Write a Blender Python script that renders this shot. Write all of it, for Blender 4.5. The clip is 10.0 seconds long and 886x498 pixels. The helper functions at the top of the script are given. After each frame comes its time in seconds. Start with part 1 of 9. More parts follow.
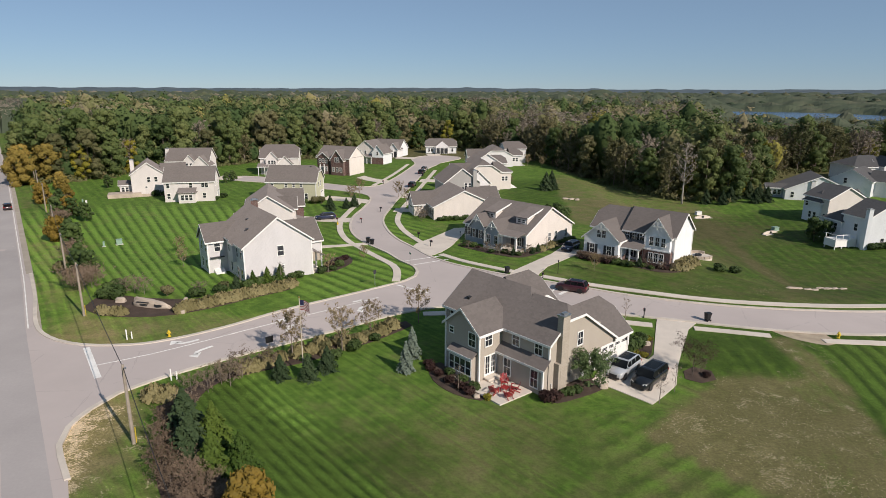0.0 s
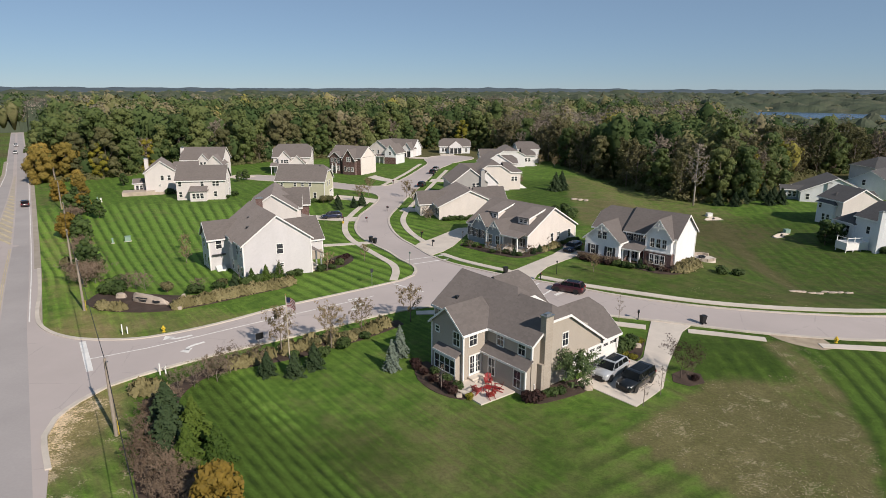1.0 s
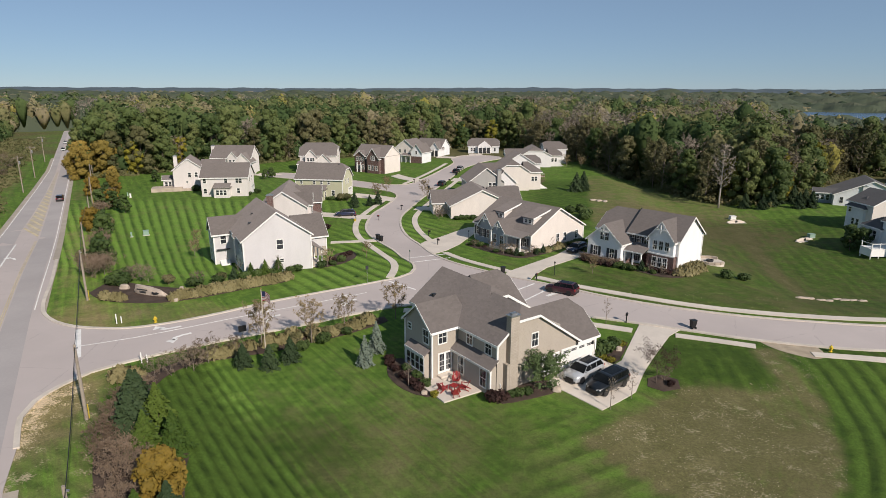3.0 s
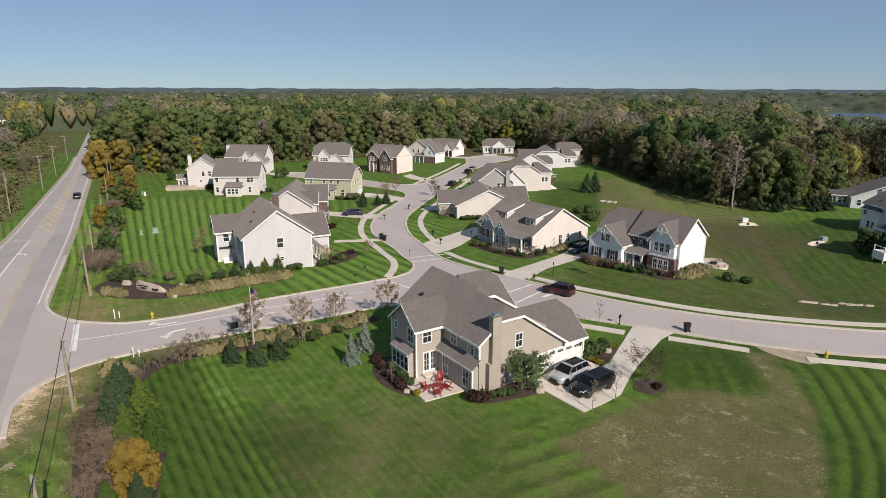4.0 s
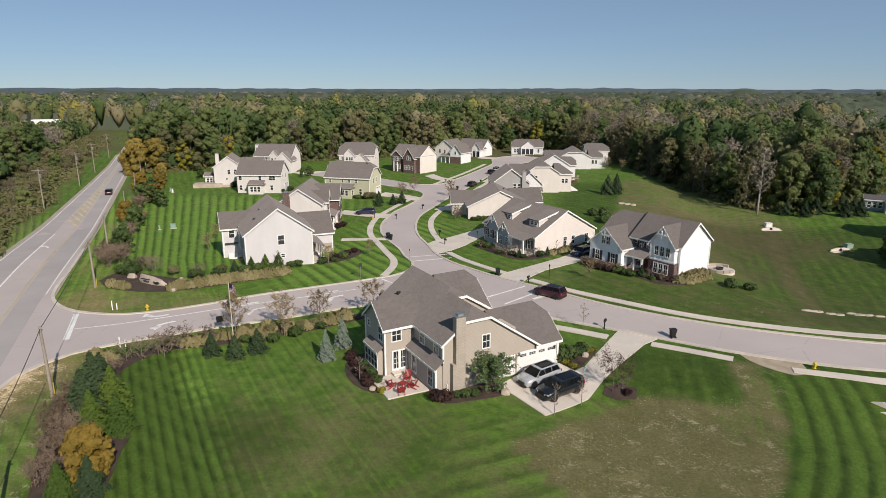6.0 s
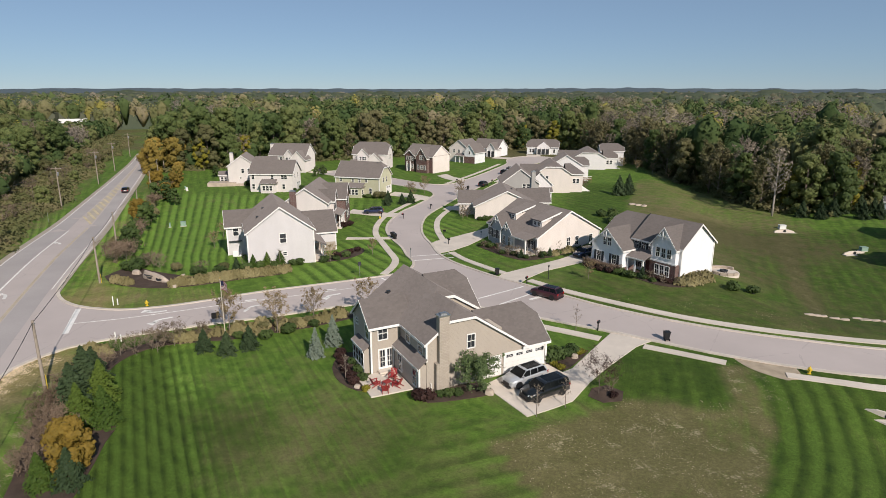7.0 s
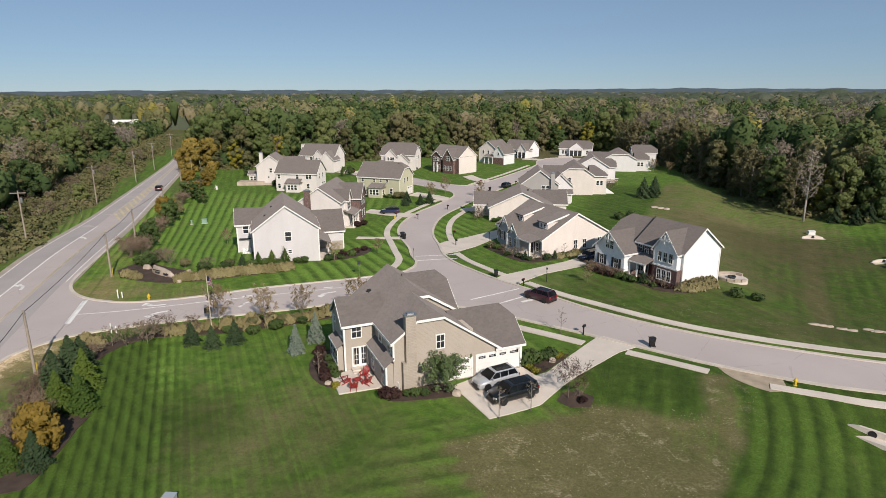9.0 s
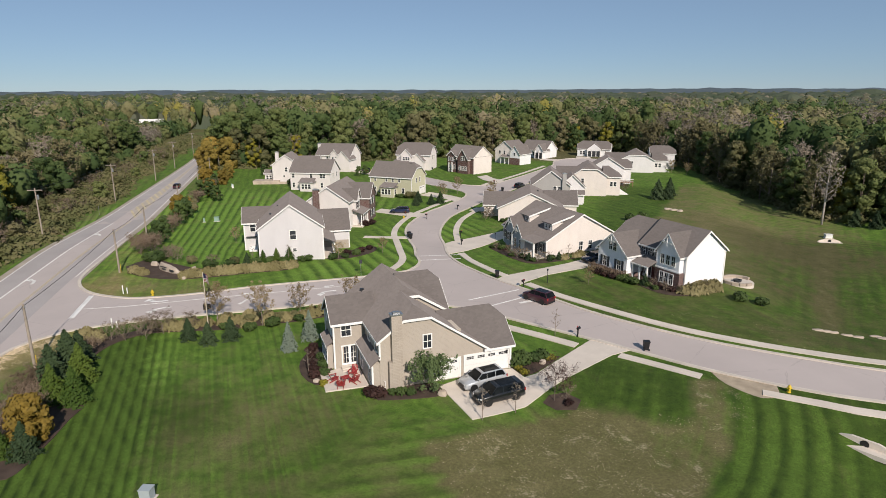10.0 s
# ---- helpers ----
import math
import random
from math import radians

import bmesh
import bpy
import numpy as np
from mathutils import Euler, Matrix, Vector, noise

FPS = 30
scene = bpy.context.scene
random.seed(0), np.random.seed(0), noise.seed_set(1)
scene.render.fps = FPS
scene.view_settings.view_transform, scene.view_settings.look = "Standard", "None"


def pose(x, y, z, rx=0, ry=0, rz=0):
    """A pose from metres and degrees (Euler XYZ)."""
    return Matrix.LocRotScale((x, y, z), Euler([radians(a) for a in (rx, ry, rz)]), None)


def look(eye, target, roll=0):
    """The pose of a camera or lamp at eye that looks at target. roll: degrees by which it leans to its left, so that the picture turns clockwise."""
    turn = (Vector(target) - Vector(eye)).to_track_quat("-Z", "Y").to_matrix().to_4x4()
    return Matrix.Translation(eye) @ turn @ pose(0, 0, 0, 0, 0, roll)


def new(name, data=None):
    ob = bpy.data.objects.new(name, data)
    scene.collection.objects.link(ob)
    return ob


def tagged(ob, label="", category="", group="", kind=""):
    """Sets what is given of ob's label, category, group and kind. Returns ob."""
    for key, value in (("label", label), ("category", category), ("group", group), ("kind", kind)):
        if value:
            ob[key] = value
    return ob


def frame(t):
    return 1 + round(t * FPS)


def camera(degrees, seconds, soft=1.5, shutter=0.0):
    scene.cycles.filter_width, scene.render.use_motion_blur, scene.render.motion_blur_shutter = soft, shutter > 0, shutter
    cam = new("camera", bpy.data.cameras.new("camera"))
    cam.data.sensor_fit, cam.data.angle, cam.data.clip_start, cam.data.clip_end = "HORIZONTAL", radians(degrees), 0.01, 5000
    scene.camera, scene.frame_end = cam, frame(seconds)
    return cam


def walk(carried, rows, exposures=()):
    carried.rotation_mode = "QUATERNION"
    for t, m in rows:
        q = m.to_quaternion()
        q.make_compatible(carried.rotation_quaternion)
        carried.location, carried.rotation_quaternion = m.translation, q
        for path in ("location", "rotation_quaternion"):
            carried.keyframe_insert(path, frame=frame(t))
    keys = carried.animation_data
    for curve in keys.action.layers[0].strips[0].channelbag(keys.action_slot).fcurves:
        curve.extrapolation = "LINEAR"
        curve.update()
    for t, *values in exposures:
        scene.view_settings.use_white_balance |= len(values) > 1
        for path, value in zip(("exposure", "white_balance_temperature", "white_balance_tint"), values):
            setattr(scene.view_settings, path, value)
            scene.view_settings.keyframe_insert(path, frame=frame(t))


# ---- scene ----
cam = camera(72.6, 10.0, 0.75)
PATH = [
    (0, (-2.065, -0.434, 28.645), (-2.002, 1.497, 28.128), 0.2),
    (0.5, (-0.327, -0.597, 28.639), (-0.299, 1.335, 28.122), 0.2),
    (1, (1.457, -0.653, 28.618), (1.452, 1.279, 28.101), 0.2),
    (1.5, (3.275, -0.694, 28.616), (3.232, 1.237, 28.099), 0.2),
    (2, (5.071, -0.731, 28.606), (4.995, 1.2, 28.089), 0.1),
    (2.5, (6.826, -0.712, 28.55), (6.716, 1.216, 28.033), 0.1),
    (4, (12.267, -0.461, 28.469), (12.05, 1.459, 27.952), 0.1),
    (4.5, (14.059, -0.322, 28.475), (13.807, 1.594, 27.959), 0.1),
    (5, (15.898, -0.127, 28.48), (15.609, 1.783, 27.963), 0.1),
    (5.5, (17.709, 0.089, 28.494), (17.387, 1.994, 27.978), 0.1),
    (7, (22.994, 1.056, 28.43), (22.566, 2.94, 27.914), -0.0),
    (7.5, (24.821, 1.431, 28.389), (24.356, 3.307, 27.875), -0.0),
    (8, (26.641, 1.841, 28.37), (26.137, 3.706, 27.856), -0.1),
    (8.5, (28.435, 2.271, 28.382), (27.894, 4.127, 27.868), -0.1),
    (9, (30.147, 2.743, 28.424), (29.572, 4.589, 27.911), -0.2),
    (9.5, (31.807, 3.25, 28.437), (31.195, 5.084, 27.925), -0.2),
    (10, (33.506, 3.806, 28.442), (32.856, 5.627, 27.929), -0.2),
]
walk(cam, [(t, look(eye, target, roll)) for t, eye, target, roll in PATH])

# ---- light ----
SUN_EL, SUN_AZ = 33.0, 140.0
world = bpy.data.worlds.new("sky")
scene.world = world
world.use_nodes = True
wn = world.node_tree.nodes
sky = wn.new("ShaderNodeTexSky")
sky.sky_type, sky.sun_disc = "NISHITA", False
sky.sun_elevation, sky.sun_rotation = radians(SUN_EL), radians(SUN_AZ)
sky.altitude, sky.air_density, sky.dust_density, sky.ozone_density = 3000, 1.0, 0.1, 3.2
wn["Background"].inputs["Strength"].default_value = 0.0625
soften = wn.new("ShaderNodeHueSaturation")
soften.inputs["Saturation"].default_value = 0.82
cool = wn.new("ShaderNodeMix")
cool.data_type, cool.blend_type = "RGBA", "MULTIPLY"
cool.inputs[0].default_value, cool.inputs[7].default_value = 1.0, (0.85, 0.952, 1.045, 1)
world.node_tree.links.new(sky.outputs[0], soften.inputs["Color"])
world.node_tree.links.new(soften.outputs[0], cool.inputs[6])
veil = wn.new("ShaderNodeMix")
veil.data_type = "RGBA"
veil.inputs[0].default_value, veil.inputs[7].default_value = 0.4, (4.7, 6.9, 9.6, 1)
world.node_tree.links.new(cool.outputs[2], veil.inputs[6])
world.node_tree.links.new(veil.outputs[2], wn["Background"].inputs["Color"])
sun = new("sun", bpy.data.lights.new("sun", "SUN"))
sun.data.energy, sun.data.angle, sun.data.color = 4.9, radians(0.55), (1.0, 0.905, 0.805)
sun.matrix_world = look((80 * math.sin(radians(SUN_AZ)), 80 * math.cos(radians(SUN_AZ)), 80 * math.tan(radians(SUN_EL))), (0, 0, 0))
scene.view_settings.exposure = 0.0


# ---- materials ----
class Nodes:
    """Short-hand for a node tree."""

    def __init__(self, name):
        self.mat = bpy.data.materials.new(name)
        self.mat.use_nodes = True
        self.tree = self.mat.node_tree
        self.bsdf = self.tree.nodes["Principled BSDF"]
        self.out = self.tree.nodes["Material Output"]

    def add(self, kind, **values):
        n = self.tree.nodes.new(kind)
        for key, value in values.items():
            setattr(n, key, value)
        return n

    def link(self, a, b):
        self.tree.links.new(a, b)

    def set(self, socket, value):
        if hasattr(value, "is_output"):
            self.link(value, socket)
        else:
            socket.default_value = value

    def position(self):
        return self.add("ShaderNodeNewGeometry").outputs["Position"]

    def local(self):
        return self.add("ShaderNodeTexCoord").outputs["Object"]

    def noise(self, vec, scale, detail=4.0, rough=0.55):
        n = self.add("ShaderNodeTexNoise")
        self.link(vec, n.inputs["Vector"])
        n.inputs["Scale"].default_value, n.inputs["Detail"].default_value, n.inputs["Roughness"].default_value = scale, detail, rough
        return n.outputs[0]

    def stretch(self, vec, sx, sy, sz):
        n = self.add("ShaderNodeMapping")
        self.link(vec, n.inputs["Vector"])
        n.inputs["Scale"].default_value = (sx, sy, sz)
        return n.outputs[0]

    def math(self, op, a, b=0.5, c=0.5):
        n = self.add("ShaderNodeMath", operation=op)
        for i, v in enumerate((a, b, c)):
            self.set(n.inputs[i], v)
        return n.outputs[0]

    def ramp(self, fac, stops):
        n = self.add("ShaderNodeValToRGB")
        while len(n.color_ramp.elements) < len(stops):
            n.color_ramp.elements.new(0.5)
        for e, (p, c) in zip(n.color_ramp.elements, stops):
            e.position, e.color = p, (*c, 1)
        self.set(n.inputs[0], fac)
        return n.outputs[0]

    def mix(self, fac, a, b, blend="MIX"):
        n = self.add("ShaderNodeMix", data_type="RGBA", blend_type=blend)
        self.set(n.inputs[0], fac)
        for s, v in ((n.inputs[6], a), (n.inputs[7], b)):
            self.set(s, (*v, 1) if isinstance(v, tuple) and len(v) == 3 else v)
        return n.outputs[2]

    def attr(self, name):
        return self.add("ShaderNodeAttribute", attribute_name=name).outputs["Fac"]

    def random(self):
        return self.add("ShaderNodeObjectInfo").outputs["Random"]

    def island(self):
        return self.add("ShaderNodeNewGeometry").outputs["Random Per Island"]

    def bump(self, height, distance, strength=0.6):
        n = self.add("ShaderNodeBump")
        n.inputs["Strength"].default_value, n.inputs["Distance"].default_value = strength, distance
        self.link(height, n.inputs["Height"])
        self.link(n.outputs[0], self.bsdf.inputs["Normal"])

    def finish(self, color, rough=0.8, metal=0.0, spec=0.3, matt=0.0):
        self.set(self.bsdf.inputs["Base Color"], (*color, 1) if isinstance(color, tuple) else color)
        self.set(self.bsdf.inputs["Roughness"], rough)
        self.bsdf.inputs["Metallic"].default_value = metal
        self.bsdf.inputs["Diffuse Roughness"].default_value = matt
        self.bsdf.inputs["Specular IOR Level"].default_value = spec
        return self.mat

    def leafy(self, color, light):
        """Lets a share of the light through, as leaves do."""
        tr = self.add("ShaderNodeBsdfTranslucent")
        self.link(color, tr.inputs["Color"])
        mixer = self.add("ShaderNodeMixShader")
        mixer.inputs[0].default_value = light
        self.link(self.bsdf.outputs[0], mixer.inputs[1])
        self.link(tr.outputs[0], mixer.inputs[2])
        self.link(mixer.outputs[0], self.out.inputs["Surface"])
        return self.mat


def scaled(c, k):
    return tuple(min(1.0, v * k) for v in c)


def mottled(name, color, rough=0.85, big=0.3, small=6.0, depth=0.25, bump=0.01, spec=0.3, use_local=True):
    """A plain mineral or painted surface with broad stains and a fine grain."""
    m = Nodes(name)
    p = m.local() if use_local else m.position()
    a = m.noise(p, big, 5)
    b = m.noise(p, small, 3)
    c = m.ramp(a, [(0.25, scaled(color, 1 - depth)), (0.75, scaled(color, 1 + depth))])
    c = m.mix(m.math("MULTIPLY", b, 0.35), c, scaled(color, 0.6))
    m.bump(b, bump)
    return m.finish(c, rough, 0, spec)


def siding(name, color, course=0.13):
    """Lapped boards: each course leans out to its lower edge."""
    m = Nodes(name)
    p = m.local()
    z = m.add("ShaderNodeSeparateXYZ")
    m.link(p, z.inputs[0])
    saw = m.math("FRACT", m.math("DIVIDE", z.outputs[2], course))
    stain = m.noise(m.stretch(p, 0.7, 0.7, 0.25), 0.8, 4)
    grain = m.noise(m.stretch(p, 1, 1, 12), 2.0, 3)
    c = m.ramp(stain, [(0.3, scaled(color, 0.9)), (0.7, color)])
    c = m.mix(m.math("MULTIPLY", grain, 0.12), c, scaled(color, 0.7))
    # a thin darker line in the colour under each board's lap
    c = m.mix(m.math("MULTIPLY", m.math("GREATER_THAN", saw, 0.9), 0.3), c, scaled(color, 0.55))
    m.bump(m.math("SUBTRACT", 1.0, saw), 0.012, 0.7)
    return m.finish(c, 0.6, 0, 0.3, 0.5)


def shingles(name, color):
    m = Nodes(name)
    p = m.local()
    cell = m.add("ShaderNodeTexVoronoi")
    m.link(m.stretch(p, 3.0, 3.0, 7.0), cell.inputs["Vector"])
    cell.inputs["Scale"].default_value = 1.0
    tone = m.math("ADD", m.math("MULTIPLY", cell.outputs["Color"], 0.45), m.math("MULTIPLY", m.noise(p, 0.35, 4), 0.6))
    c = m.ramp(tone, [(0.2, scaled(color, 0.86)), (0.5, color), (0.85, scaled(color, 1.14))])
    z = m.add("ShaderNodeSeparateXYZ")
    m.link(p, z.inputs[0])
    saw = m.math("FRACT", m.math("DIVIDE", z.outputs[2], 0.085))
    c = m.mix(m.math("MULTIPLY", m.math("GREATER_THAN", saw, 0.85), 0.12), c, scaled(color, 0.5))
    m.bump(m.math("ADD", cell.outputs["Distance"], saw), 0.012, 0.25)
    return m.finish(c, 0.92, 0, 0.15, 1.0)


def bricks(name, a, b, mortar, width=0.21, height=0.075):
    m = Nodes(name)
    p = m.local()
    sep = m.add("ShaderNodeSeparateXYZ")
    m.link(p, sep.inputs[0])
    comb = m.add("ShaderNodeCombineXYZ")
    m.link(m.math("ADD", sep.outputs[0], sep.outputs[1]), comb.inputs[0])
    m.link(sep.outputs[2], comb.inputs[1])
    t = m.add("ShaderNodeTexBrick")
    m.link(comb.outputs[0], t.inputs["Vector"])
    for key, value in (("Color1", (*a, 1)), ("Color2", (*b, 1)), ("Mortar", (*mortar, 1)), ("Scale", 1.0), ("Mortar Size", 0.012), ("Brick Width", width), ("Row Height", height)):
        t.inputs[key].default_value = value
    c = m.mix(m.math("MULTIPLY", m.noise(p, 1.2, 4), 0.5), t.outputs["Color"], scaled(a, 0.6))
    m.bump(m.math("SUBTRACT", 1.0, t.outputs["Fac"]), 0.01)
    return m.finish(c, 0.85)


def foliage(name, stops, rough=0.6, light=0.2, grain=2.2):
    """Leaves: the tone changes from plant to plant and from spray to spray, with the relief of small leaves."""
    m = Nodes(name)
    t = m.math("ADD", m.math("MULTIPLY", m.island(), 0.3), m.math("MULTIPLY", m.random(), 0.7))
    c = m.ramp(t, stops)
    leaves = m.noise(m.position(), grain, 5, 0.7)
    # hollows of the leaf relief are darkened in the colour too
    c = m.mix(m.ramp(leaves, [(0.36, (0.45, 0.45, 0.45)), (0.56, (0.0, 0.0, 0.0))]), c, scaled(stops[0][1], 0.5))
    m.bump(leaves, 0.45 / grain, 0.8)
    m.finish(c, rough, 0, 0.2, 0.6)
    return m.leafy(c, light)


def paint(name, color, rough=0.3, metal=0.0, coat=0.0):
    m = Nodes(name)
    c = m.mix(m.math("MULTIPLY", m.noise(m.local(), 3.0, 4), 0.3), color, scaled(color, 0.7))
    m.finish(c, rough, metal, 0.5)
    m.bsdf.inputs["Coat Weight"].default_value = coat
    return m.mat


def glass(name, low=(0.016, 0.019, 0.024), high=(0.06, 0.064, 0.07), spec=0.6):
    """Window panes: dark rooms behind glossy glass."""
    m = Nodes(name)
    c = m.ramp(m.noise(m.local(), 0.7, 2), [(0.35, low), (0.7, high)])
    return m.finish(c, 0.06 if spec > 0.5 else 0.18, 0, spec)


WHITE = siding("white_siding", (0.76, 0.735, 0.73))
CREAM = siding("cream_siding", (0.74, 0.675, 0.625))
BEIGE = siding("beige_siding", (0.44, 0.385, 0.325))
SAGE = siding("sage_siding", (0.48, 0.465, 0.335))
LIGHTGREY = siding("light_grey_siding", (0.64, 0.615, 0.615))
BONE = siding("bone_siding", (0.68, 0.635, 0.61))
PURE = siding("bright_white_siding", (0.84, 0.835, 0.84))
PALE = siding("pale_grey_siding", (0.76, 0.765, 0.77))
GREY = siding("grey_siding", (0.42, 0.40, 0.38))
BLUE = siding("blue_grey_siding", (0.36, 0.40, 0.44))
TRIM = mottled("white_trim", (0.84, 0.82, 0.79), 0.5, 0.5, 8, 0.05, 0.002)
ROOF = shingles("roof_shingles", (0.166, 0.145, 0.136))
ROOF_DARK = shingles("dark_roof_shingles", (0.115, 0.11, 0.11))
BRICK = bricks("red_brick", (0.118, 0.055, 0.048), (0.17, 0.082, 0.070), (0.26, 0.23, 0.21))
STONE = bricks("ledge_stone", (0.41, 0.352, 0.292), (0.47, 0.405, 0.34), (0.35, 0.30, 0.25), 0.45, 0.16)
GLASS = glass("window_glass")
DARK = paint("dark_shutter", (0.03, 0.032, 0.036), 0.5)
DOORWHITE = mottled("garage_door_paint", (0.80, 0.78, 0.75), 0.45, 0.4, 5, 0.04, 0.002)
CONCRETE = mottled("pale_concrete", (0.66, 0.58, 0.50), 0.9, 0.35, 7, 0.13, 0.004, use_local=False)
KERB = mottled("kerb_concrete", (0.60, 0.53, 0.455), 0.9, 0.5, 5, 0.18, 0.004, use_local=False)
MULCH = mottled("bark_mulch", (0.075, 0.052, 0.04), 0.95, 0.8, 14, 0.4, 0.05, use_local=False)
BARK = mottled("bark", (0.16, 0.125, 0.10), 0.95, 1.5, 12, 0.35, 0.03)
BARE = mottled("bare_twigs", (0.27, 0.22, 0.185), 0.95, 1.0, 8, 0.3, 0.02)
PALEBARK = mottled("pale_dead_bark", (0.42, 0.37, 0.33), 0.95, 1.5, 12, 0.25, 0.02)
POLEWOOD = mottled("weathered_pole_wood", (0.32, 0.27, 0.22), 0.95, 1.2, 10, 0.3, 0.02)
ROADPAINT = mottled("worn_road_paint", (0.80, 0.77, 0.73), 0.8, 0.6, 4, 0.22, 0.001, use_local=False)
YELLOWPAINT = mottled("worn_yellow_road_paint", (0.56, 0.47, 0.31), 0.8, 0.6, 4, 0.25, 0.001, use_local=False)
ROCK = mottled("pale_rock", (0.46, 0.38, 0.31), 0.9, 0.7, 5, 0.3, 0.05)
BLACK = paint("black_plastic", (0.012, 0.012, 0.013), 0.45)
METAL = paint("grey_metal", (0.42, 0.43, 0.44), 0.4, 0.8)


def road_material():
    """Sun-bleached asphalt with patches, wheel tracks and tar lines."""
    m = Nodes("bleached_asphalt")
    p = m.position()
    c = m.ramp(m.noise(p, 0.08, 5), [(0.3, (0.445, 0.378, 0.358)), (0.7, (0.535, 0.456, 0.430))])
    c = m.mix(m.math("MULTIPLY", m.noise(p, 1.1, 4), 0.35), c, (0.42, 0.37, 0.345))
    c = m.mix(m.math("MULTIPLY", m.noise(p, 22, 2), 0.3), c, (0.42, 0.385, 0.35))
    crack = m.add("ShaderNodeTexVoronoi", feature="DISTANCE_TO_EDGE")
    m.link(p, crack.inputs["Vector"])
    crack.inputs["Scale"].default_value = 0.11
    wob = m.math("ADD", crack.outputs["Distance"], m.math("MULTIPLY", m.math("SUBTRACT", m.noise(p, 0.6, 3), 0.5), 0.05))
    c = m.mix(m.math("MULTIPLY", m.math("LESS_THAN", m.math("ABSOLUTE", wob), 0.004), 0.14), c, (0.10, 0.09, 0.085))
    m.bump(m.noise(p, 40, 2), 0.006)
    return m.finish(c, 0.9, 0, 0.25)


ASPHALT = road_material()


def grass_material():
    """Mown lawn: mower stripes, dry patches, worn soil, and rough ground under the woods."""
    m = Nodes("lawn_grass")
    p = m.position()
    fine = m.noise(p, 2.6, 5, 0.7)
    broad = m.noise(p, 0.06, 4)
    mid = m.noise(p, 0.35, 4)
    lush = m.ramp(mid, [(0.3, (0.100, 0.180, 0.028)), (0.7, (0.152, 0.244, 0.042))])
    dry = m.ramp(mid, [(0.3, (0.150, 0.132, 0.060)), (0.7, (0.215, 0.182, 0.095))])
    wob = m.math("MULTIPLY", m.noise(p, 0.1, 2), 0.45)
    tone = 0
    for key, share, period in (("mow", "striped", 2.3), ("crossed", "hatched", 2.0)):
        at = m.math("ADD", m.attr(key), wob)
        wave = m.math("SINE", m.math("MULTIPLY", at, 2.0 * math.pi / period))
        # two wheel tracks press a narrow dark line between the bands
        track = m.math("ABSOLUTE", m.math("SINE", m.math("MULTIPLY", at, math.pi / period)))
        wave = m.math("ADD", m.math("MULTIPLY", wave, 0.6), m.math("MULTIPLY", m.math("SMOOTH_MIN", m.math("SUBTRACT", 0.45, track), 0.35, 0.2), 1.9))
        wave = m.math("MULTIPLY", wave, m.math("MULTIPLY_ADD", m.noise(p, 0.22, 4, 0.6), 1.5, 0.2))
        tone = m.math("ADD", tone, m.math("MULTIPLY", m.math("SUBTRACT", wave, 0.3), m.attr(share)))
    tone = m.math("ADD", tone, m.math("MULTIPLY", m.math("SUBTRACT", m.noise(p, 0.9, 5, 0.7), 0.5), 2.2))
    # long streaks left by the mower
    swath = m.add("ShaderNodeCombineXYZ")
    m.link(m.math("MULTIPLY", m.attr("mow"), 1.1), swath.inputs[0])
    m.link(m.math("MULTIPLY", m.attr("crossed"), 0.14), swath.inputs[1])
    streak = m.noise(swath.outputs[0], 1.0, 4, 0.6)
    tone = m.math("ADD", tone, m.math("MULTIPLY", m.math("SUBTRACT", streak, 0.5), 1.5))
    lush = m.mix(m.math("MULTIPLY_ADD", tone, -0.55, -0.05), lush, (0.20, 0.345, 0.058))
    lush = m.mix(m.math("MULTIPLY_ADD", tone, 0.75, 0.34), lush, (0.028, 0.066, 0.014))
    dry = m.mix(m.math("MULTIPLY_ADD", tone, 0.25, 0.2), dry, (0.085, 0.088, 0.034))
    patch = m.math("ADD", m.attr("dry"), m.math("MULTIPLY", m.math("SUBTRACT", broad, 0.5), 0.9))
    patch = m.math("ADD", patch, m.math("MULTIPLY", m.math("SUBTRACT", mid, 0.5), 1.0))
    patch = m.math("ADD", patch, m.math("MULTIPLY", m.math("SUBTRACT", streak, 0.5), 0.7))
    span = m.add("ShaderNodeMapRange")
    m.link(patch, span.inputs["Value"])
    span.inputs["From Min"].default_value, span.inputs["From Max"].default_value = 0.1, 0.75
    c = m.mix(span.outputs[0], lush, dry)
    # straw and thin soil showing in small clustered flecks
    cluster = m.math("MULTIPLY", m.math("SUBTRACT", m.noise(p, 0.5, 4, 0.6), 0.5), 0.9)
    fleck = m.math("ADD", m.noise(m.stretch(p, 1.0, 2.0, 1.0), 4.6, 4, 0.75), cluster)
    fleck = m.math("ADD", fleck, m.math("MULTIPLY", m.math("SUBTRACT", m.attr("bare"), 0.6), 0.13))
    c = m.mix(m.math("MULTIPLY", m.math("GREATER_THAN", fleck, 0.70), m.attr("bare")), c, (0.43, 0.36, 0.25))
    # deep scales the colour of whole lawn areas, darker or paler
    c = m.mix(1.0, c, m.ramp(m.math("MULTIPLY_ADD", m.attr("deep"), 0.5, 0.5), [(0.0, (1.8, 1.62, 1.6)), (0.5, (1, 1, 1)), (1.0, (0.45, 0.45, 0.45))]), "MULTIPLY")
    soil = m.ramp(m.noise(p, 0.8, 4), [(0.3, (0.085, 0.082, 0.035)), (0.5, (0.12, 0.105, 0.05)), (0.7, (0.175, 0.145, 0.085))])
    c = m.mix(m.attr("wild"), c, soil)
    c = m.mix(m.math("MULTIPLY", fine, 0.36), c, (0.055, 0.080, 0.022))
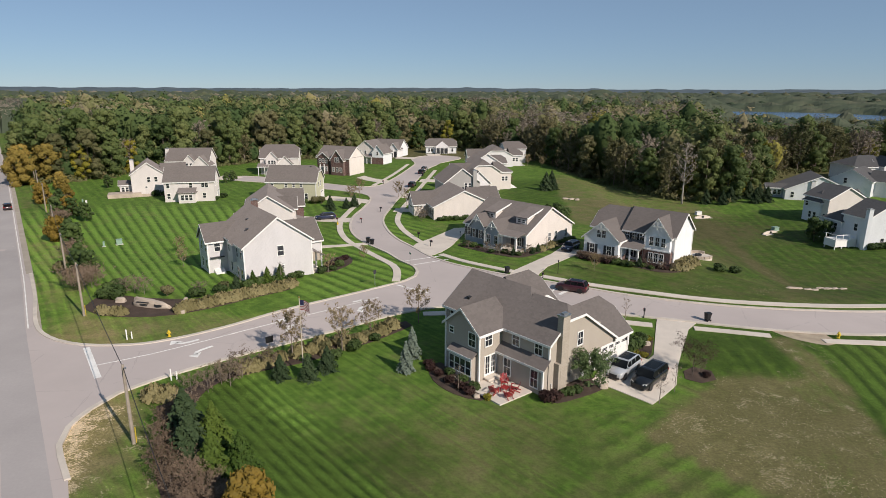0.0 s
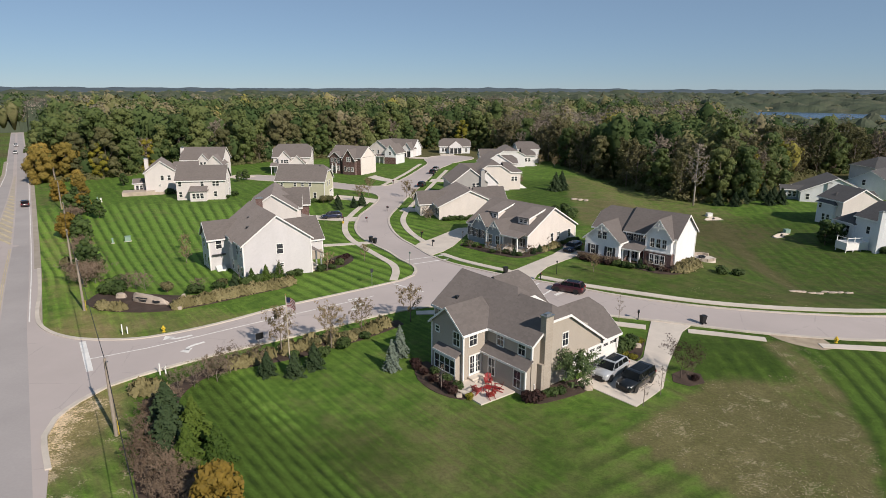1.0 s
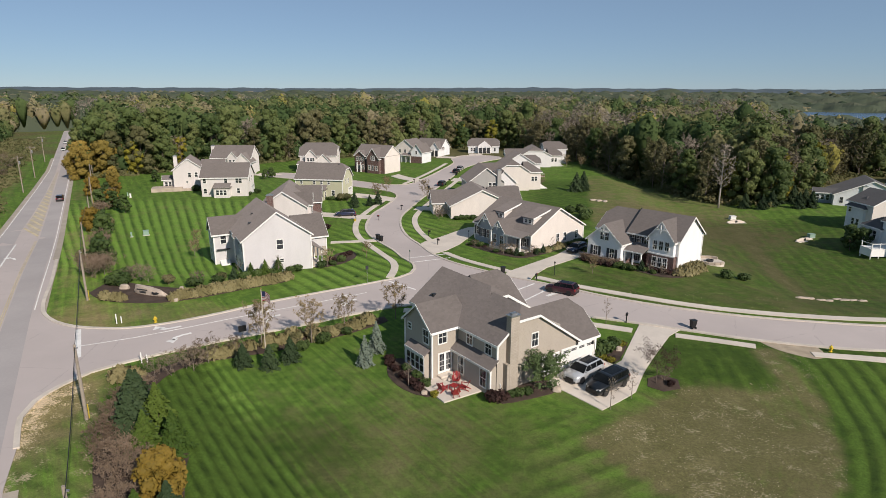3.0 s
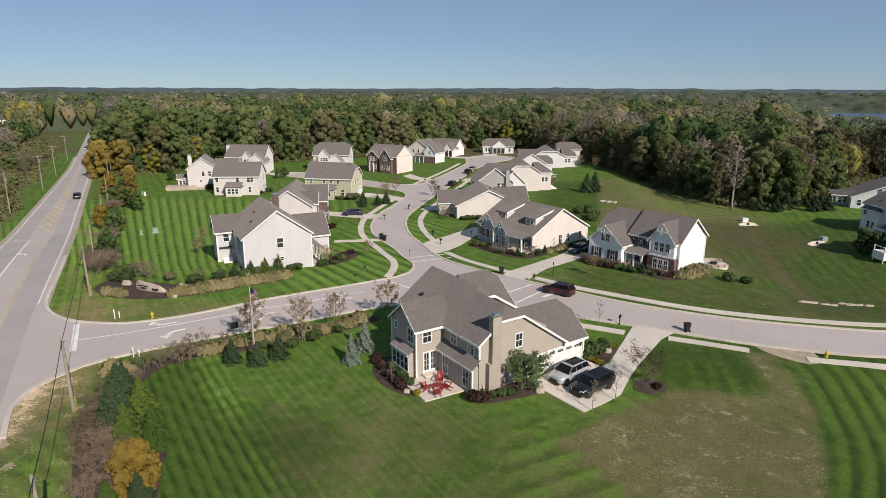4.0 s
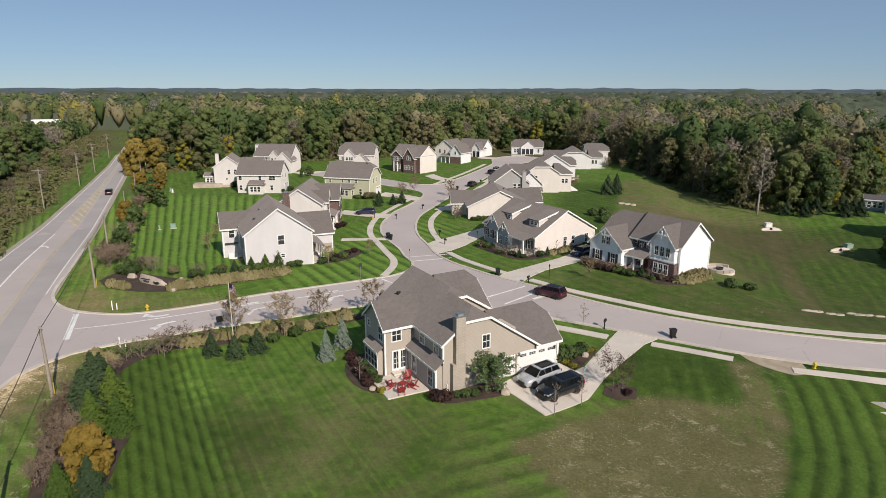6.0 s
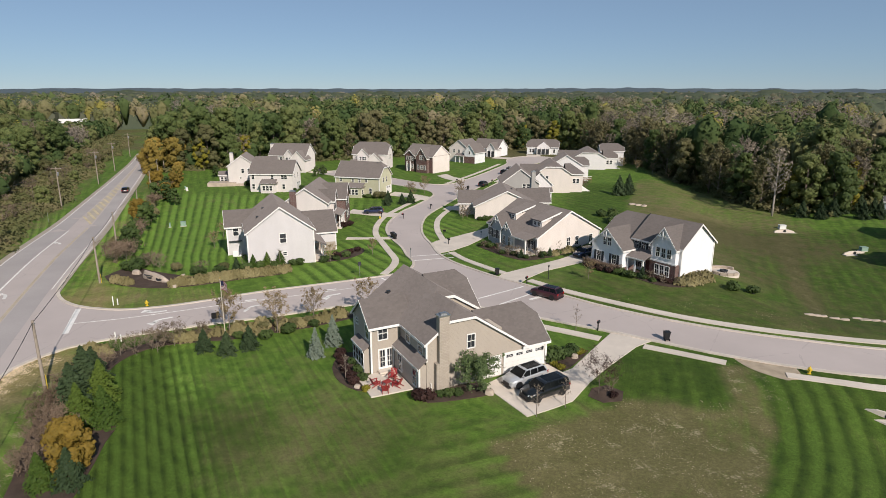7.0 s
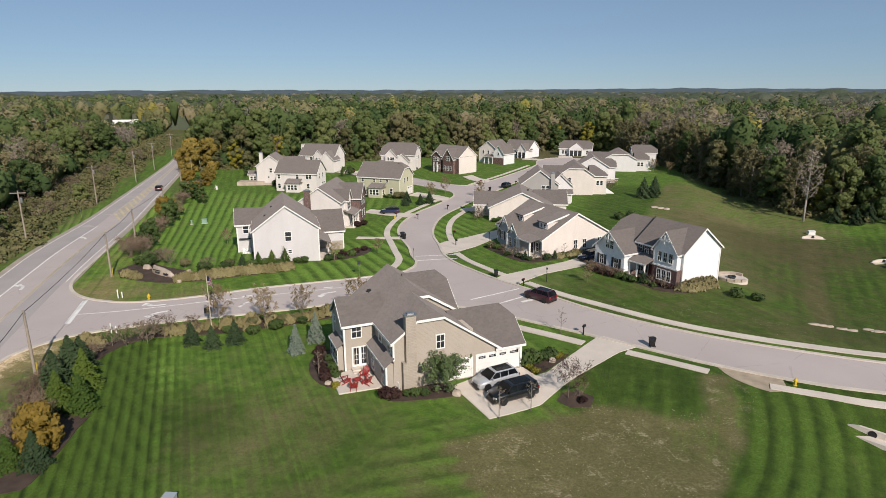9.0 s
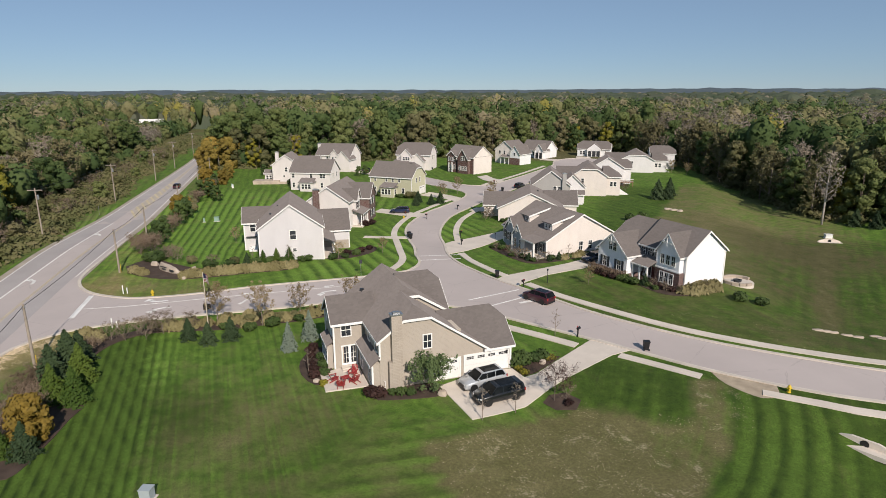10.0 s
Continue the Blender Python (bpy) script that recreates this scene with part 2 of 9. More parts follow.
    for size, low, high in ((3.6, 0.74, 1.24), (11.0, 0.66, 1.34)):
        grain = m.ramp(m.noise(p, size, 4, 0.65), [(0.3, (low, low, low)), (0.7, (high, high, high * 0.96))])
        c = m.mix(1.0, c, grain, "MULTIPLY")
    m.bump(fine, 0.10, 0.5)
    return m.finish(c, 0.9, 0, 0.1)


GRASS = grass_material()

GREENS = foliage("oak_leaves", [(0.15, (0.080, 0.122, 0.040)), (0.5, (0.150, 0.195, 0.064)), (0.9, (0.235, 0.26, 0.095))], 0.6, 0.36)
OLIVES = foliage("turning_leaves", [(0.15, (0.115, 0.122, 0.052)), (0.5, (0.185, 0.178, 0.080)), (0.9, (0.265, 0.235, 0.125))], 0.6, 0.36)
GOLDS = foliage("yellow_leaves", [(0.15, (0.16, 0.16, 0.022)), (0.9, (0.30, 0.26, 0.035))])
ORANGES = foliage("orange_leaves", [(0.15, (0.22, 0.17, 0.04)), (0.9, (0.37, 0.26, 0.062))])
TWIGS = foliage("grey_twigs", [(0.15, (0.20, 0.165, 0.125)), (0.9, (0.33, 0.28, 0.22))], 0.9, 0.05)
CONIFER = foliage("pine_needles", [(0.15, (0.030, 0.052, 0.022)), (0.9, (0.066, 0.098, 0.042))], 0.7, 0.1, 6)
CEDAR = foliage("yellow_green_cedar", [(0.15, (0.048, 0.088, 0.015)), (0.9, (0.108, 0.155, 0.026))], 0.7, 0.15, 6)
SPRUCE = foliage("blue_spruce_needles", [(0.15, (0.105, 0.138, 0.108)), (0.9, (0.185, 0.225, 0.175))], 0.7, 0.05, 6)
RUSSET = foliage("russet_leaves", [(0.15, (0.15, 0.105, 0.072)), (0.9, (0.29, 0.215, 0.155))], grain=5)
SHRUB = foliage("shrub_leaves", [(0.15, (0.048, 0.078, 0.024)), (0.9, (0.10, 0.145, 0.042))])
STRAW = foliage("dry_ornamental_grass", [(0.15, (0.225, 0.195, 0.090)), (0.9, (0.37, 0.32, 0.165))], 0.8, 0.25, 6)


# ---- mesh tools ----
class Mesh:
    """Vertices and faces, gathered into one mesh."""

    def __init__(self):
        self.v, self.f = [], []

    def poly(self, *pts):
        n = len(self.v)
        self.v.extend(tuple(p) for p in pts)
        self.f.append(tuple(range(n, n + len(pts))))
        return self

    def box(self, x0, x1, y0, y1, z0, z1):
        n = len(self.v)
        self.v += [(x, y, z) for z in (z0, z1) for x, y in ((x0, y0), (x1, y0), (x1, y1), (x0, y1))]
        self.f += [tuple(n + i for i in q) for q in ((3, 2, 1, 0), (4, 5, 6, 7), (0, 1, 5, 4), (1, 2, 6, 5), (2, 3, 7, 6), (3, 0, 4, 7))]
        return self

    def prism(self, pts, lift):
        """The flat outline pts, pushed along the vector lift."""
        n, k = len(self.v), len(pts)
        self.v += [tuple(p) for p in pts] + [tuple(a + b for a, b in zip(p, lift)) for p in pts]
        self.f.append(tuple(range(n + k - 1, n - 1, -1)))
        self.f.append(tuple(range(n + k, n + 2 * k)))
        self.f += [(n + i, n + (i + 1) % k, n + k + (i + 1) % k, n + k + i) for i in range(k)]
        return self

    def tube(self, pts, radii, sides=6):
        """A tapered round bar along pts."""
        n = len(self.v)
        for i, p in enumerate(pts):
            p = Vector(p)
            a = Vector(pts[min(i + 1, len(pts) - 1)]) - Vector(pts[max(i - 1, 0)])
            a.normalize()
            s = a.cross(Vector((0.31, 0.17, 0.93)) if abs(a.z) < 0.9 else Vector((1, 0.1, 0))).normalized()
            t = a.cross(s)
            for k in range(sides):
                w = 2 * math.pi * k / sides
                self.v.append(tuple(p + (s * math.cos(w) + t * math.sin(w)) * radii[i]))
        for i in range(len(pts) - 1):
            for k in range(sides):
                a, b = n + i * sides + k, n + i * sides + (k + 1) % sides
                self.f.append((a, b, b + sides, a + sides))
        self.f.append(tuple(n + k for k in range(sides - 1, -1, -1)))
        self.f.append(tuple(n + (len(pts) - 1) * sides + k for k in range(sides)))
        return self

    def lathe(self, profile, sides=12, at=(0, 0, 0)):
        """A turned shape: profile of (radius, height)."""
        n = len(self.v)
        for r, z in profile:
            for k in range(sides):
                w = 2 * math.pi * k / sides
                self.v.append((at[0] + r * math.cos(w), at[1] + r * math.sin(w), at[2] + z))
        for i in range(len(profile) - 1):
            for k in range(sides):
                a, b = n + i * sides + k, n + i * sides + (k + 1) % sides
                self.f.append((a, b, b + sides, a + sides))
        self.f.append(tuple(n + k for k in range(sides - 1, -1, -1)))
        self.f.append(tuple(n + (len(profile) - 1) * sides + k for k in range(sides)))
        return self

    def moved(self, m):
        self.v = [tuple(m @ Vector(p)) for p in self.v]
        return self

    def weld(self):
        """Joins corners that lie in one place."""
        seen, keep, slot = {}, [], []
        for p in self.v:
            k = tuple(round(c, 3) for c in p)
            if k not in seen:
                seen[k] = len(keep)
                keep.append(p)
            slot.append(seen[k])
        faces = [[slot[i] for i in f] for f in self.f]
        faces = [[i for n, i in enumerate(f) if i != f[n - 1]] for f in faces]
        self.v, self.f = keep, [tuple(f) for f in faces if len(set(f)) > 2]
        return self

    def data(self, name, material=None, smooth=False):
        if name == "roof":
            self.weld()
        me = bpy.data.meshes.new(name)
        me.from_pydata(self.v, [], self.f)
        if smooth:
            me.polygons.foreach_set("use_smooth", [True] * len(me.polygons))
        if material:
            me.materials.append(material)
        me.update()
        return me


def part(name, m, material, parent, label="", smooth=False):
    """One mesh object under a thing or under a part."""
    me = m if isinstance(m, bpy.types.Mesh) else m.data(name, material, smooth)
    ob = new(name, me)
    ob.parent = parent
    return tagged(ob, label)


def thing(name, label, category, x, y, z, turn=0.0, group=""):
    """An empty at the base of a thing, to carry its parts."""
    ob = new(name)
    ob.empty_display_size = 0.3
    ob.matrix_basis = pose(x, y, z, 0, 0, turn)
    return tagged(ob, label, category, group)


def single(name, m, material, label, category, kind="", smooth=False, group=""):
    return tagged(new(name, m.data(name, material, smooth)), label, category, group, kind)


# ---- terrain ----
def sm(a, b, v):
    t = np.clip((v - a) / (b - a), 0.0, 1.0)
    return t * t * (3 - 2 * t)


def ground(x, y):
    """The height of the land."""
    z = 0.7 * sm(-10, -30, x) * (1 - sm(75, 115, y)) - 0.6 * sm(75, 115, y)
    z = z - 2.6 * sm(44, 62, x) * sm(74, 95, y) * (1 - 0.45 * sm(72, 92, x))
    z = z - 0.8 * sm(12, 26, x) * sm(62, 52, y) - 1.6 * sm(42, 54, x) * sm(64, 52, y)
    return z + 0.9 * np.exp(-((x - 33) ** 2 + (y - 101) ** 2) / 300.0)


def gz(x, y):
    return float(ground(float(x), float(y)))


def glide(pts, step=1.5):
    """A smooth line through pts, in steps of about that length."""
    out = []
    P = [Vector((*p[:2], 0)) for p in pts]
    for i in range(len(P) - 1):
        a, b, c, d = P[max(i - 1, 0)], P[i], P[i + 1], P[min(i + 2, len(P) - 1)]
        n = max(1, int((c - b).length / step))
        for k in range(n):
            t = k / n
            q = 0.5 * ((2 * b) + (c - a) * t + (2 * a - 5 * b + 4 * c - d) * t * t + (3 * b - a - 3 * c + d) * t ** 3)
            out.append((q.x, q.y))
    out.append((P[-1].x, P[-1].y))
    return out


def sheet(name, outline, dz, material, label, category, kind="structure", step=3.0, skirt=0.25, parent=None):
    """A slab with a free outline, draped over the land."""
    from mathutils.geometry import delaunay_2d_cdt
    ring = []
    for i, p in enumerate(outline):
        q = outline[(i + 1) % len(outline)]
        n = max(1, int(math.dist(p, q) / step))
        ring += [(p[0] + (q[0] - p[0]) * k / n, p[1] + (q[1] - p[1]) * k / n) for k in range(n)]
    xs, ys = [p[0] for p in ring], [p[1] for p in ring]
    pts = [Vector(p) for p in ring]
    for gx in np.arange(min(xs) + step / 2, max(xs), step):
        for gy in np.arange(min(ys) + step / 2, max(ys), step):
            pts.append(Vector((gx, gy)))
    n = len(ring)
    vs, _, fs, *_ = delaunay_2d_cdt(pts, [], [list(range(n))], 1, 0.001)
    m = Mesh()
    m.v = [(v.x, v.y, gz(v.x, v.y) + dz) for v in vs]
    m.f = [tuple(f) for f in fs]
    edges = {}
    for f in fs:
        for i in range(len(f)):
            a, b = f[i], f[(i + 1) % len(f)]
            edges[(a, b)] = edges.get((a, b), 0) + 1
    for a, b in list(edges):
        if (b, a) not in edges:
            k = len(m.v)
            m.v += [(m.v[a][0], m.v[a][1], m.v[a][2] - skirt), (m.v[b][0], m.v[b][1], m.v[b][2] - skirt)]
            m.f.append((b, a, k, k + 1))
    if parent:
        return part(name, m, material, parent, label)
    return single(name, m, material, label, category, kind)


def offset(line, d):
    """The line moved d to its left."""
    out = []
    for i, p in enumerate(line):
        a, b = Vector(line[max(i - 1, 0)]), Vector(line[min(i + 1, len(line) - 1)])
        t = (b - a).normalized()
        out.append((p[0] - t.y * d, p[1] + t.x * d))
    return out


def ribbon(line, a, b):
    """The outline of a band between two offsets of a line."""
    return offset(line, a) + offset(line, b)[::-1]


def band(name, line, a, b, dz0, dz1, material, label, category, kind="structure", parent=None):
    """A raised band along a line: a kerb, a footpath, a painted stripe."""
    L, R = offset(line, a), offset(line, b)
    m = Mesh()
    for p, q in zip(L, R):
        zp, zq = gz(*p), gz(*q)
        m.v += [(*p, zp + dz0), (*p, zp + dz1), (*q, zq + dz1), (*q, zq + dz0)]
    for i in range(len(L) - 1):
        k = 4 * i
        for j in range(3):
            m.f.append((k + j, k + j + 4, k + j + 5, k + j + 1))
    m.f += [(0, 1, 2, 3), (4 * len(L) - 1, 4 * len(L) - 2, 4 * len(L) - 3, 4 * len(L) - 4)]
    if parent:
        return part(name, m, material, parent, label)
    return single(name, m, material, label, category, kind)
# ---- land, roads and paths ----
D, N = (-0.565, 0.825), (0.825, 0.565)


def along(s, n):
    """A place on the county road: metres along it, and across it."""
    return (D[0] * s + N[0] * n, D[1] * s + N[1] * n)


WEST_KERB = [along(112, -0.6), (-55.3, 79.4), (-51.5, 73.1), (-48.8, 69.0), (-46.6, 66.5), (-43.7, 64.4), (-40.2, 63.1), (-36.8, 62.9), (-33.8, 63.2), (-31, 64.4), (-28.4, 66.1), (-25, 69.2), (-20.5, 74.3), (-14, 80.4),
    (-7.6, 85.8), (-5, 88.1), (-3.5, 90.6), (-3.2, 93.2), (-3.9, 96.6), (-6.2, 100.4), (-8.6, 105.6), (-11.8, 110.8), (-15.5, 117.6), (-17.8, 126), (-18.6, 137.7), (-17.4, 147.8), (-16.5, 157.5),
    (-16.8, 164), (-19, 169), (-24, 173.5), (-36, 181), (-50, 190), (-60, 194), (-66, 198), (-64, 205), (-56, 203), (-46, 197.4), (-34, 189.5), (-24, 183), (-18.4, 182.6), (-15.2, 186),
    (-13, 195), (-10.5, 207), (-7.8, 223), (-5.5, 240), (-7, 254), (-4, 265), (4, 269), (12, 265), (13.5, 257), (8.5, 248), (4.6, 241)]
EAST_KERB = [(3.2, 236), (-0.8, 222), (-4.3, 195), (-7.3, 173), (-9.2, 159.8), (-10.3, 149), (-11.3, 138.4), (-11.0, 131.4), (-9.4, 123), (-7.1, 116), (-4.1, 110), (-0.9, 103),
    (2.8, 97.9), (7.2, 93.8), (11.5, 90.2), (18.2, 85.7), (26.4, 80.3), (34.6, 76.8), (42.4, 74.7), (50.8, 73.5), (59, 73), (75, 74), (130, 82)]
SOUTH_KERB = [(130, 74), (75, 66.4), (55.5, 65.3), (47.5, 65.7), (40, 67.2), (33.2, 69.4), (27, 71.5), (21.1, 73.3), (15.6, 75), (10.4, 76.2), (4, 76.6), (-1, 75.8),
    (-6.5, 73), (-12, 68.8), (-17.4, 64.4), (-22.6, 60), (-26.3, 56.6), (-29, 54), (-30.9, 51.8), (-31.9, 49), (-32.2, 46), (-31.4, 43.2), along(48, -1.4)]
west, east, south = glide(WEST_KERB), glide(EAST_KERB), glide(SOUTH_KERB)


def grid_axis(lo, hi, step, far, growth):
    """Evenly spaced places from lo to hi, then wider and wider ones out to far."""
    mid = list(np.arange(lo, hi + 0.01, step))
    out, s = [], step
    v = hi
    while v < far:
        s *= growth
        v += s
        out.append(v)
    low, s, v = [], step, lo
    while v > -far:
        s *= growth
        v -= s
        low.append(v)
    return np.array(low[::-1] + mid + out)


def box_mask(x, y, x0, x1, y0, y1, soft):
    return sm(x0 - soft, x0 + soft, x) * sm(x1 + soft, x1 - soft, x) * sm(y0 - soft, y0 + soft, y) * sm(y1 + soft, y1 - soft, y)


def build_ground():
    xs, ys = grid_axis(-150, 125, 1.5, 4700, 1.25), grid_axis(10, 270, 1.5, 4700, 1.25)
    X, Y = np.meshgrid(xs, ys)
    Z = ground(X, Y)
    nx, ny = len(xs), len(ys)
    me = bpy.data.meshes.new("ground")
    verts = np.stack([X, Y, Z], -1).reshape(-1, 3)
    i = np.arange(nx * ny).reshape(ny, nx)
    quads = np.stack([i[:-1, :-1], i[:-1, 1:], i[1:, 1:], i[1:, :-1]], -1).reshape(-1, 4)
    me.from_pydata(verts.tolist(), [], quads.tolist())
    me.polygons.foreach_set("use_smooth", [True] * len(me.polygons))
    across = X * N[0] + Y * N[1]
    # mower lines follow the county road west of the houses and fan out towards them, run along the beds on the near lawn,
    # curve round the unfinished lot, and run with the street elsewhere
    mow = 0.72 * X + 0.69 * Y
    mow = np.where((across < 14) | ((X < -24) & (Y > 70)), 1.7 * (10.7 + (across - 10.7) / (1 + 0.6 * np.clip((Y - 90) / 60, 0, 1.1))), mow)
    nearby = (Y < 75) & (X < 12) & (X > -32)
    bank = 0.77 * X + 0.64 * Y
    mow = np.where(nearby, 2.5 * bank, mow)
    arc = X + 0.0145 * np.minimum(Y - 61, 0) ** 2
    mow = np.where((Y < 66) & (X >= 30), 1.2 * arc, mow)
    mow = np.where((Y < 50) & (X >= 12) & (X < 30), -0.59 * X + 0.81 * Y, mow)
    mow = np.where((X > 50) & (Y > 76) & (Y < 170), 0.98 * X - 0.2 * Y, mow)
    crossed = np.where(nearby, 1.2 * (0.46 * X + 0.89 * Y), 0.27 * X + 0.96 * Y)
    west_lawn, near_lawn = box_mask(X, Y, -95, -32, 82, 150, 6), sm(19.9, 19.2, bank) * sm(58, 54, Y) * sm(20, 26, Y) * sm(-30, -26, X)
    arc_lawn = sm(41.8, 43.2, arc) * sm(52, 50, arc) * sm(24, 30, Y) * sm(64.5, 62, Y)
    # the worn roadside verge west of the corner bed
    aside = 0.839 * X + 0.544 * Y
    verge = sm(4.4, 3.2, aside) * sm(58, 53, Y)
    diagonal = box_mask(X, Y, 13, 29, 24, 46, 3)
    striped = np.clip((0.12 + 0.75 * west_lawn + 0.58 * near_lawn + 0.62 * arc_lawn + 0.55 * diagonal + 0.6 * box_mask(X, Y, -20, -2, 80, 130, 4) + 0.04 * box_mask(X, Y, 54, 100, 80, 160, 4)) * (1 - verge), 0, 1.4)
    striped = np.clip(striped + 1.3 * np.exp(-((bank - 20.0) / 0.45) ** 2) * sm(56, 52, Y) * sm(-24, -20, X) * sm(6, 0, X), 0, 1.3)
    hatched = 0.32 * near_lawn + 0.08 * west_lawn + 0.3 * box_mask(X, Y, 44, 76, 138, 185, 8)
    # the thin brown lot: below the driveway's lawn, inside the mower's curve, with a tongue to the gravel at the kerb
    lot = sm(1.0, -1.0, -0.69 * (X - 17.5) + 0.72 * (Y - 45.5)) * sm(41.9, 43.4, 0.756 * X + 0.655 * Y) * sm(42.6, 41.2, arc) * np.maximum(sm(57.5, 55.0, Y), sm(37.5, 39, X) * sm(66, 64, Y))
    dry = 0.04 + 0.8 * lot + 0.30 * box_mask(X, Y, -4, 22, 28, 50, 7) + 0.32 * box_mask(X, Y, 40, 58, 96, 160, 9) + 0.5 * box_mask(X, Y, 24, 76, 128, 205, 8) * sm(-1.0, 1.0, X - 33.1 - 0.132 * (Y - 144)) + 0.58 * box_mask(X, Y, -46, -27, 28, 50, 3) + 0.35 * sm(-12.5, -15, across) * sm(-19, -16, across)
    dry = dry + 0.24 * box_mask(X, Y, 18, 56, 76, 125, 6) + 0.22 * box_mask(X, Y, 56, 84, 76, 140, 6) + 0.2 * box_mask(X, Y, 46, 60, 76, 90, 4) + 0.16 * box_mask(X, Y, -12, 6, 36, 56, 5) - 0.2 * near_lawn
    dry = dry + 0.22 * sm(-1, 0.5, across) * sm(7, 5, across) * sm(60, 66, Y) + 0.4 * box_mask(X, Y, -46, -22, 60, 72, 2.5)
    # a worn drainage line down the swale
    line = np.interp(Y, [78, 88, 112, 138, 150], [54.5, 56.2, 60.6, 66.2, 69])
    dry = dry + 0.5 * np.exp(-((X - line) / 1.6) ** 2) * sm(84, 92, Y) * sm(150, 140, Y)
    ditch = 0.85 * np.exp(-((X - line) / 0.9) ** 2) * sm(84, 92, Y) * sm(150, 136, Y)
    bare = 0.85 * lot + 0.6 * box_mask(X, Y, 38, 46, 56, 66, 2.5) + 0.95 * box_mask(X, Y, -36, -28.5, 34, 50, 1.5) + 0.3 * box_mask(X, Y, 42, 50, 72, 84, 2)
    wild = np.clip(sm(248, 262, Y) + sm(62, 70, X) * sm(176, 186, Y) + sm(-17.5, -21, across) * sm(290, 230, Y) + sm(44, 52, X) * sm(205, 225, Y) + ditch, 0, 1)
    dry = dry + 0.46 * verge
    bare = bare + 0.95 * np.exp(-((aside - 2.3) / 0.7) ** 2) * sm(47, 45, Y) + 0.8 * box_mask(aside, Y, -4.5, -0.8, 22, 48, 0.8)
    bare = np.clip(bare, 0, 1) * (1 + 1.3 * verge)
    # broad areas of lawn toned darker, the verges paler
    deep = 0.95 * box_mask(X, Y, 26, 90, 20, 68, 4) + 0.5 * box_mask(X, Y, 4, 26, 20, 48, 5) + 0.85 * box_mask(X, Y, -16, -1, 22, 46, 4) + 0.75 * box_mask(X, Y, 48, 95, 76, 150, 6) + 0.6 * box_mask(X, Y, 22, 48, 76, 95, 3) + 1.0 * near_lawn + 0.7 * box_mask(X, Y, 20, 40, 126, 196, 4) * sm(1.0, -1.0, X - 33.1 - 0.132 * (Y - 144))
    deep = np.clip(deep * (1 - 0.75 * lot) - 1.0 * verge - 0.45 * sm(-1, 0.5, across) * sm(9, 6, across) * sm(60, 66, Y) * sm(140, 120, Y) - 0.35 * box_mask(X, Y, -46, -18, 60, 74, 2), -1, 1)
    run = X * D[0] + Y * D[1]
    dry = dry + 0.12 * sm(-15, -12, across) * sm(46, 40, across) * sm(330, 350, run) * sm(520, 500, run)
    wild = wild * (1 - 0.9 * sm(-15, -12, across) * sm(46, 40, across) * sm(330, 350, run) * sm(520, 500, run))
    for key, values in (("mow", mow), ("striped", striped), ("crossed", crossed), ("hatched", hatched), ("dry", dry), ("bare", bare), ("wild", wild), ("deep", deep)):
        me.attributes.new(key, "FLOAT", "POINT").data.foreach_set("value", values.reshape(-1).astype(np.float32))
    me.materials.append(GRASS)
    tagged(new("ground", me), "mown green lawns with dry brown patches, reaching to the woods", "grass", kind="structure")


build_ground()

# the county road, with the turning lane that tapers away to the north
def lane_at(s, places):
    return float(np.interp(s, [p[0] for p in places], [p[1] for p in places]))


RIGHT_LINE = [(-70, -2.2), (83, -2.2), (105, -1.7), (217, -0.8), (300, -0.8), (720, -1.4)]
LEFT_SIDE = [(-70, -12.7), (100, -12.7), (142, -11.3), (208, -8.7), (252, -7.3), (720, -7.6)]
TURN_LINE = [(-70, -9.4), (70, -9.3), (101, -8.6), (130, -7.8), (145, -7.7), (165, -6.7), (194, -5.7), (241, -4.7)]
CENTRE = [(-70, -5.8), (40, -5.8), (82, -5.5), (103, -5.2), (135, -4.7), (166, -4.4), (241, -4.2), (720, -4.4)]
right_edge = [along(s, lane_at(s, RIGHT_LINE) + 0.4) for s in range(-70, 720, 6)]
left_edge = [along(s, lane_at(s, LEFT_SIDE)) for s in range(-70, 720, 6)]
sheet("county_road", right_edge + left_edge[::-1], 0.05, ASPHALT, "pale grey bleached asphalt county road with a turning lane", "road", step=6)
street = west + east + south + [along(40, -2.0), along(86, -2.0), along(112, -2.0)]
sheet("street", street, 0.06, ASPHALT, "pale grey asphalt residential street curving between lawns", "road", step=3)
for line, side in ((west, 1), (east, 1), (south, 1)):
    band("kerb", line, -0.25, 0.2, -0.1, 0.16, KERB, "pale concrete kerb and gutter along the street", "kerb")
shoulder = mottled("gravel_shoulder", (0.40, 0.345, 0.28), 0.95, 0.4, 9, 0.2, 0.01, use_local=False)
for side, s0, s1, wide in ((RIGHT_LINE, 80, 300, 0.95), (RIGHT_LINE, -70, 46, 0.95), (LEFT_SIDE, -70, 300, -0.9)):
    start = 0.4 if wide > 0 else 0.0
    ring = [along(s, lane_at(s, side) + start) for s in range(s0, s1, 4)] + [along(s, lane_at(s, side) + start + wide) for s in range(s1 - 4, s0 - 1, -4)]
    sheet("road_shoulder", ring, 0.055, shoulder, "narrow pale gravel shoulder of the county road", "shoulder", step=4)
WORN = mottled("traffic_worn_asphalt", (0.415, 0.375, 0.36), 0.9, 0.12, 4, 0.12, 0.004, use_local=False)
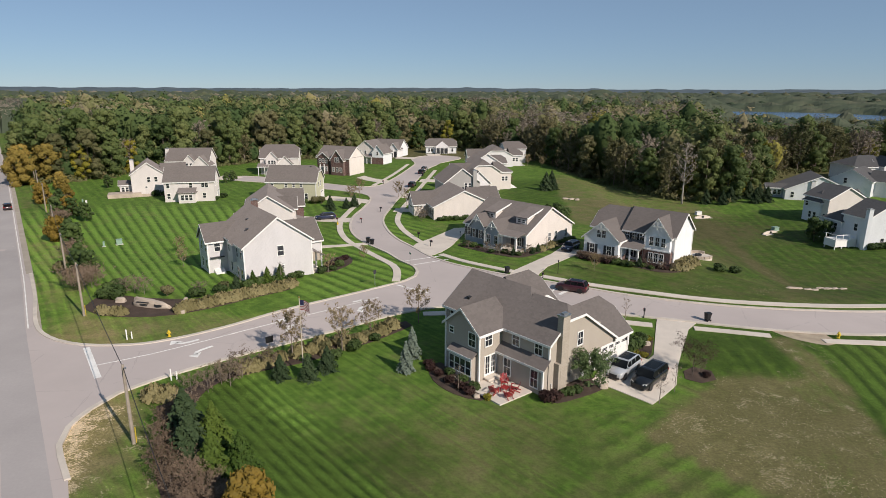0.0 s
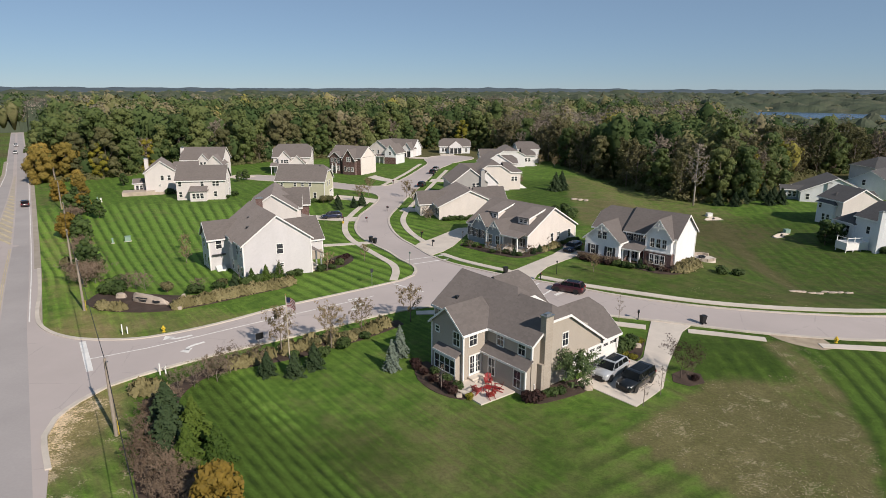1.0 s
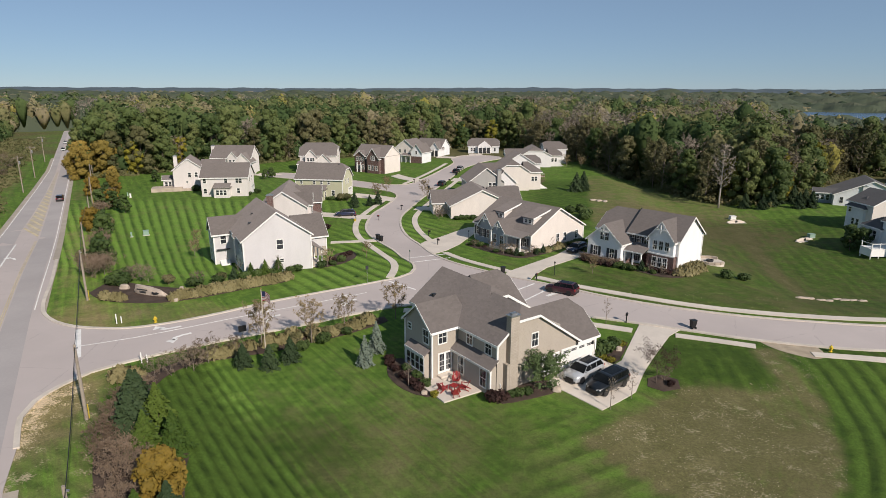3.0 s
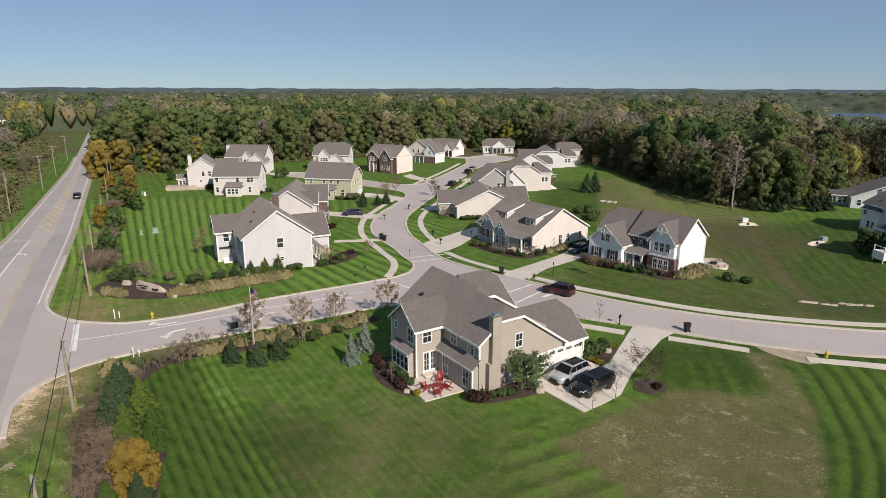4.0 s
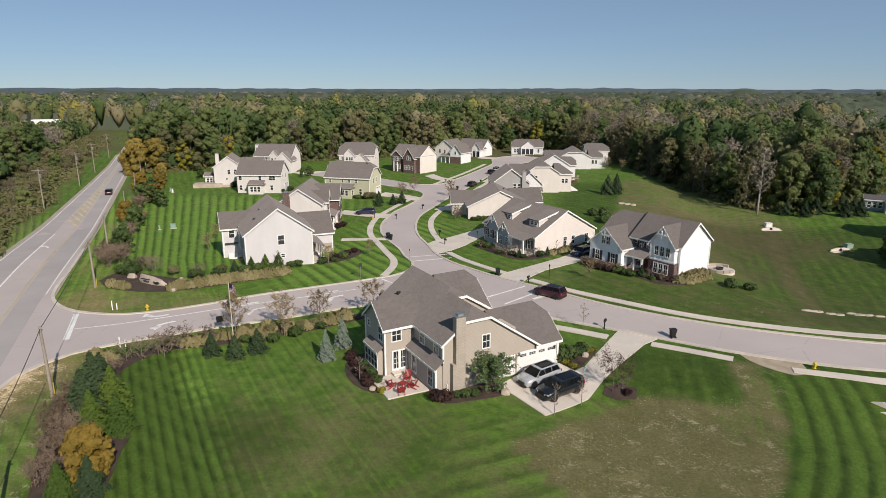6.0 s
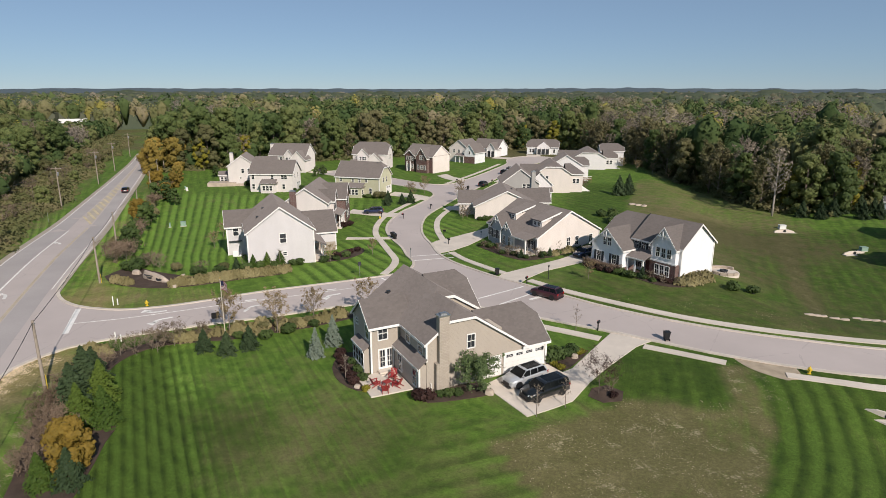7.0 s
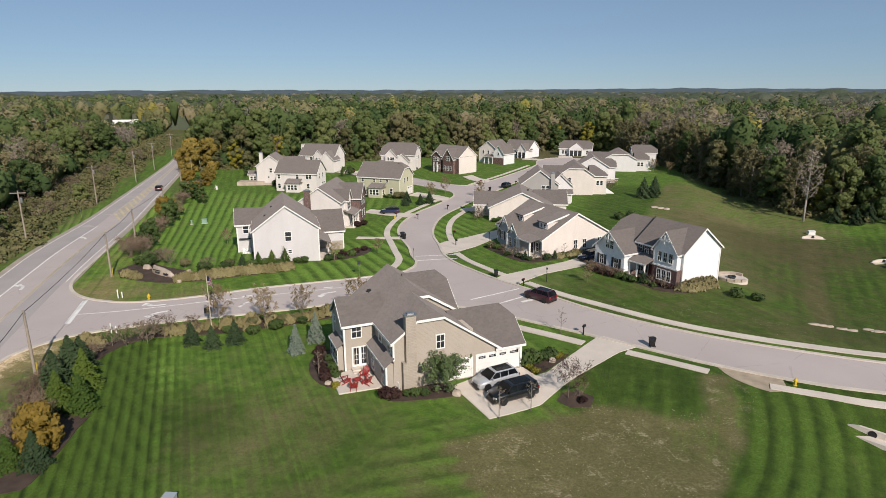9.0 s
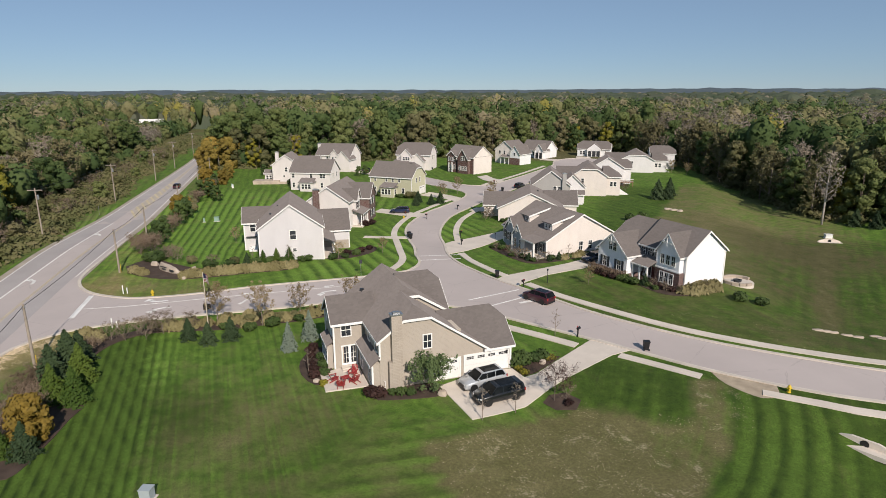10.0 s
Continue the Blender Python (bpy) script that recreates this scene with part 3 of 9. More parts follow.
for a, da, b, db in ((RIGHT_LINE, -0.25, CENTRE, 0.35), (TURN_LINE, -0.3, LEFT_SIDE, 0.35)):
    ring = [along(s, lane_at(s, a) + da) for s in range(-70, 480, 5)] + [along(s, lane_at(s, b) + db) for s in range(475, -71, -5)]
    sheet("lane_surface", ring, 0.058, WORN, "traffic-darkened asphalt of one lane", "road", step=5, skirt=0.004)

# painted lines
def stripe(name, pts, half, label, material=ROADPAINT, dz=0.066):
    band(name, glide(pts, 2.0), -half, half, dz - 0.004, dz + 0.004, material, label, "road marking")


stripe("edge_line", [along(s, lane_at(s, RIGHT_LINE)) for s in range(84, 300, 8)], 0.07, "white edge line on asphalt", dz=0.07)
stripe("edge_line", [along(s, lane_at(s, RIGHT_LINE)) for s in range(-60, 44, 8)], 0.07, "white edge line on asphalt", dz=0.07)
stripe("edge_line", [along(s, lane_at(s, LEFT_SIDE) + 0.3) for s in range(-60, 300, 8)], 0.07, "white edge line on asphalt", dz=0.07)
stripe("lane_line", [along(s, lane_at(s, TURN_LINE)) for s in range(40, 131, 6)], 0.13, "white turning lane line", dz=0.07)
for off in (-0.12, 0.12):
    stripe("lane_line", [along(s, lane_at(s, CENTRE) + off) for s in range(30, 136, 6)], 0.06, "worn yellow centre line", YELLOWPAINT, 0.07)
stripe("stop_line", [(-39.4, 62.3), (-34.4, 55.0)], 0.32, "thick white stop line on asphalt")
stripe("centre_line", [(-36.0, 57.9), (-31.4, 60.6), (-26.9, 64.1), (-22.9, 67.8), (-16, 74.0), (-8.5, 80.3)], 0.08, "white centre line of the entry street")
hatch = [along(s, lane_at(s, CENTRE)) for s in range(135, 250, 6)] + [along(s, lane_at(s, TURN_LINE)) for s in range(240, 144, -6)]
sheet("painted_median", hatch, 0.064, mottled("worn_median_paint", (0.47, 0.405, 0.33), 0.9, 0.4, 3, 0.15, 0.001, use_local=False), "worn tan painted median on the road", "road marking", step=4, skirt=0.004)
for k in range(12):
    s0 = 137 + 5.5 * k
    wide = lane_at(s0 + 6, CENTRE) - lane_at(s0 + 6, TURN_LINE)
    s1 = s0 + 3.2 * wide
    stripe("median_bar", [along(s0, lane_at(s0, CENTRE)), along(s1, lane_at(s1, TURN_LINE))], 0.28, "worn yellow diagonal bar of the median", YELLOWPAINT, 0.071)


def arrow(x, y, turn, flip):
    """A painted turn arrow: a curved shaft and a head."""
    m = Mesh()
    shaft = [(-0.9, 0.0), (-0.2, 0.02), (0.35, 0.18), (0.62, 0.6)]
    up = offset(shaft, 0.16)
    low = offset(shaft, -0.16)
    pts = up + low[::-1]
    q = lambda p: (p[0] * 1.5, p[1] * flip * 1.35, 0)
    for i in range(3):
        m.poly(q(up[i]), q(low[i]), q(low[i + 1]), q(up[i + 1]))
    m.poly(q((0.14, 0.5)), q((1.14, 0.5)), q((0.74, 1.3)))
    ob = single("turn_arrow", m, ROADPAINT, "white painted turn arrow on the road", "road marking", "structure", group="painted turn arrows")
    ob.matrix_basis = pose(x, y, gz(x, y) + 0.07, 0, 0, turn)


for x, y, turn, flip in ((-26.65, 61.6, 222, 1), (-28.8, 63.4, 222, -1), (-18.6, 69.1, 221, 1), (-20.3, 70.7, 221, -1), (-10.4, 76.5, 218, 1), (-11.8, 78.3, 218, -1)):
    arrow(x, y, turn, flip)
for s in (83, 116):
    x, y = along(s, -6.8 if s > 100 else -7.4)
    arrow(x, y, 124, 1)

# crossings
for pts in ([(-5.3, 100.0), (1.2, 103.4)], [(-4.0, 97.3), (2.2, 100.9)], [(10.2, 79.6), (15.8, 86.2)], [(13.4, 77.8), (18.9, 85.5)], [(-6.2, 86.0), (-1.6, 82.2)]):
    stripe("crossing_line", pts, 0.14, "white crossing line on asphalt")
stripe("stop_line", [(17.2, 80.6), (20.2, 83.6)], 0.28, "thick white stop line on asphalt")


def path(pts, half, label="pale concrete footpath between lawn strips", dz=0.10, name="footpath"):
    band(name, glide(pts, 1.5), -half, half, -0.1, dz, CONCRETE, label, "footpath")


path([(-6.4, 88.0), (-6.4, 92.8), (-7.3, 97.2), (-10.3, 102.8), (-13.7, 109), (-17.2, 115.6), (-19.6, 123.6), (-20.8, 133.5), (-20.1, 146), (-18.8, 157)], 0.62)
path([(-17.6, 184.6), (-15.6, 194), (-13.0, 207), (-10.4, 223), (-8.2, 238)], 0.62)
path([(16.4, 89.4), (22.0, 85.2), (29.6, 81.2), (37, 78.1), (44.5, 76.3), (52.5, 75.4), (60, 75.3), (76, 76.4), (120, 83)], 0.66)
path([(12.4, 92.4), (8.6, 95.8), (4.2, 100.2), (1.0, 104.6)], 0.62)
path([(-2.4, 113.2), (-5.2, 120.4), (-7.1, 127.4), (-8.1, 135.2), (-7.6, 146), (-5.8, 160), (-4, 174), (-1.2, 195), (2.2, 220)], 0.62)
path([(-2.2, 73.6), (4.0, 74.0), (10.5, 73.6), (16, 72.2), (21.5, 70.6), (26.4, 69.0)], 0.66)
path([(31.2, 67.9), (35, 66.8), (39.4, 65.4)], 0.58)
path([(44.8, 63.7), (49.6, 63.2), (55.4, 62.8), (75, 63.8), (120, 71)], 0.58)


def drive(pts, label):
    sheet("driveway", pts, 0.075, CONCRETE, label, "driveway", step=2.5, skirt=0.2)


drive([(19.6, 50.5), (14.9, 54.8), (17.4, 58.7), (20.8, 60.9), (22.4, 59.5), (23.4, 60.5), (26.5, 68.1), (27.8, 71.2), (28.6, 71.6), (32.6, 70.0), (30.4, 67.6), (25.2, 58.2), (23.6, 54.6)], "pale concrete driveway beside the tan house")
drive([(11.4, 90.3), (12.0, 92.4), (20.6, 102.4), (23, 106.4), (27.2, 103.4), (24, 100.2), (18.4, 94.6), (16.2, 90.6), (15.2, 87.8)], "pale concrete driveway beside the white porch house")
drive([(-4.3, 110.2), (-3.6, 112.6), (-0.9, 116.6), (4.4, 125.8), (7.0, 126.4), (6.4, 121.6), (3.2, 110.6), (1.2, 106.2), (-1.0, 103.2)], "pale concrete driveway of the gabled ranch house")
drive([(-18.4, 132.6), (-21, 132.2), (-31, 134.6), (-31.2, 139.0), (-21, 136.6), (-18.6, 137)], "pale concrete driveway with a parked blue car")
drive([(-16.6, 154.6), (-21, 157.6), (-29.4, 160.6), (-28.6, 166.4), (-21, 163), (-16.5, 159.8)], "pale concrete driveway of the green house")
drive([(-12.8, 112.0), (-18, 110.6), (-21.4, 109.6), (-21.8, 111.4), (-18, 112.2), (-13.4, 113.8)], "pale concrete front walk of the white house")
drive([(-62, 202), (-66, 196), (-72, 200), (-70, 206)], "pale concrete driveway in the side street")
drive([(-14.2, 188.6), (-20.6, 195), (-24.5, 201), (-22.5, 206), (-18, 199), (-13, 194.6)], "pale concrete driveway of the brick house")
drive([(-5, 262), (-6, 256), (-14, 258), (-14, 263)], "pale concrete driveway at the end of the street")
drive([(0, 268), (6, 270), (5, 276), (-1, 276)], "pale concrete driveway at the end of the street")
drive([(-8.2, 163), (-7.2, 171), (3, 170), (3, 164)], "pale concrete driveway of the grey house")
drive([(-9.6, 144), (-9.0, 148), (0, 147), (0, 143)], "pale concrete driveway of the white ranch house")
drive([(-3.6, 192), (-2.8, 198), (8, 196), (8, 191)], "pale concrete driveway of a white house")
# ---- houses ----
PANES = {}


def window_meshes(w, h, cross):
    key = (round(w, 2), round(h, 2), cross)
    if key not in PANES:
        c = 0.1
        f = Mesh()
        f.box(-w / 2 - c, -w / 2, -0.06, 0.0, -c, h + c).box(w / 2, w / 2 + c, -0.06, 0.0, -c, h + c)
        f.box(-w / 2, w / 2, -0.06, 0.0, h, h + c).box(-w / 2, w / 2, -0.09, 0.0, -c, 0)
        f.box(-w / 2, w / 2, -0.045, 0.0, h / 2 - 0.035, h / 2 + 0.035)
        if cross:
            f.box(-0.02, 0.02, -0.04, 0.0, 0, h / 2 - 0.035).box(-0.02, 0.02, -0.04, 0.0, h / 2 + 0.035, h)
        p = Mesh().box(-w / 2, w / 2, -0.02, 0.0, 0, h / 2 - 0.035)
        q = Mesh().box(-w / 2, w / 2, -0.03, 0.0, h / 2 + 0.035, h)
        PANES[key] = (f.data("window", TRIM), p.data("pane", GLASS), q.data("pane", GLASS))
    return PANES[key]


SHUTTER = {}


class House:
    """Walls, roofs and openings in the house's own plan: u along its front, v to its back."""

    def __init__(self, label, x, y, z, turn, wall, roof=ROOF, name="house", group="houses of the estate"):
        self.ob = thing(name, label, "house", x, y, z, turn, group)
        self.wall, self.roof = wall, roof

    def add(self, name, m, material, label="", parent=None, smooth=False):
        return part(name, m, material, parent or self.ob, label, smooth)

    def walls(self, u0, u1, v0, v1, z0, z1, material=None, label=""):
        return self.add("wall", Mesh().box(u0, u1, v0, v1, z0, z1), material or self.wall, label)

    def gable_roof(self, a0, a1, b0, b1, eave, top, axis, k0=0.0, k1=0.0, over=0.35, eave_b=None, mid=None, material=None, trim=True, ends=(True, True)):
        """A roof over the span a0..a1 with its ridge along b; k0, k1: how much of each end is hipped."""
        eb = eave if eave_b is None else eave_b
        mid = (a0 + a1) / 2 if mid is None else mid
        sl, sr = (top - eave) / (mid - a0), (top - eb) / (a1 - mid)
        L, R = (a0 - over, eave - sl * over), (a1 + over, eb - sr * over)
        B = (b0 - (over if ends[0] else 0), b1 + (over if ends[1] else 0))

        def place(a, b, z):
            return (a, b, z) if axis == "v" else (b, a, z)

        loops = []
        for b, k, way in ((B[0], k0, 1), (B[1], k1, -1)):
            cut_l = (mid + (L[0] - mid) * k, top + (L[1] - top) * k)
            cut_r = (mid + (R[0] - mid) * k, top + (R[1] - top) * k)
            inset = (mid - L[0]) * k * 0.95
            loops.append([place(L[0], b, L[1]), place(cut_l[0], b, cut_l[1]), place(mid, b + way * inset, top), place(cut_r[0], b, cut_r[1]), place(R[0], b, R[1])])
        P, Q = loops
        m = Mesh()
        lift = 0.16
        up = lambda p: (p[0], p[1], p[2] + lift)
        for s in (0, 1):
            g = up if s else (lambda p: p)
            m.poly(g(P[0]), g(P[1]), g(P[2]), g(Q[2]), g(Q[1]), g(Q[0]))
            m.poly(g(P[4]), g(P[3]), g(P[2]), g(Q[2]), g(Q[3]), g(Q[4]))
            if k0:
                m.poly(g(P[1]), g(P[3]), g(P[2]))
            if k1:
                m.poly(g(Q[1]), g(Q[3]), g(Q[2]))
        rim = [P[0], P[1]] + ([] if k0 else [P[2]]) + [P[3], P[4], Q[4], Q[3]] + ([] if k1 else [Q[2]]) + [Q[1], Q[0]]
        rim = [p for i, p in enumerate(rim) if (Vector(p) - Vector(rim[i - 1])).length > 0.01]
        for i, p in enumerate(rim):
            q = rim[i - 1]
            m.poly(q, p, up(p), up(q))
        self.add("roof", m, material or self.roof)
        if not trim:
            return
        cx, cy = sum(p[0] for p in rim) / len(rim), sum(p[1] for p in rim) / len(rim)
        for i, p in enumerate(rim):
            q = rim[i - 1]
            d = Vector((p[0] - q[0], p[1] - q[1], 0))
            axis_at = 1 if axis == "v" else 0
            if d.length < 0.2 or any(not ends[k] and abs(p[axis_at] - B[k]) < 0.01 and abs(q[axis_at] - B[k]) < 0.01 for k in (0, 1)):
                continue
            n = Vector((d.y, -d.x, 0)).normalized()
            if n.dot(Vector((q[0] - cx, q[1] - cy, 0))) < 0:
                n = -n
            n = n * 0.05
            f = Mesh()
            low, high = -0.12, 0.13
            f.v = [(e[0] + o.x, e[1] + o.y, e[2] + z) for o in (Vector((0, 0, 0)), n) for e in (q, p) for z in (low, high)]
            f.f = [(4, 6, 7, 5), (1, 3, 2, 0), (0, 2, 6, 4), (5, 7, 3, 1), (0, 4, 5, 1), (2, 3, 7, 6)]
            self.add("fascia", f, TRIM)

    def gable_wall(self, a0, a1, b, eave, top, axis, k=0.0, thick=0.2, material=None, eave_b=None, mid=None):
        """The triangle of wall under a gable, standing inwards from b."""
        eb = eave if eave_b is None else eave_b
        mid = (a0 + a1) / 2 if mid is None else mid
        pts = [(a0, eave), (mid + (a0 - mid) * k, top + (eave - top) * k), (mid + (a1 - mid) * k, top + (eb - top) * k), (a1, eb)]
        if eb != eave:
            pts.append((a1, min(eave, eb)))
            pts.insert(0, (a0, min(eave, eb)))
        if k == 0:
            pts.pop(2 if eb == eave else 3)
        pts = [p for i, p in enumerate(pts) if p != pts[i - 1]]
        if axis == "v":
            self.add("gable", Mesh().prism([(a, b, z) for a, z in pts], (0, thick, 0)), material or self.wall)
        else:
            self.add("gable", Mesh().prism([(b, a, z) for a, z in pts], (thick, 0, 0)), material or self.wall)

    def block(self, u0, u1, v0, v1, eave, rise, axis="v", k0=0.0, k1=0.0, wall=None, over=0.35, z0=-0.6, ends=(True, True), trim=True, corners=False):
        """A wing: four walls, gables and its roof."""
        wall = wall or self.wall
        self.walls(u0, u1, v0, v1, z0, eave, wall)
        a0, a1, b0, b1 = (u0, u1, v0, v1) if axis == "v" else (v0, v1, u0, u1)
        top = eave + rise
        if k0 < 1 and ends[0]:
            self.gable_wall(a0, a1, b0, eave, top, axis, k0, 0.2, wall)
        if k1 < 1 and ends[1]:
            self.gable_wall(a0, a1, b1, eave, top, axis, k1, -0.2, wall)
        self.gable_roof(a0, a1, b0, b1, eave, top, axis, k0, k1, over, ends=ends, trim=trim)
        if corners:
            for u, v in ((u0, v0), (u1, v0), (u0, v1), (u1, v1)):
                self.post(u, v, z0 + 0.3, eave - 0.05, 0.09, "corner_board")

    def post(self, u, v, z0, z1, half=0.1, name="post", material=None):
        m = Mesh().box(u - half, u + half, v - half, v + half, z0, z1)
        if name == "post":
            m.box(u - half - 0.05, u + half + 0.05, v - half - 0.05, v + half + 0.05, z1 - 0.14, z1 - 0.02)
            m.box(u - half - 0.05, u + half + 0.05, v - half - 0.05, v + half + 0.05, z0, z0 + 0.2)
        self.add(name, m, material or TRIM)

    def shed(self, u0, u1, v0, v1, low, high, way, over=0.25):
        """A lean-to roof that falls towards way: W, E, S or N."""
        corner = {"W": (low, high, high, low), "E": (high, low, low, high), "S": (low, low, high, high), "N": (high, high, low, low)}[way]
        g = {"W": (over, 0, over, over), "E": (0, over, over, over), "S": (over, over, over, 0), "N": (over, over, 0, over)}[way]
        pts = [(u0 - g[0], v0 - g[2]), (u1 + g[1], v0 - g[2]), (u1 + g[1], v1 + g[3]), (u0 - g[0], v1 + g[3])]
        m = Mesh().prism([(*p, z) for p, z in zip(pts, corner)], (0, 0, 0.14))
        self.add("porch_roof", m, self.roof)
        lo = [i for i in range(4) if corner[i] == low]
        f = Mesh()
        (ax, ay), (bx, by) = pts[lo[0]], pts[lo[1]]
        o = {"W": (-0.05, 0), "E": (0.05, 0), "S": (0, -0.05), "N": (0, 0.05)}[way]
        f.prism([(ax, ay, low - 0.08), (bx, by, low - 0.08), (bx, by, low + 0.13), (ax, ay, low + 0.13)], (*o, 0))
        self.add("fascia", f, TRIM)

    def face(self, side, plane, pos, z):
        turn = {"S": 0, "E": 90, "N": 180, "W": 270}[side]
        u, v = (pos, plane) if side in "SN" else (plane, pos)
        return pose(u, v, z, 0, 0, turn)

    def window(self, side, plane, pos, z, w=0.85, h=1.4, cross=False, shutters=None):
        f, p, q = window_meshes(w, h, cross)
        ob = part("window", f, None, self.ob)
        ob.matrix_basis = self.face(side, plane, pos, z)
        part("pane", p, None, ob)
        part("pane", q, None, ob)
        if shutters:
            key = round(h, 2)
            if key not in SHUTTER:
                rise = (h + 0.1) / 9
                louvre = [(-0.23, -0.042 - 0.028 * k, -0.05 + rise * (i + 0.12 + 0.76 * (1 - k))) for i in range(9) for k in (1, 0)]
                s = Mesh().prism([(-0.23, 0, -0.05)] + louvre + [(-0.23, 0, h + 0.05)], (0.46, 0, 0))
                SHUTTER[key] = s.data("shutter", DARK)
            for s in (-1, 1):
                sh = part("shutter", SHUTTER[key], None, self.ob, "dark louvred shutter")
                sh.matrix_basis = self.face(side, plane, pos, z) @ pose(s * (w / 2 + 0.35), 0, 0)
        return ob

    def windows(self, side, plane, z, places, w=0.85, h=1.4, cross=False, shutters=None):
        for p in places:
            self.window(side, plane, p, z, w, h, cross, shutters)

    def door(self, side, plane, pos, z, w=0.95, h=2.1, material=None, label="panelled front door"):
        m = Mesh().box(-w / 2 - 0.12, -w / 2, -0.07, 0, 0, h + 0.12).box(w / 2, w / 2 + 0.12, -0.07, 0, 0, h + 0.12).box(-w / 2, w / 2, -0.07, 0, h, h + 0.12)
        ob = self.add("door", m, TRIM, label)
        ob.matrix_basis = self.face(side, plane, pos, z)
        leaf = Mesh().box(-w / 2, w / 2, -0.03, 0, 0, h)
        for i in range(3):
            for s in (-1, 1):
                c = s * w / 4
                leaf.box(c - w * 0.17, c + w * 0.17, -0.045, -0.025, 0.15 + i * h * 0.31, 0.15 + i * h * 0.31 + h * 0.25)
        part("door_leaf", leaf, material or DARK, ob)
        part("handle", Mesh().box(w * 0.36, w * 0.42, -0.09, -0.03, 0.95, 1.08), METAL, ob)
        return ob

    def french_door(self, side, plane, pos, z, w=1.6, h=2.1):
        m = Mesh().box(-w / 2 - 0.12, -w / 2, -0.08, 0, 0, h + 0.12).box(w / 2, w / 2 + 0.12, -0.08, 0, 0, h + 0.12).box(-w / 2, w / 2, -0.08, 0, h, h + 0.12)
        ob = self.add("door", m, TRIM, "white glazed double garden door")
        ob.matrix_basis = self.face(side, plane, pos, z)
        part("stile", Mesh().box(-0.14, 0.14, -0.06, 0, 0, h), TRIM, ob)
        part("bottom_rail", Mesh().box(-w / 2, w / 2, -0.065, 0, 0, 0.22), TRIM, ob)
        for c in (-w / 4, w / 4):
            for z0 in (0.75, 1.3):
                part("muntin", Mesh().box(c - 0.25, c + 0.25, -0.045, 0, z0, z0 + 0.04), TRIM, ob)
            part("muntin", Mesh().box(c - 0.02, c + 0.02, -0.042, 0, 0.22, h), TRIM, ob)
        for s in (-1, 1):
            part("pane", Mesh().box(s * w / 4 - w / 4 + 0.14, s * w / 4 + w / 4 - 0.14, -0.03, 0, 0.22, h), GLASS, ob)

    def garage_door(self, side, plane, pos, z, w=4.9, h=2.15, lights=4):
        m = Mesh().box(-w / 2 - 0.14, -w / 2, -0.08, 0, 0, h + 0.14).box(w / 2, w / 2 + 0.14, -0.08, 0, 0, h + 0.14).box(-w / 2, w / 2, -0.08, 0, h, h + 0.14)
        ob = self.add("garage_door", m, TRIM, "white panelled sectional garage door with a row of lights")
        ob.matrix_basis = self.face(side, plane, pos, z)
        n = 2 * lights
        for row in range(4):
            s = Mesh().box(-w / 2, w / 2, -0.03, 0, row * h / 4 + 0.012, (row + 1) * h / 4 - 0.008)
            if row < 3:
                for i in range(n):
                    c = -w / 2 + (i + 0.5) * w / n
                    s.box(c - w / n * 0.38, c + w / n * 0.38, -0.042, -0.02, row * h / 4 + 0.1, (row + 1) * h / 4 - 0.1)
            part("door_panel", s, DOORWHITE, ob)
        for i in range(lights):
            c = -w / 2 + (i + 0.5) * w / lights
            p = Mesh()
            for k in (-1, 0, 1):
                p.box(c + k * 0.27 - 0.12, c + k * 0.27 + 0.12, -0.045, -0.02, h * 0.80, h * 0.80 + 0.12).box(c + k * 0.27 - 0.12, c + k * 0.27 + 0.12, -0.045, -0.02, h * 0.80 + 0.15, h * 0.80 + 0.27)
            part("pane", p, GLASS, ob)

    def chimney(self, u0, u1, v0, v1, top, material, z0=-0.6, label=""):
        ob = self.add("chimney", Mesh().box(u0, u1, v0, v1, z0, top), material, label)
        part("cap", Mesh().box(u0 - 0.08, u1 + 0.08, v0 - 0.08, v1 + 0.08, top, top + 0.12).box(u0 + 0.25, u1 - 0.25, v0 + 0.2, v1 - 0.2, top + 0.12, top + 0.3), METAL, ob)

    def vent(self, u, v, z):
        self.add("roof_vent", Mesh().box(u - 0.14, u + 0.14, v - 0.14, v + 0.14, z - 0.3, z + 0.22).box(u - 0.2, u + 0.2, v - 0.2, v + 0.2, z + 0.22, z + 0.28), DARK)

    def bracket(self, plane, mid, z, span, way="W"):
        """A white king-post bracket in the peak of a gable that faces W."""
        m = Mesh()
        s = 0.08
        m.box(plane - 0.18, plane - 0.1, mid - span / 2, mid + span / 2, z - s, z + s)
        m.box(plane - 0.18, plane - 0.1, mid - s, mid + s, z - 0.5, z + span * 0.42)
        for d in (-1, 1):
            m.prism([(plane - 0.18, mid + d * span * 0.1, z), (plane - 0.18, mid + d * (span * 0.1 + 0.12), z), (plane - 0.18, mid + d * (span * 0.34 + 0.12), z + span * 0.2), (plane - 0.18, mid + d * span * 0.34, z + span * 0.2)], (0.08, 0, 0))
        self.add("gable_bracket", m, TRIM)

    def base(self, u0, u1, v0, v1, z1, material, label=""):
        self.add("plinth", Mesh().box(u0, u1, v0, v1, -0.7, z1), material, label)


WHITEROOF = shingles("pale_metal_roof", (0.62, 0.61, 0.60))
FOUNDATION = mottled("grey_foundation", (0.36, 0.34, 0.31), 0.9, 0.6, 5, 0.15, 0.004)

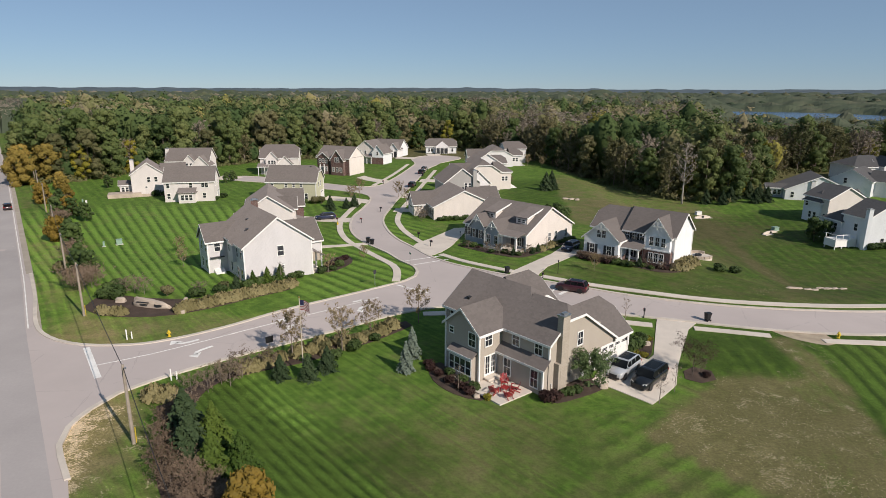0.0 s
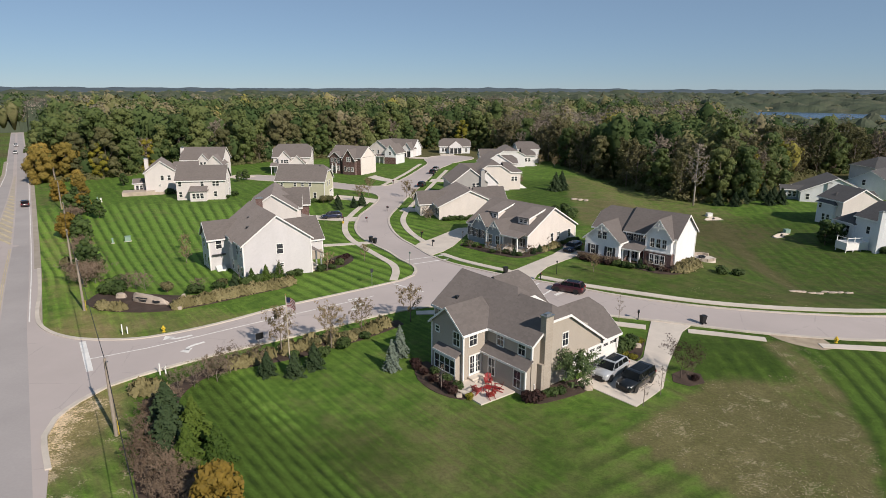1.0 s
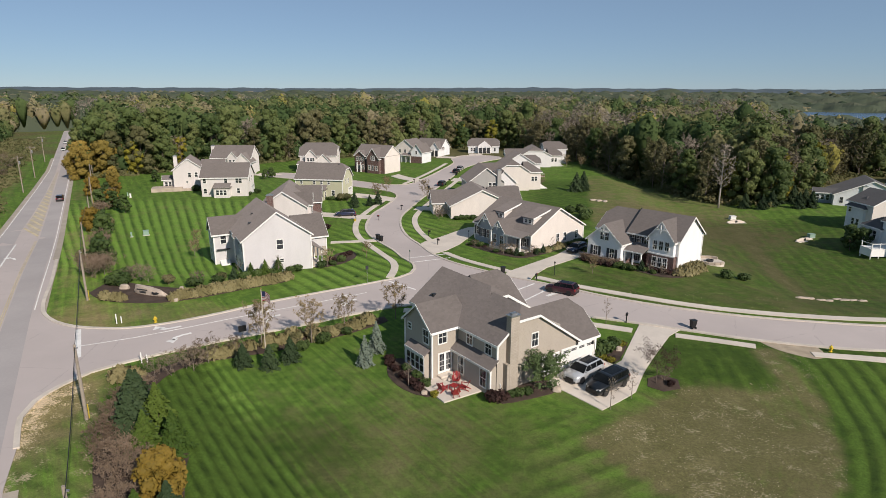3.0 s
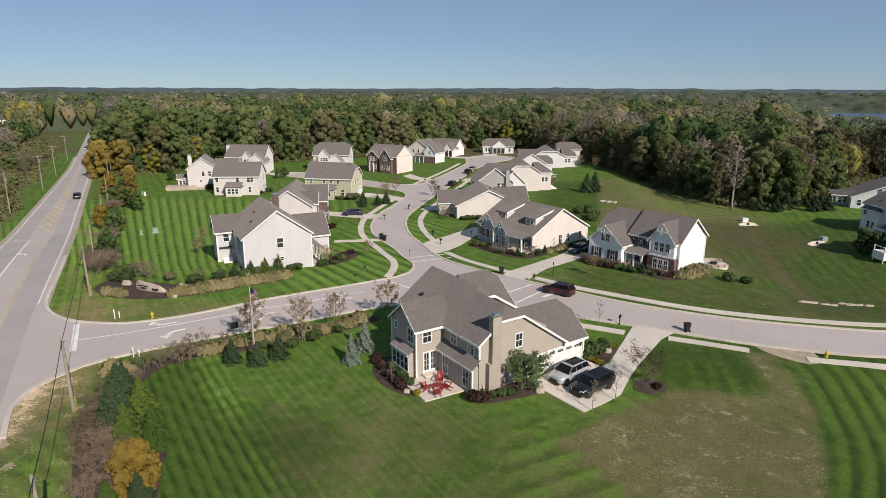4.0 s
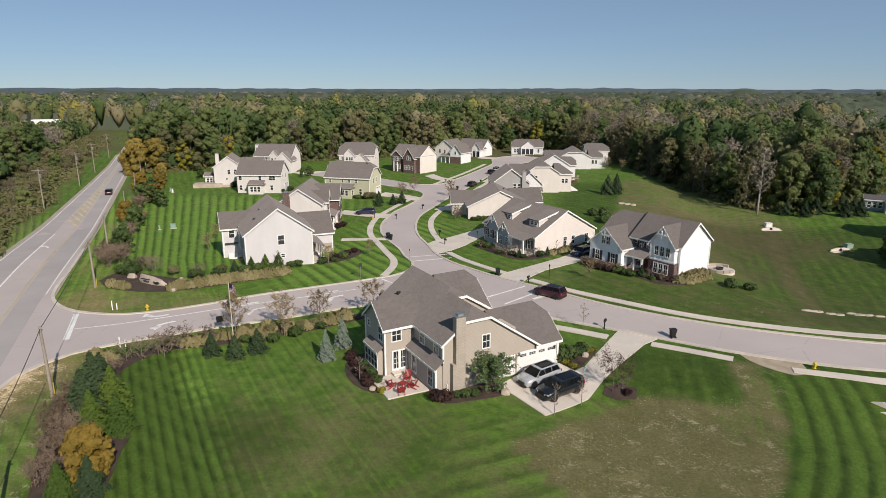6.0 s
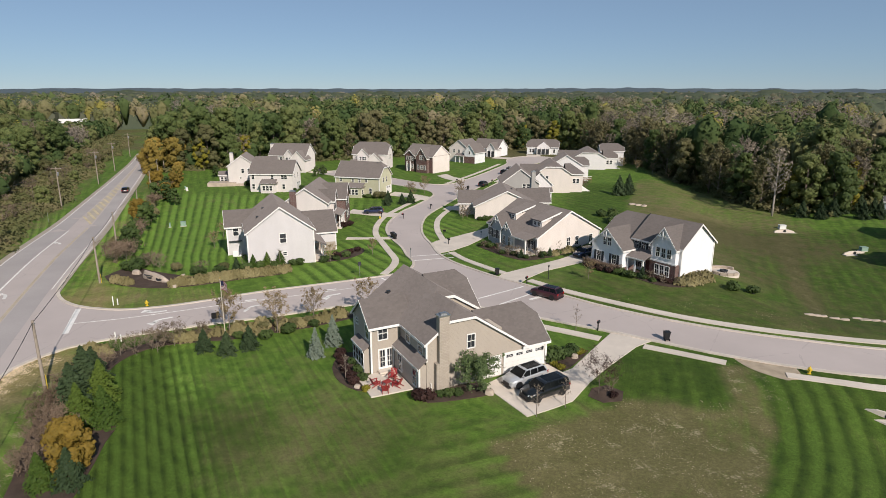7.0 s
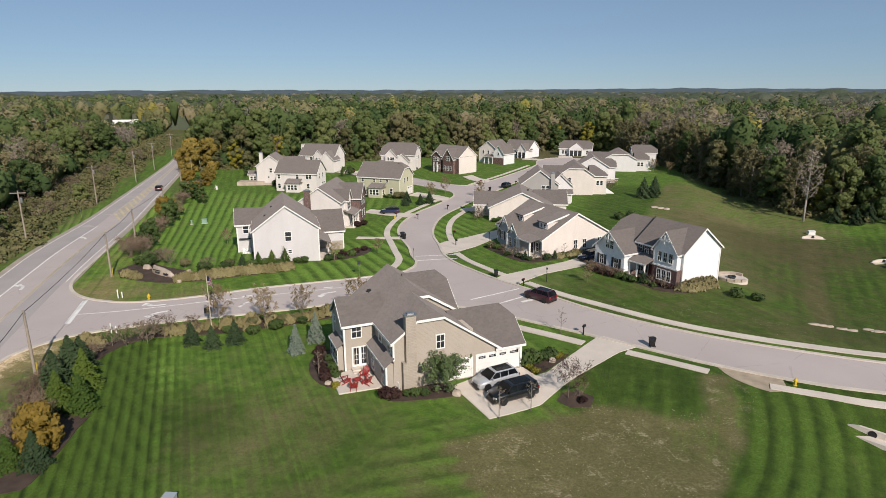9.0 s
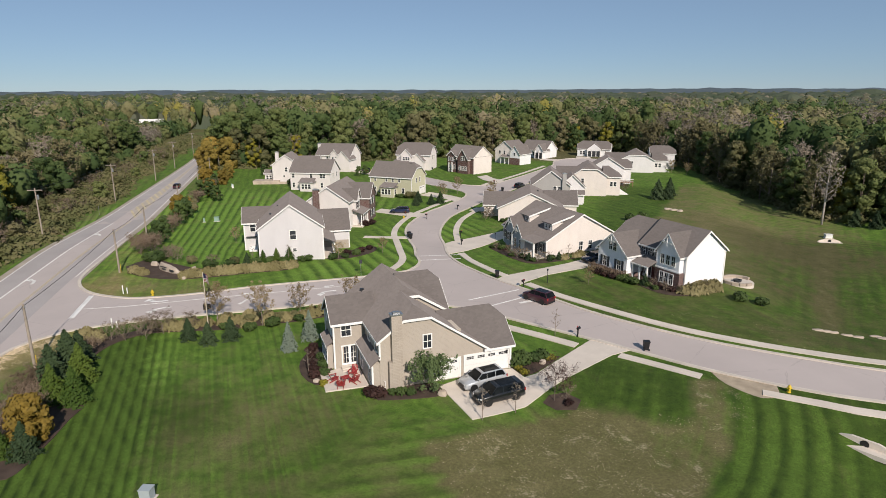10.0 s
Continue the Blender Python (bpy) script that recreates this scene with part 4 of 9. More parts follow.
# the tan house on the corner lot
h = House("two-storey tan sided house with a stone chimney and three-bay garage", 9.8, 52.0, 0.05, 40, BEIGE)
h.walls(0, 8.4, 0.004, 14.6, -0.9, 5.2)
h.walls(8.4, 14.0, 0.004, 7.2, -1.0, 2.75)
h.add("wall", Mesh().prism([(0, 0, -1.0), (14.0, 0, -1.0), (14.0, 0, 2.8), (11.2, 0, 2.75), (5.2, 0, 6.9), (2.4, 0, 6.9), (0, 0, 5.15)], (0, 0.2, 0)), BEIGE)
h.gable_roof(0, 7.71, 0, 5.2, 5.2, 7.93, "v", 0.34, 0.0, 0.3, mid=3.75, ends=(True, False))
h.gable_wall(0, 8.5, 14.6, 5.2, 8.15, "v", 0, -0.2)
# the long slope of the big gable runs on down over the garage
m = Mesh()
for dz in (0, 0.16):
    m.poly((7.6, -0.3, 5.28 + dz), (11.75, -0.3, 2.42 + dz), (11.75, 1.0, 2.42 + dz), (7.6, 5.2, 5.28 + dz))
m.poly((7.6, -0.3, 5.28), (11.75, -0.3, 2.42), (11.75, -0.3, 2.58), (7.6, -0.3, 5.44))
h.add("roof", m, ROOF)
h.add("fascia", Mesh().prism([(7.95, -0.36, 4.92), (11.75, -0.36, 2.3), (11.75, -0.36, 2.56), (7.95, -0.36, 5.18)], (0, 0.05, 0)), TRIM)
h.gable_roof(0.3, 7.2, 7.0, 10.9, 3.06, 5.9, "u", 0.0, 0.0, 0.0, eave_b=2.8, mid=3.6, ends=(False, False), trim=False)
h.gable_roof(0.0, 7.2, 10.9, 14.1, 2.8, 5.9, "u", 0.0, 0.34, 0.3, ends=(False, True))
h.gable_wall(0.0, 7.2, 14.0, 2.75, 5.85, "u", 0.34, -0.2)
h.block(-3.3, 1.5, 6.1, 11.0, 5.2, 2.0, "u", 0, 0, ends=(True, False), over=0.3)
# the upper storey behind the garage: a clipped gable end, and a cross ridge towards the street
h.walls(4.4, 9.0, 5.2, 13.8, -0.6, 5.2)
h.gable_roof(0.0, 9.0, 4.9, 14.6, 5.19, 8.28, "v", 0.27, 0.0, 0.3, mid=4.25, eave_b=5.26, ends=(False, True))
for a, b in (((3.9, 7.39), (5.62, 7.39)), ((5.62, 7.39), (9.3, 5.06))):
    h.add("fascia", Mesh().prism([(a[0], 4.85, a[1] - 0.14), (b[0], 4.85, b[1] - 0.14), (b[0], 4.85, b[1] + 0.15), (a[0], 4.85, a[1] + 0.15)], (0, 0.05, 0)), TRIM)
h.add("wall", Mesh().prism([(4.1, 5.2, 5.1), (8.95, 5.2, 5.1), (8.95, 5.2, 5.28), (5.6, 5.2, 7.35), (4.1, 5.2, 7.35)], (0, 0.2, 0)), BEIGE)
h.gable_roof(5.9, 13.8, 4.3, 9.0, 5.3, 8.5, "u", 0.0, 0.25, 0.3, ends=(False, True))
h.gable_wall(5.9, 13.8, 9.0, 5.2, 8.5, "u", 0.25, -0.2)
h.walls(-0.75, 0.1, 0.1, 6.2, -0.8, 2.8)
h.shed(-0.8, 0.0, 0.0, 6.1, 2.62, 3.45, "W", 0.22)
h.walls(-3.95, -3.2, 6.5, 9.8, -0.6, 2.6)
h.shed(-3.95, -3.3, 6.5, 9.8, 2.5, 3.0, "W", 0.15)
h.add("chimney_chase", Mesh().box(1.1, 2.15, -0.62, 0.05, -1.0, 7.75), STONE, "tan ledge stone chimney chase")
h.add("chimney_shoulder", Mesh().box(0.78, 1.11, -0.6, 0.05, -1.0, 3.0), STONE)
h.add("chimney_cap", Mesh().box(1.02, 2.23, -0.7, 0.13, 7.75, 7.87).box(1.3, 1.95, -0.5, -0.1, 7.87, 8.05), METAL, "grey metal chimney cap")
h.garage_door("S", 0.0, 11.25, 0.05, 4.8, 2.1, 4)
h.garage_door("S", 0.0, 6.9, -0.02, 2.75, 2.1, 2)
h.window("S", 0.0, 4.85, 3.75, 0.8, 1.35, True)
h.windows("W", 0.0, 3.65, (1.3, 4.2), 0.85, 1.35, True)
h.windows("W", -0.75, 0.55, (1.1, 4.6), 0.85, 1.75, True)
h.windows("W", -3.3, 3.55, (7.1,), 0.9, 1.4, True)
h.window("W", -3.3, 10.1, 4.2, 0.55, 0.6)
h.windows("W", -3.95, 0.65, (6.95, 7.75, 8.55, 9.35), 0.66, 1.5)
h.window("S", 6.1, -2.0, 3.6, 0.95, 1.3, True)
h.french_door("S", 6.1, -1.7, 0.35, 1.5, 2.1)
h.windows("W", 0.0, 3.6, (12.2, 13.4), 0.8, 1.4, True)
h.windows("W", 0.0, 0.8, (12.2, 13.4), 0.8, 1.5, True)
for u, v, z0, z1 in ((-3.3, 6.1, 0, 5.1), (-3.3, 11.0, 0, 5.1), (1.4, 6.1, 3.3, 5.1), (0, 0, 3.2, 5.0), (-0.75, 0.08, -0.2, 2.6), (14.0, 0.0, 0, 2.7), (0, 14.6, 0, 5.1)):
    h.post(u, v, z0, z1, 0.09, "corner_board")
for i in range(3):
    h.add("step", Mesh().box(-2.7 + 0.0 * i, -0.9, 5.0 - 0.32 * i + 0.3, 6.05, -0.1, 0.32 - 0.14 * i), CONCRETE)
h.vent(1.2, 12.2, 6.2)
h.add("wall_lamp", Mesh().box(13.45, 13.6, -0.16, 0, 1.75, 2.1).box(13.42, 13.63, -0.2, 0, 2.1, 2.14), BLACK)
h.add("wall_lamp", Mesh().box(-0.62, -0.5, 5.94, 6.1, 1.95, 2.3), BLACK)
h.add("meter_box", Mesh().box(3.3, 3.6, -0.14, 0, 0.8, 1.3).box(3.36, 3.54, -0.2, -0.12, 1.0, 1.18), METAL)
h.add("downpipe", Mesh().box(13.86, 13.95, -0.1, -0.01, 0, 2.7), TRIM)
h.add("pipe", Mesh().tube([(0.45, -0.1, -0.2), (0.45, -0.1, 0.9), (0.3, -0.1, 1.0)], [0.04, 0.04, 0.04]), TRIM)
h.add("gutter", Mesh().box(-3.6, 0.0, 5.68, 5.8, 4.86, 4.98), TRIM)

# the white house with a big gable behind the entry bed
h = House("two-storey white sided house with a grey roof and broad gable", -28.6, 85.9, 0.15, 33, LIGHTGREY)
h.block(0, 10.6, 0, 13.5, 5.75, 3.9, "v", corners=True)
h.block(-3.0, 3.0, 8.7, 13.4, 5.3, 2.2, "u", ends=(True, False), corners=True)
h.block(10.2, 15.6, 7.9, 14.6, 3.3, 3.1, "u", ends=(False, True), corners=True)
h.walls(10.62, 15.63, 7.86, 7.9, -0.6, 1.2, STONE, "stone veneer base")
h.shed(10.6, 12.6, 0.6, 7.9, 2.55, 3.6, "E", 0.2)
for v in (0.8, 3.0, 5.2):
    h.post(12.5, v, -0.1, 2.6)
h.add("porch_floor", Mesh().box(10.6, 12.8, 0.6, 7.9, -0.5, 0.0), CONCRETE)
h.door("E", 10.6, 4.2, 0.0)
h.window("S", 0, 5.6, 3.7, 0.95, 1.5)
h.window("S", 0, 5.75, 1.55, 0.55, 0.55)
h.window("S", 8.7, -1.5, 3.5, 0.85, 1.4)
h.windows("W", 0, 3.6, (1.2, 3.2, 5.6, 7.4), 0.8, 1.4)
h.windows("W", 0, 0.6, (1.2, 3.2, 6.4), 0.8, 1.5)
h.windows("W", -3.0, 3.4, (9.8, 12.0), 0.8, 1.4)
h.windows("W", -3.0, 0.6, (9.8, 12.0), 0.8, 1.5)
h.shed(-0.55, 0.0, 3.8, 5.6, 5.3, 5.9, "W", 0.1)
h.walls(-0.5, 0.05, 3.9, 5.5, 2.6, 5.35)
h.add("awning", Mesh().box(-2.7, -0.6, 8.2, 8.7, 2.5, 2.62), DARK, "narrow dark awning")
h.add("bulkhead", Mesh().prism([(-2.3, 8.7, -0.2), (-2.3, 7.3, -0.2), (-2.3, 7.3, 0.25), (-2.3, 8.7, 0.75)], (1.5, 0, 0)), TRIM, "white sloping cellar hatch")
h.vent(3.2, 7.5, 8.1)
h.vent(2.0, 4.0, 7.3)
h.garage_door("E", 15.6, 11.2, 0, 4.4, 2.1, 4)

# the white house with a porch and brick base
h = House("two-storey white house with front porch, shutters and brick base", 38.4, 92.6, 0.25, 47, PURE)
h.block(0, 8.0, 0, 9.0, 5.35, 3.1, "v", ends=(True, False), corners=True)
h.block(-0.9, 4.0, 0.42, 4.7, 5.3, 2.75, "u", ends=(True, False), over=0.3)
h.base(-0.96, 0.5, 0.2, 4.75, 2.65, BRICK, "red brick lower front wall")
h.block(-3.4, 5.0, 8.0, 14.3, 3.9, 2.7, "u", ends=(True, False), over=0.35)
h.base(-3.46, 0.2, 7.95, 14.35, 0.95, BRICK, "low red brick plinth")
h.gable_roof(0, 8.0, 9.1, 14.6, 5.15, 8.2, "v", 0, 0.3, 0.35, ends=(False, True))
h.gable_wall(0, 8.0, 14.6, 5.15, 8.2, "v", 0.3, -0.2)
h.walls(0.3, 7.9, 8.9, 14.5, -0.6, 5.2)
# dark strip stands for the shade cast at the upper roof's overhanging end
h.add("roof_step_shade", Mesh().prism([(-0.35, 8.98, 5.12), (4.0, 8.98, 8.46), (4.0, 8.98, 8.66), (-0.35, 8.98, 5.3)], (0, 0.14, 0)), DARK, "dark strip for the shade where the upper roof ends")
h.shed(-2.4, 0, 4.75, 8.0, 2.7, 3.65, "W", 0.25)
h.add("porch_floor", Mesh().box(-2.5, 0, 4.8, 8.0, -0.7, 0.1), CONCRETE)
for v in (5.0, 6.4, 7.8):
    h.post(-2.3, v, 0.1, 2.7, 0.12)
h.add("porch_beam", Mesh().box(-2.42, -2.18, 4.8, 8.0, 2.55, 2.75), TRIM)
h.windows("W", 0, 3.7, (5.5, 6.8, 8.1), 0.75, 1.4, True, True)
h.window("W", 0, 7.2, 0.75, 0.8, 1.6, True, True)
h.door("W", 0, 5.7, 0.12, material=paint("dark_red_door", (0.10, 0.02, 0.02), 0.4))
h.windows("W", -0.9, 3.5, (1.5, 2.5, 3.5), 0.62, 1.4, True)
h.windows("W", -0.96, 0.75, (1.6, 2.5, 3.4), 0.62, 1.5, True)
h.windows("W", -3.4, 1.2, (9.6, 12.7), 0.8, 1.5, True, True)
h.windows("W", -3.4, 4.0, (10.7, 11.6), 0.65, 1.2, True)
h.bracket(-1.25, 2.55, 6.8, 1.8)
h.bracket(-3.75, 11.15, 5.5, 1.8)
h.add("frieze", Mesh().box(-0.97, -0.9, 0.2, 4.75, 2.65, 2.85), TRIM)
h.garage_door("N", 14.5, 2.2, 0.0, 4.8, 2.1, 4)

# the cream ranch with a porch gable
h = House("cream single-storey house with porch gable and shed dormers", 16.4, 104.9, 0.0, 43, CREAM)
h.block(0, 14.6, 0, 15.0, 3.05, 4.0, "v", corners=True)
h.windows("S", 0, 0.7, (7.2, 9.2, 12.6), 0.75, 1.5, True)
h.base(0, 14.62, -0.03, 0.2, 0.25, FOUNDATION)
h.walls(-0.06, 0.1, 0.2, 14.8, -0.6, 3.0, BLUE, "blue-grey front wall")
h.block(-2.0, 3.4, 4.4, 8.0, 2.8, 2.1, "u", ends=(True, False), wall=BLUE, over=0.3)
h.walls(-1.9, -1.8, 4.5, 8.1, -0.5, 0.1, STONE)
h.block(-0.7, 3.0, 9.4, 13.0, 3.05, 2.2, "u", ends=(True, False), wall=BLUE, over=0.3)
h.bracket(-2.35, 6.2, 3.8, 1.4)
h.bracket(-1.05, 11.2, 4.25, 1.4)
for v in (0.6, 3.9, 4.6, 8.0):
    h.post(-2.2, v, -0.1, 2.8, 0.14)
h.shed(-2.3, 0, 0.3, 4.3, 2.7, 3.2, "W", 0.2)
h.add("porch_floor", Mesh().box(-2.4, 0, 0.3, 8.2, -0.5, 0.05), CONCRETE)
for v0 in (1.4, 9.0):
    h.walls(2.0, 5.0, v0, v0 + 2.6, 4.0, 5.55, CREAM, "shed dormer cheek")
    h.add("dormer_roof", Mesh().prism([(1.7, v0 - 0.25, 5.45), (1.7, v0 + 2.85, 5.45), (6.6, v0 + 2.85, 6.75), (6.6, v0 - 0.25, 6.75)], (0, 0, 0.14)), ROOF)
    h.add("fascia", Mesh().prism([(1.68, v0 - 0.3, 5.3), (6.4, v0 - 0.3, 6.55), (6.4, v0 - 0.3, 6.85), (1.68, v0 - 0.3, 5.6)], (0, 0.05, 0)), TRIM)
    h.windows("W", 2.0, 4.55, (v0 + 0.8, v0 + 1.8), 0.6, 0.6)
h.windows("W", -2.0, 0.6, (5.4, 7.2), 0.75, 1.6, True)
h.windows("W", -0.7, 0.7, (10.4, 12.0), 0.75, 1.5, True, True)
h.windows("W", -0.06, 0.7, (1.4, 14.0), 0.75, 1.5, True, True)
h.door("W", -0.06, 3.0, 0.05)
h.vent(9.5, 9.0, 6.2)

# the white ranch beyond it
h = House("cream single-storey ranch house with a wide gable", 0.2, 134.4, -0.55, 13, CREAM)
h.block(0, 14.4, 0, 13.0, 3.0, 3.4, "v")
h.window("S", 0, 10.6, 0.9, 0.75, 1.4)
h.block(-3.4, 4, 5.5, 12.0, 2.8, 2.4, "u", ends=(True, False))
h.block(10.4, 18.0, 6.0, 13.0, 2.9, 2.6, "u", ends=(False, True))
h.windows("W", 0, 0.7, (1.6, 3.6), 0.8, 1.4, True, True)
h.garage_door("W", -3.4, 8.7, 0, 4.6, 2.1, 4)
h.vent(9.0, 7.0, 5.8)

h = House("two-storey grey house with white gables", 3.4, 156.2, -0.6, 12, GREY)
h.block(0, 9.6, 0, 11.0, 5.2, 3.6, "v")
h.block(7.2, 13.6, 3.5, 10.0, 4.4, 3.0, "v", wall=WHITE)
h.windows("S", 0, 3.6, (5.8, 6.9), 0.75, 1.3)
h.windows("S", 0, 0.8, (3.0, 6.0), 0.8, 1.4)
h.chimney(7.6, 8.6, -0.7, 0.1, 8.2, GREY)
h.shed(10.2, 13.4, 1.6, 3.5, 2.5, 3.4, "S")
h.walls(10.4, 13.2, 1.8, 3.5, -0.5, 2.6, WHITE)

h = House("two-storey cream house with clipped gables", 11.0, 174.0, -0.6, 10, CREAM)
h.block(0, 9.6, 0, 11.0, 5.6, 3.2, "v", 0.42, 0.3)
h.block(8.6, 13.4, 1.6, 9.0, 5.3, 2.4, "u", 0, 0.9, ends=(False, True))
h.windows("S", 1.6, 2.6, (11.0, 12.0), 0.7, 1.2)
h.windows("S", 0, 3.6, (3.0,), 0.7, 1.2)
h.block(-4.0, 3.0, 3.0, 9.0, 4.8, 2.6, "u", ends=(True, False))
h.add("stair", Mesh().prism([(13.4, 3.2, -0.4), (16.6, 3.2, -0.4), (13.4, 3.2, 1.7)], (0, 1.1, 0)), TRIM, "white outside stair")

h = House("two-storey white house with a timber deck", 14.0, 197.5, -0.8, 8, WHITE)
h.block(0, 9.6, 0, 10.0, 5.5, 3.0, "v")
h.windows("S", 0, 3.4, (3.2, 6.4), 0.75, 1.3)
h.french_door("S", 0, 7.6, 1.6)
h.block(7.0, 12.0, 2.0, 9.0, 5.2, 2.2, "u", 0, 0.4, ends=(False, True))
WOOD = mottled("deck_timber", (0.24, 0.14, 0.09), 0.8, 1.0, 8, 0.25, 0.01)
h.add("deck_floor", Mesh().box(7.4, 12.4, -3.6, 0, 1.35, 1.5), WOOD, "red-brown timber deck")
for u in (7.6, 9.9, 12.2):
    h.post(u, -3.5, -0.6, 2.4, 0.07, "deck_post", WOOD)
h.add("deck_rail", Mesh().box(7.4, 12.4, -3.62, -3.54, 2.3, 2.42).box(7.4, 12.4, -3.62, -3.56, 1.62, 1.7), TRIM)

h = House("tall white two-storey house with clipped gables", 20.5, 229.0, -1.6, 6, WHITE)
h.block(0, 11.6, 0, 11.0, 5.4, 3.2, "v", 0.45, 0.2)
h.block(11.0, 16.0, 2.5, 10.0, 5.2, 2.4, "u", 0, 0.6, ends=(False, True))
h.block(11.2, 19.8, 11.5, 20.0, 6.8, 2.4, "u", 0.3, 0.5)
h.windows("S", 2.5, 2.8, (12.6, 13.8), 0.8, 1.3)
h.windows("S", 0, 3.6, (4.0,), 0.8, 1.3)
h.add("stair", Mesh().prism([(16.0, 3.0, -0.3), (19.6, 3.0, -0.3), (16.0, 3.0, 1.8)], (0, 1.1, 0)), TRIM, "white outside stair")
h.block(-5, 2, 4, 10, 4.8, 2.4, "u", ends=(True, False))

h = House("single-storey grey house with a columned porch", -1.0, 279.0, -0.6, 0, PALE)
h.block(0, 14.0, 0, 9.0, 3.3, 3.0, "u", 0.4, 0.4)
h.block(4.4, 10.4, -1.8, 4.0, 3.3, 2.4, "v", ends=(False, False), wall=WHITE)
h.gable_wall(4.4, 10.4, -1.8, 3.3, 5.7, "v", 0, 0.2, WHITE)
# solid dark panel gives the shade inside the porch; nothing is cut open
h.walls(4.6, 10.2, -1.84, -1.7, 0.1, 2.5, DARK, "dark panel for the shade of the porch opening")
for u in (4.7, 6.5, 8.3, 10.1):
    h.post(u, -2.0, -0.3, 3.1, 0.14)
h.windows("S", 0, 0.8, (1.6, 2.8, 12.2), 0.8, 1.5)

# the sage house and its neighbours along the side street
h = House("two-storey sage green house with a rear sunroom", -43.2, 157.6, -0.45, -4, SAGE)
h.block(0, 13.0, 0, 8.8, 5.3, 3.6, "u", 0.0, 0.34, corners=True)
h.windows("S", 0, 3.85, (5.2, 7.2, 9.2, 1.6), 0.6, 0.85)
h.block(4.6, 8.6, -2.6, 0.5, 2.55, 0.01, "u", trim=False)
h.shed(4.6, 8.6, -2.6, 0, 2.6, 3.5, "S")
h.windows("S", -2.6, 0.7, (5.4, 6.4, 7.4), 0.75, 1.4)
h.windows("E", 8.6, 0.7, (-1.4,), 0.75, 1.3)
h.windows("S", 0, 0.8, (1.4, 10.4), 0.75, 1.4)
h.windows("E", 13.0, 3.6, (3.0, 5.2), 0.7, 1.3)
h.garage_door("E", 13.0, 6.6, 0, 3.0, 2.1, 2)
h.door("W", 4.6, -1.0, 0)
h.vent(11.0, 4.0, 8.6)

h = House("two-storey off-white house with a rear sunroom", -69.6, 157.4, -0.5, 10, BONE)
h.block(0, 12.4, 0, 8.6, 5.25, 3.3, "u", corners=False)
h.block(3.8, 7.8, -2.4, 0.5, 2.5, 0.01, "u", trim=False)
h.shed(3.8, 7.8, -2.4, 0, 2.55, 3.5, "S")
h.windows("S", -2.4, 0.7, (4.8, 5.8, 6.8), 0.75, 1.3)
h.windows("S", 0, 3.6, (1.0, 6.6, 9.6, 10.5), 0.75, 1.2)
h.windows("S", 0, 0.8, (1.0, 9.8), 0.75, 1.3)
h.windows("E", 12.4, 3.6, (2.6, 5.6), 0.7, 1.3)
h.garage_door("E", 12.4, 6.0, 0, 3.4, 2.1, 2)

h = House("two-storey off-white gabled house with a raised patio", -82.0, 166.2, -0.5, 22, BONE)
h.block(0, 8.4, 0, 11.0, 5.9, 3.1, "v")
h.windows("S", 0, 3.7, (4.4, 6.2), 0.75, 1.3)
h.window("S", 0, 3.6, 2.0, 0.5, 0.5)
h.block(-3.2, 0.4, 3.0, 7.0, 2.8, 0.9, "u", ends=(True, False))
h.windows("S", 3.0, 0.8, (-2.4, -1.4), 0.7, 1.3)
h.chimney(-0.2, 0.8, 6.0, 7.0, 9.2, BONE)
h.block(7.4, 14.0, 4.0, 11.0, 5.2, 2.6, "u", ends=(False, True))
h.add("patio_wall", Mesh().box(-6.0, 2.2, -1.6, 2.6, -0.8, 1.0).box(2.2, 7.4, -1.4, -0.8, -0.8, 0.6), ROCK, "pale stone raised patio wall")

h = House("two-storey white house with front gables", -86.5, 200.5, -0.4, 4, BONE)
h.block(0, 13.6, 0, 9.4, 5.5, 3.7, "u")
h.block(6.0, 9.4, -1.0, 2.5, 5.5, 2.0, "v", ends=(True, False))
h.block(9.0, 14.4, -3.0, 3.0, 4.4, 2.8, "v", ends=(True, False))
h.windows("S", -1.0, 3.6, (7.0, 8.2), 0.75, 1.2)
h.windows("S", 0, 3.6, (4.4,), 0.75, 1.2)
h.windows("S", 0, 0.8, (2.4, 4.4), 0.75, 1.2)
h.chimney(-0.8, 0.1, 3.0, 4.6, 9.2, BONE)

h = House("two-storey white house with clipped gables and dormers", -58.5, 210.5, -0.3, 6, BONE)
h.block(0, 12.8, 0, 10.0, 5.4, 3.9, "u", 0.36, 0.36)
h.block(2.0, 6.0, -1.2, 4.0, 5.2, 2.2, "v", ends=(True, False))
h.block(6.0, 11.0, -2.4, 3.0, 3.4, 2.6, "v", ends=(True, False))
h.windows("S", -1.2, 3.4, (3.2, 4.2, 5.0), 0.7, 1.1)
h.windows("E", 12.8, 3.4, (3.6, 6.0), 0.75, 1.5)
h.shed(-0.5, 6.0, -3.0, 0, 2.5, 3.3, "S")
for u in (-0.3, 1.8, 3.9):
    h.post(u, -2.9, -0.4, 2.5)

h = House("two-storey red brick house with white gabled dormers", -39.2, 212.4, -0.2, -27, BRICK)
h.block(0, 13.2, 0, 9.4, 5.5, 3.4, "u")
h.block(0.8, 5.0, -0.5, 3.0, 5.5, 1.6, "v", ends=(True, False))
h.block(6.6, 11.6, -1.2, 4.0, 5.0, 3.2, "v", ends=(True, False))
h.windows("S", -0.5, 3.6, (1.6, 2.9, 4.2), 0.75, 1.3, True)
h.windows("S", -0.5, 0.8, (1.6, 4.2), 0.75, 1.5, True)
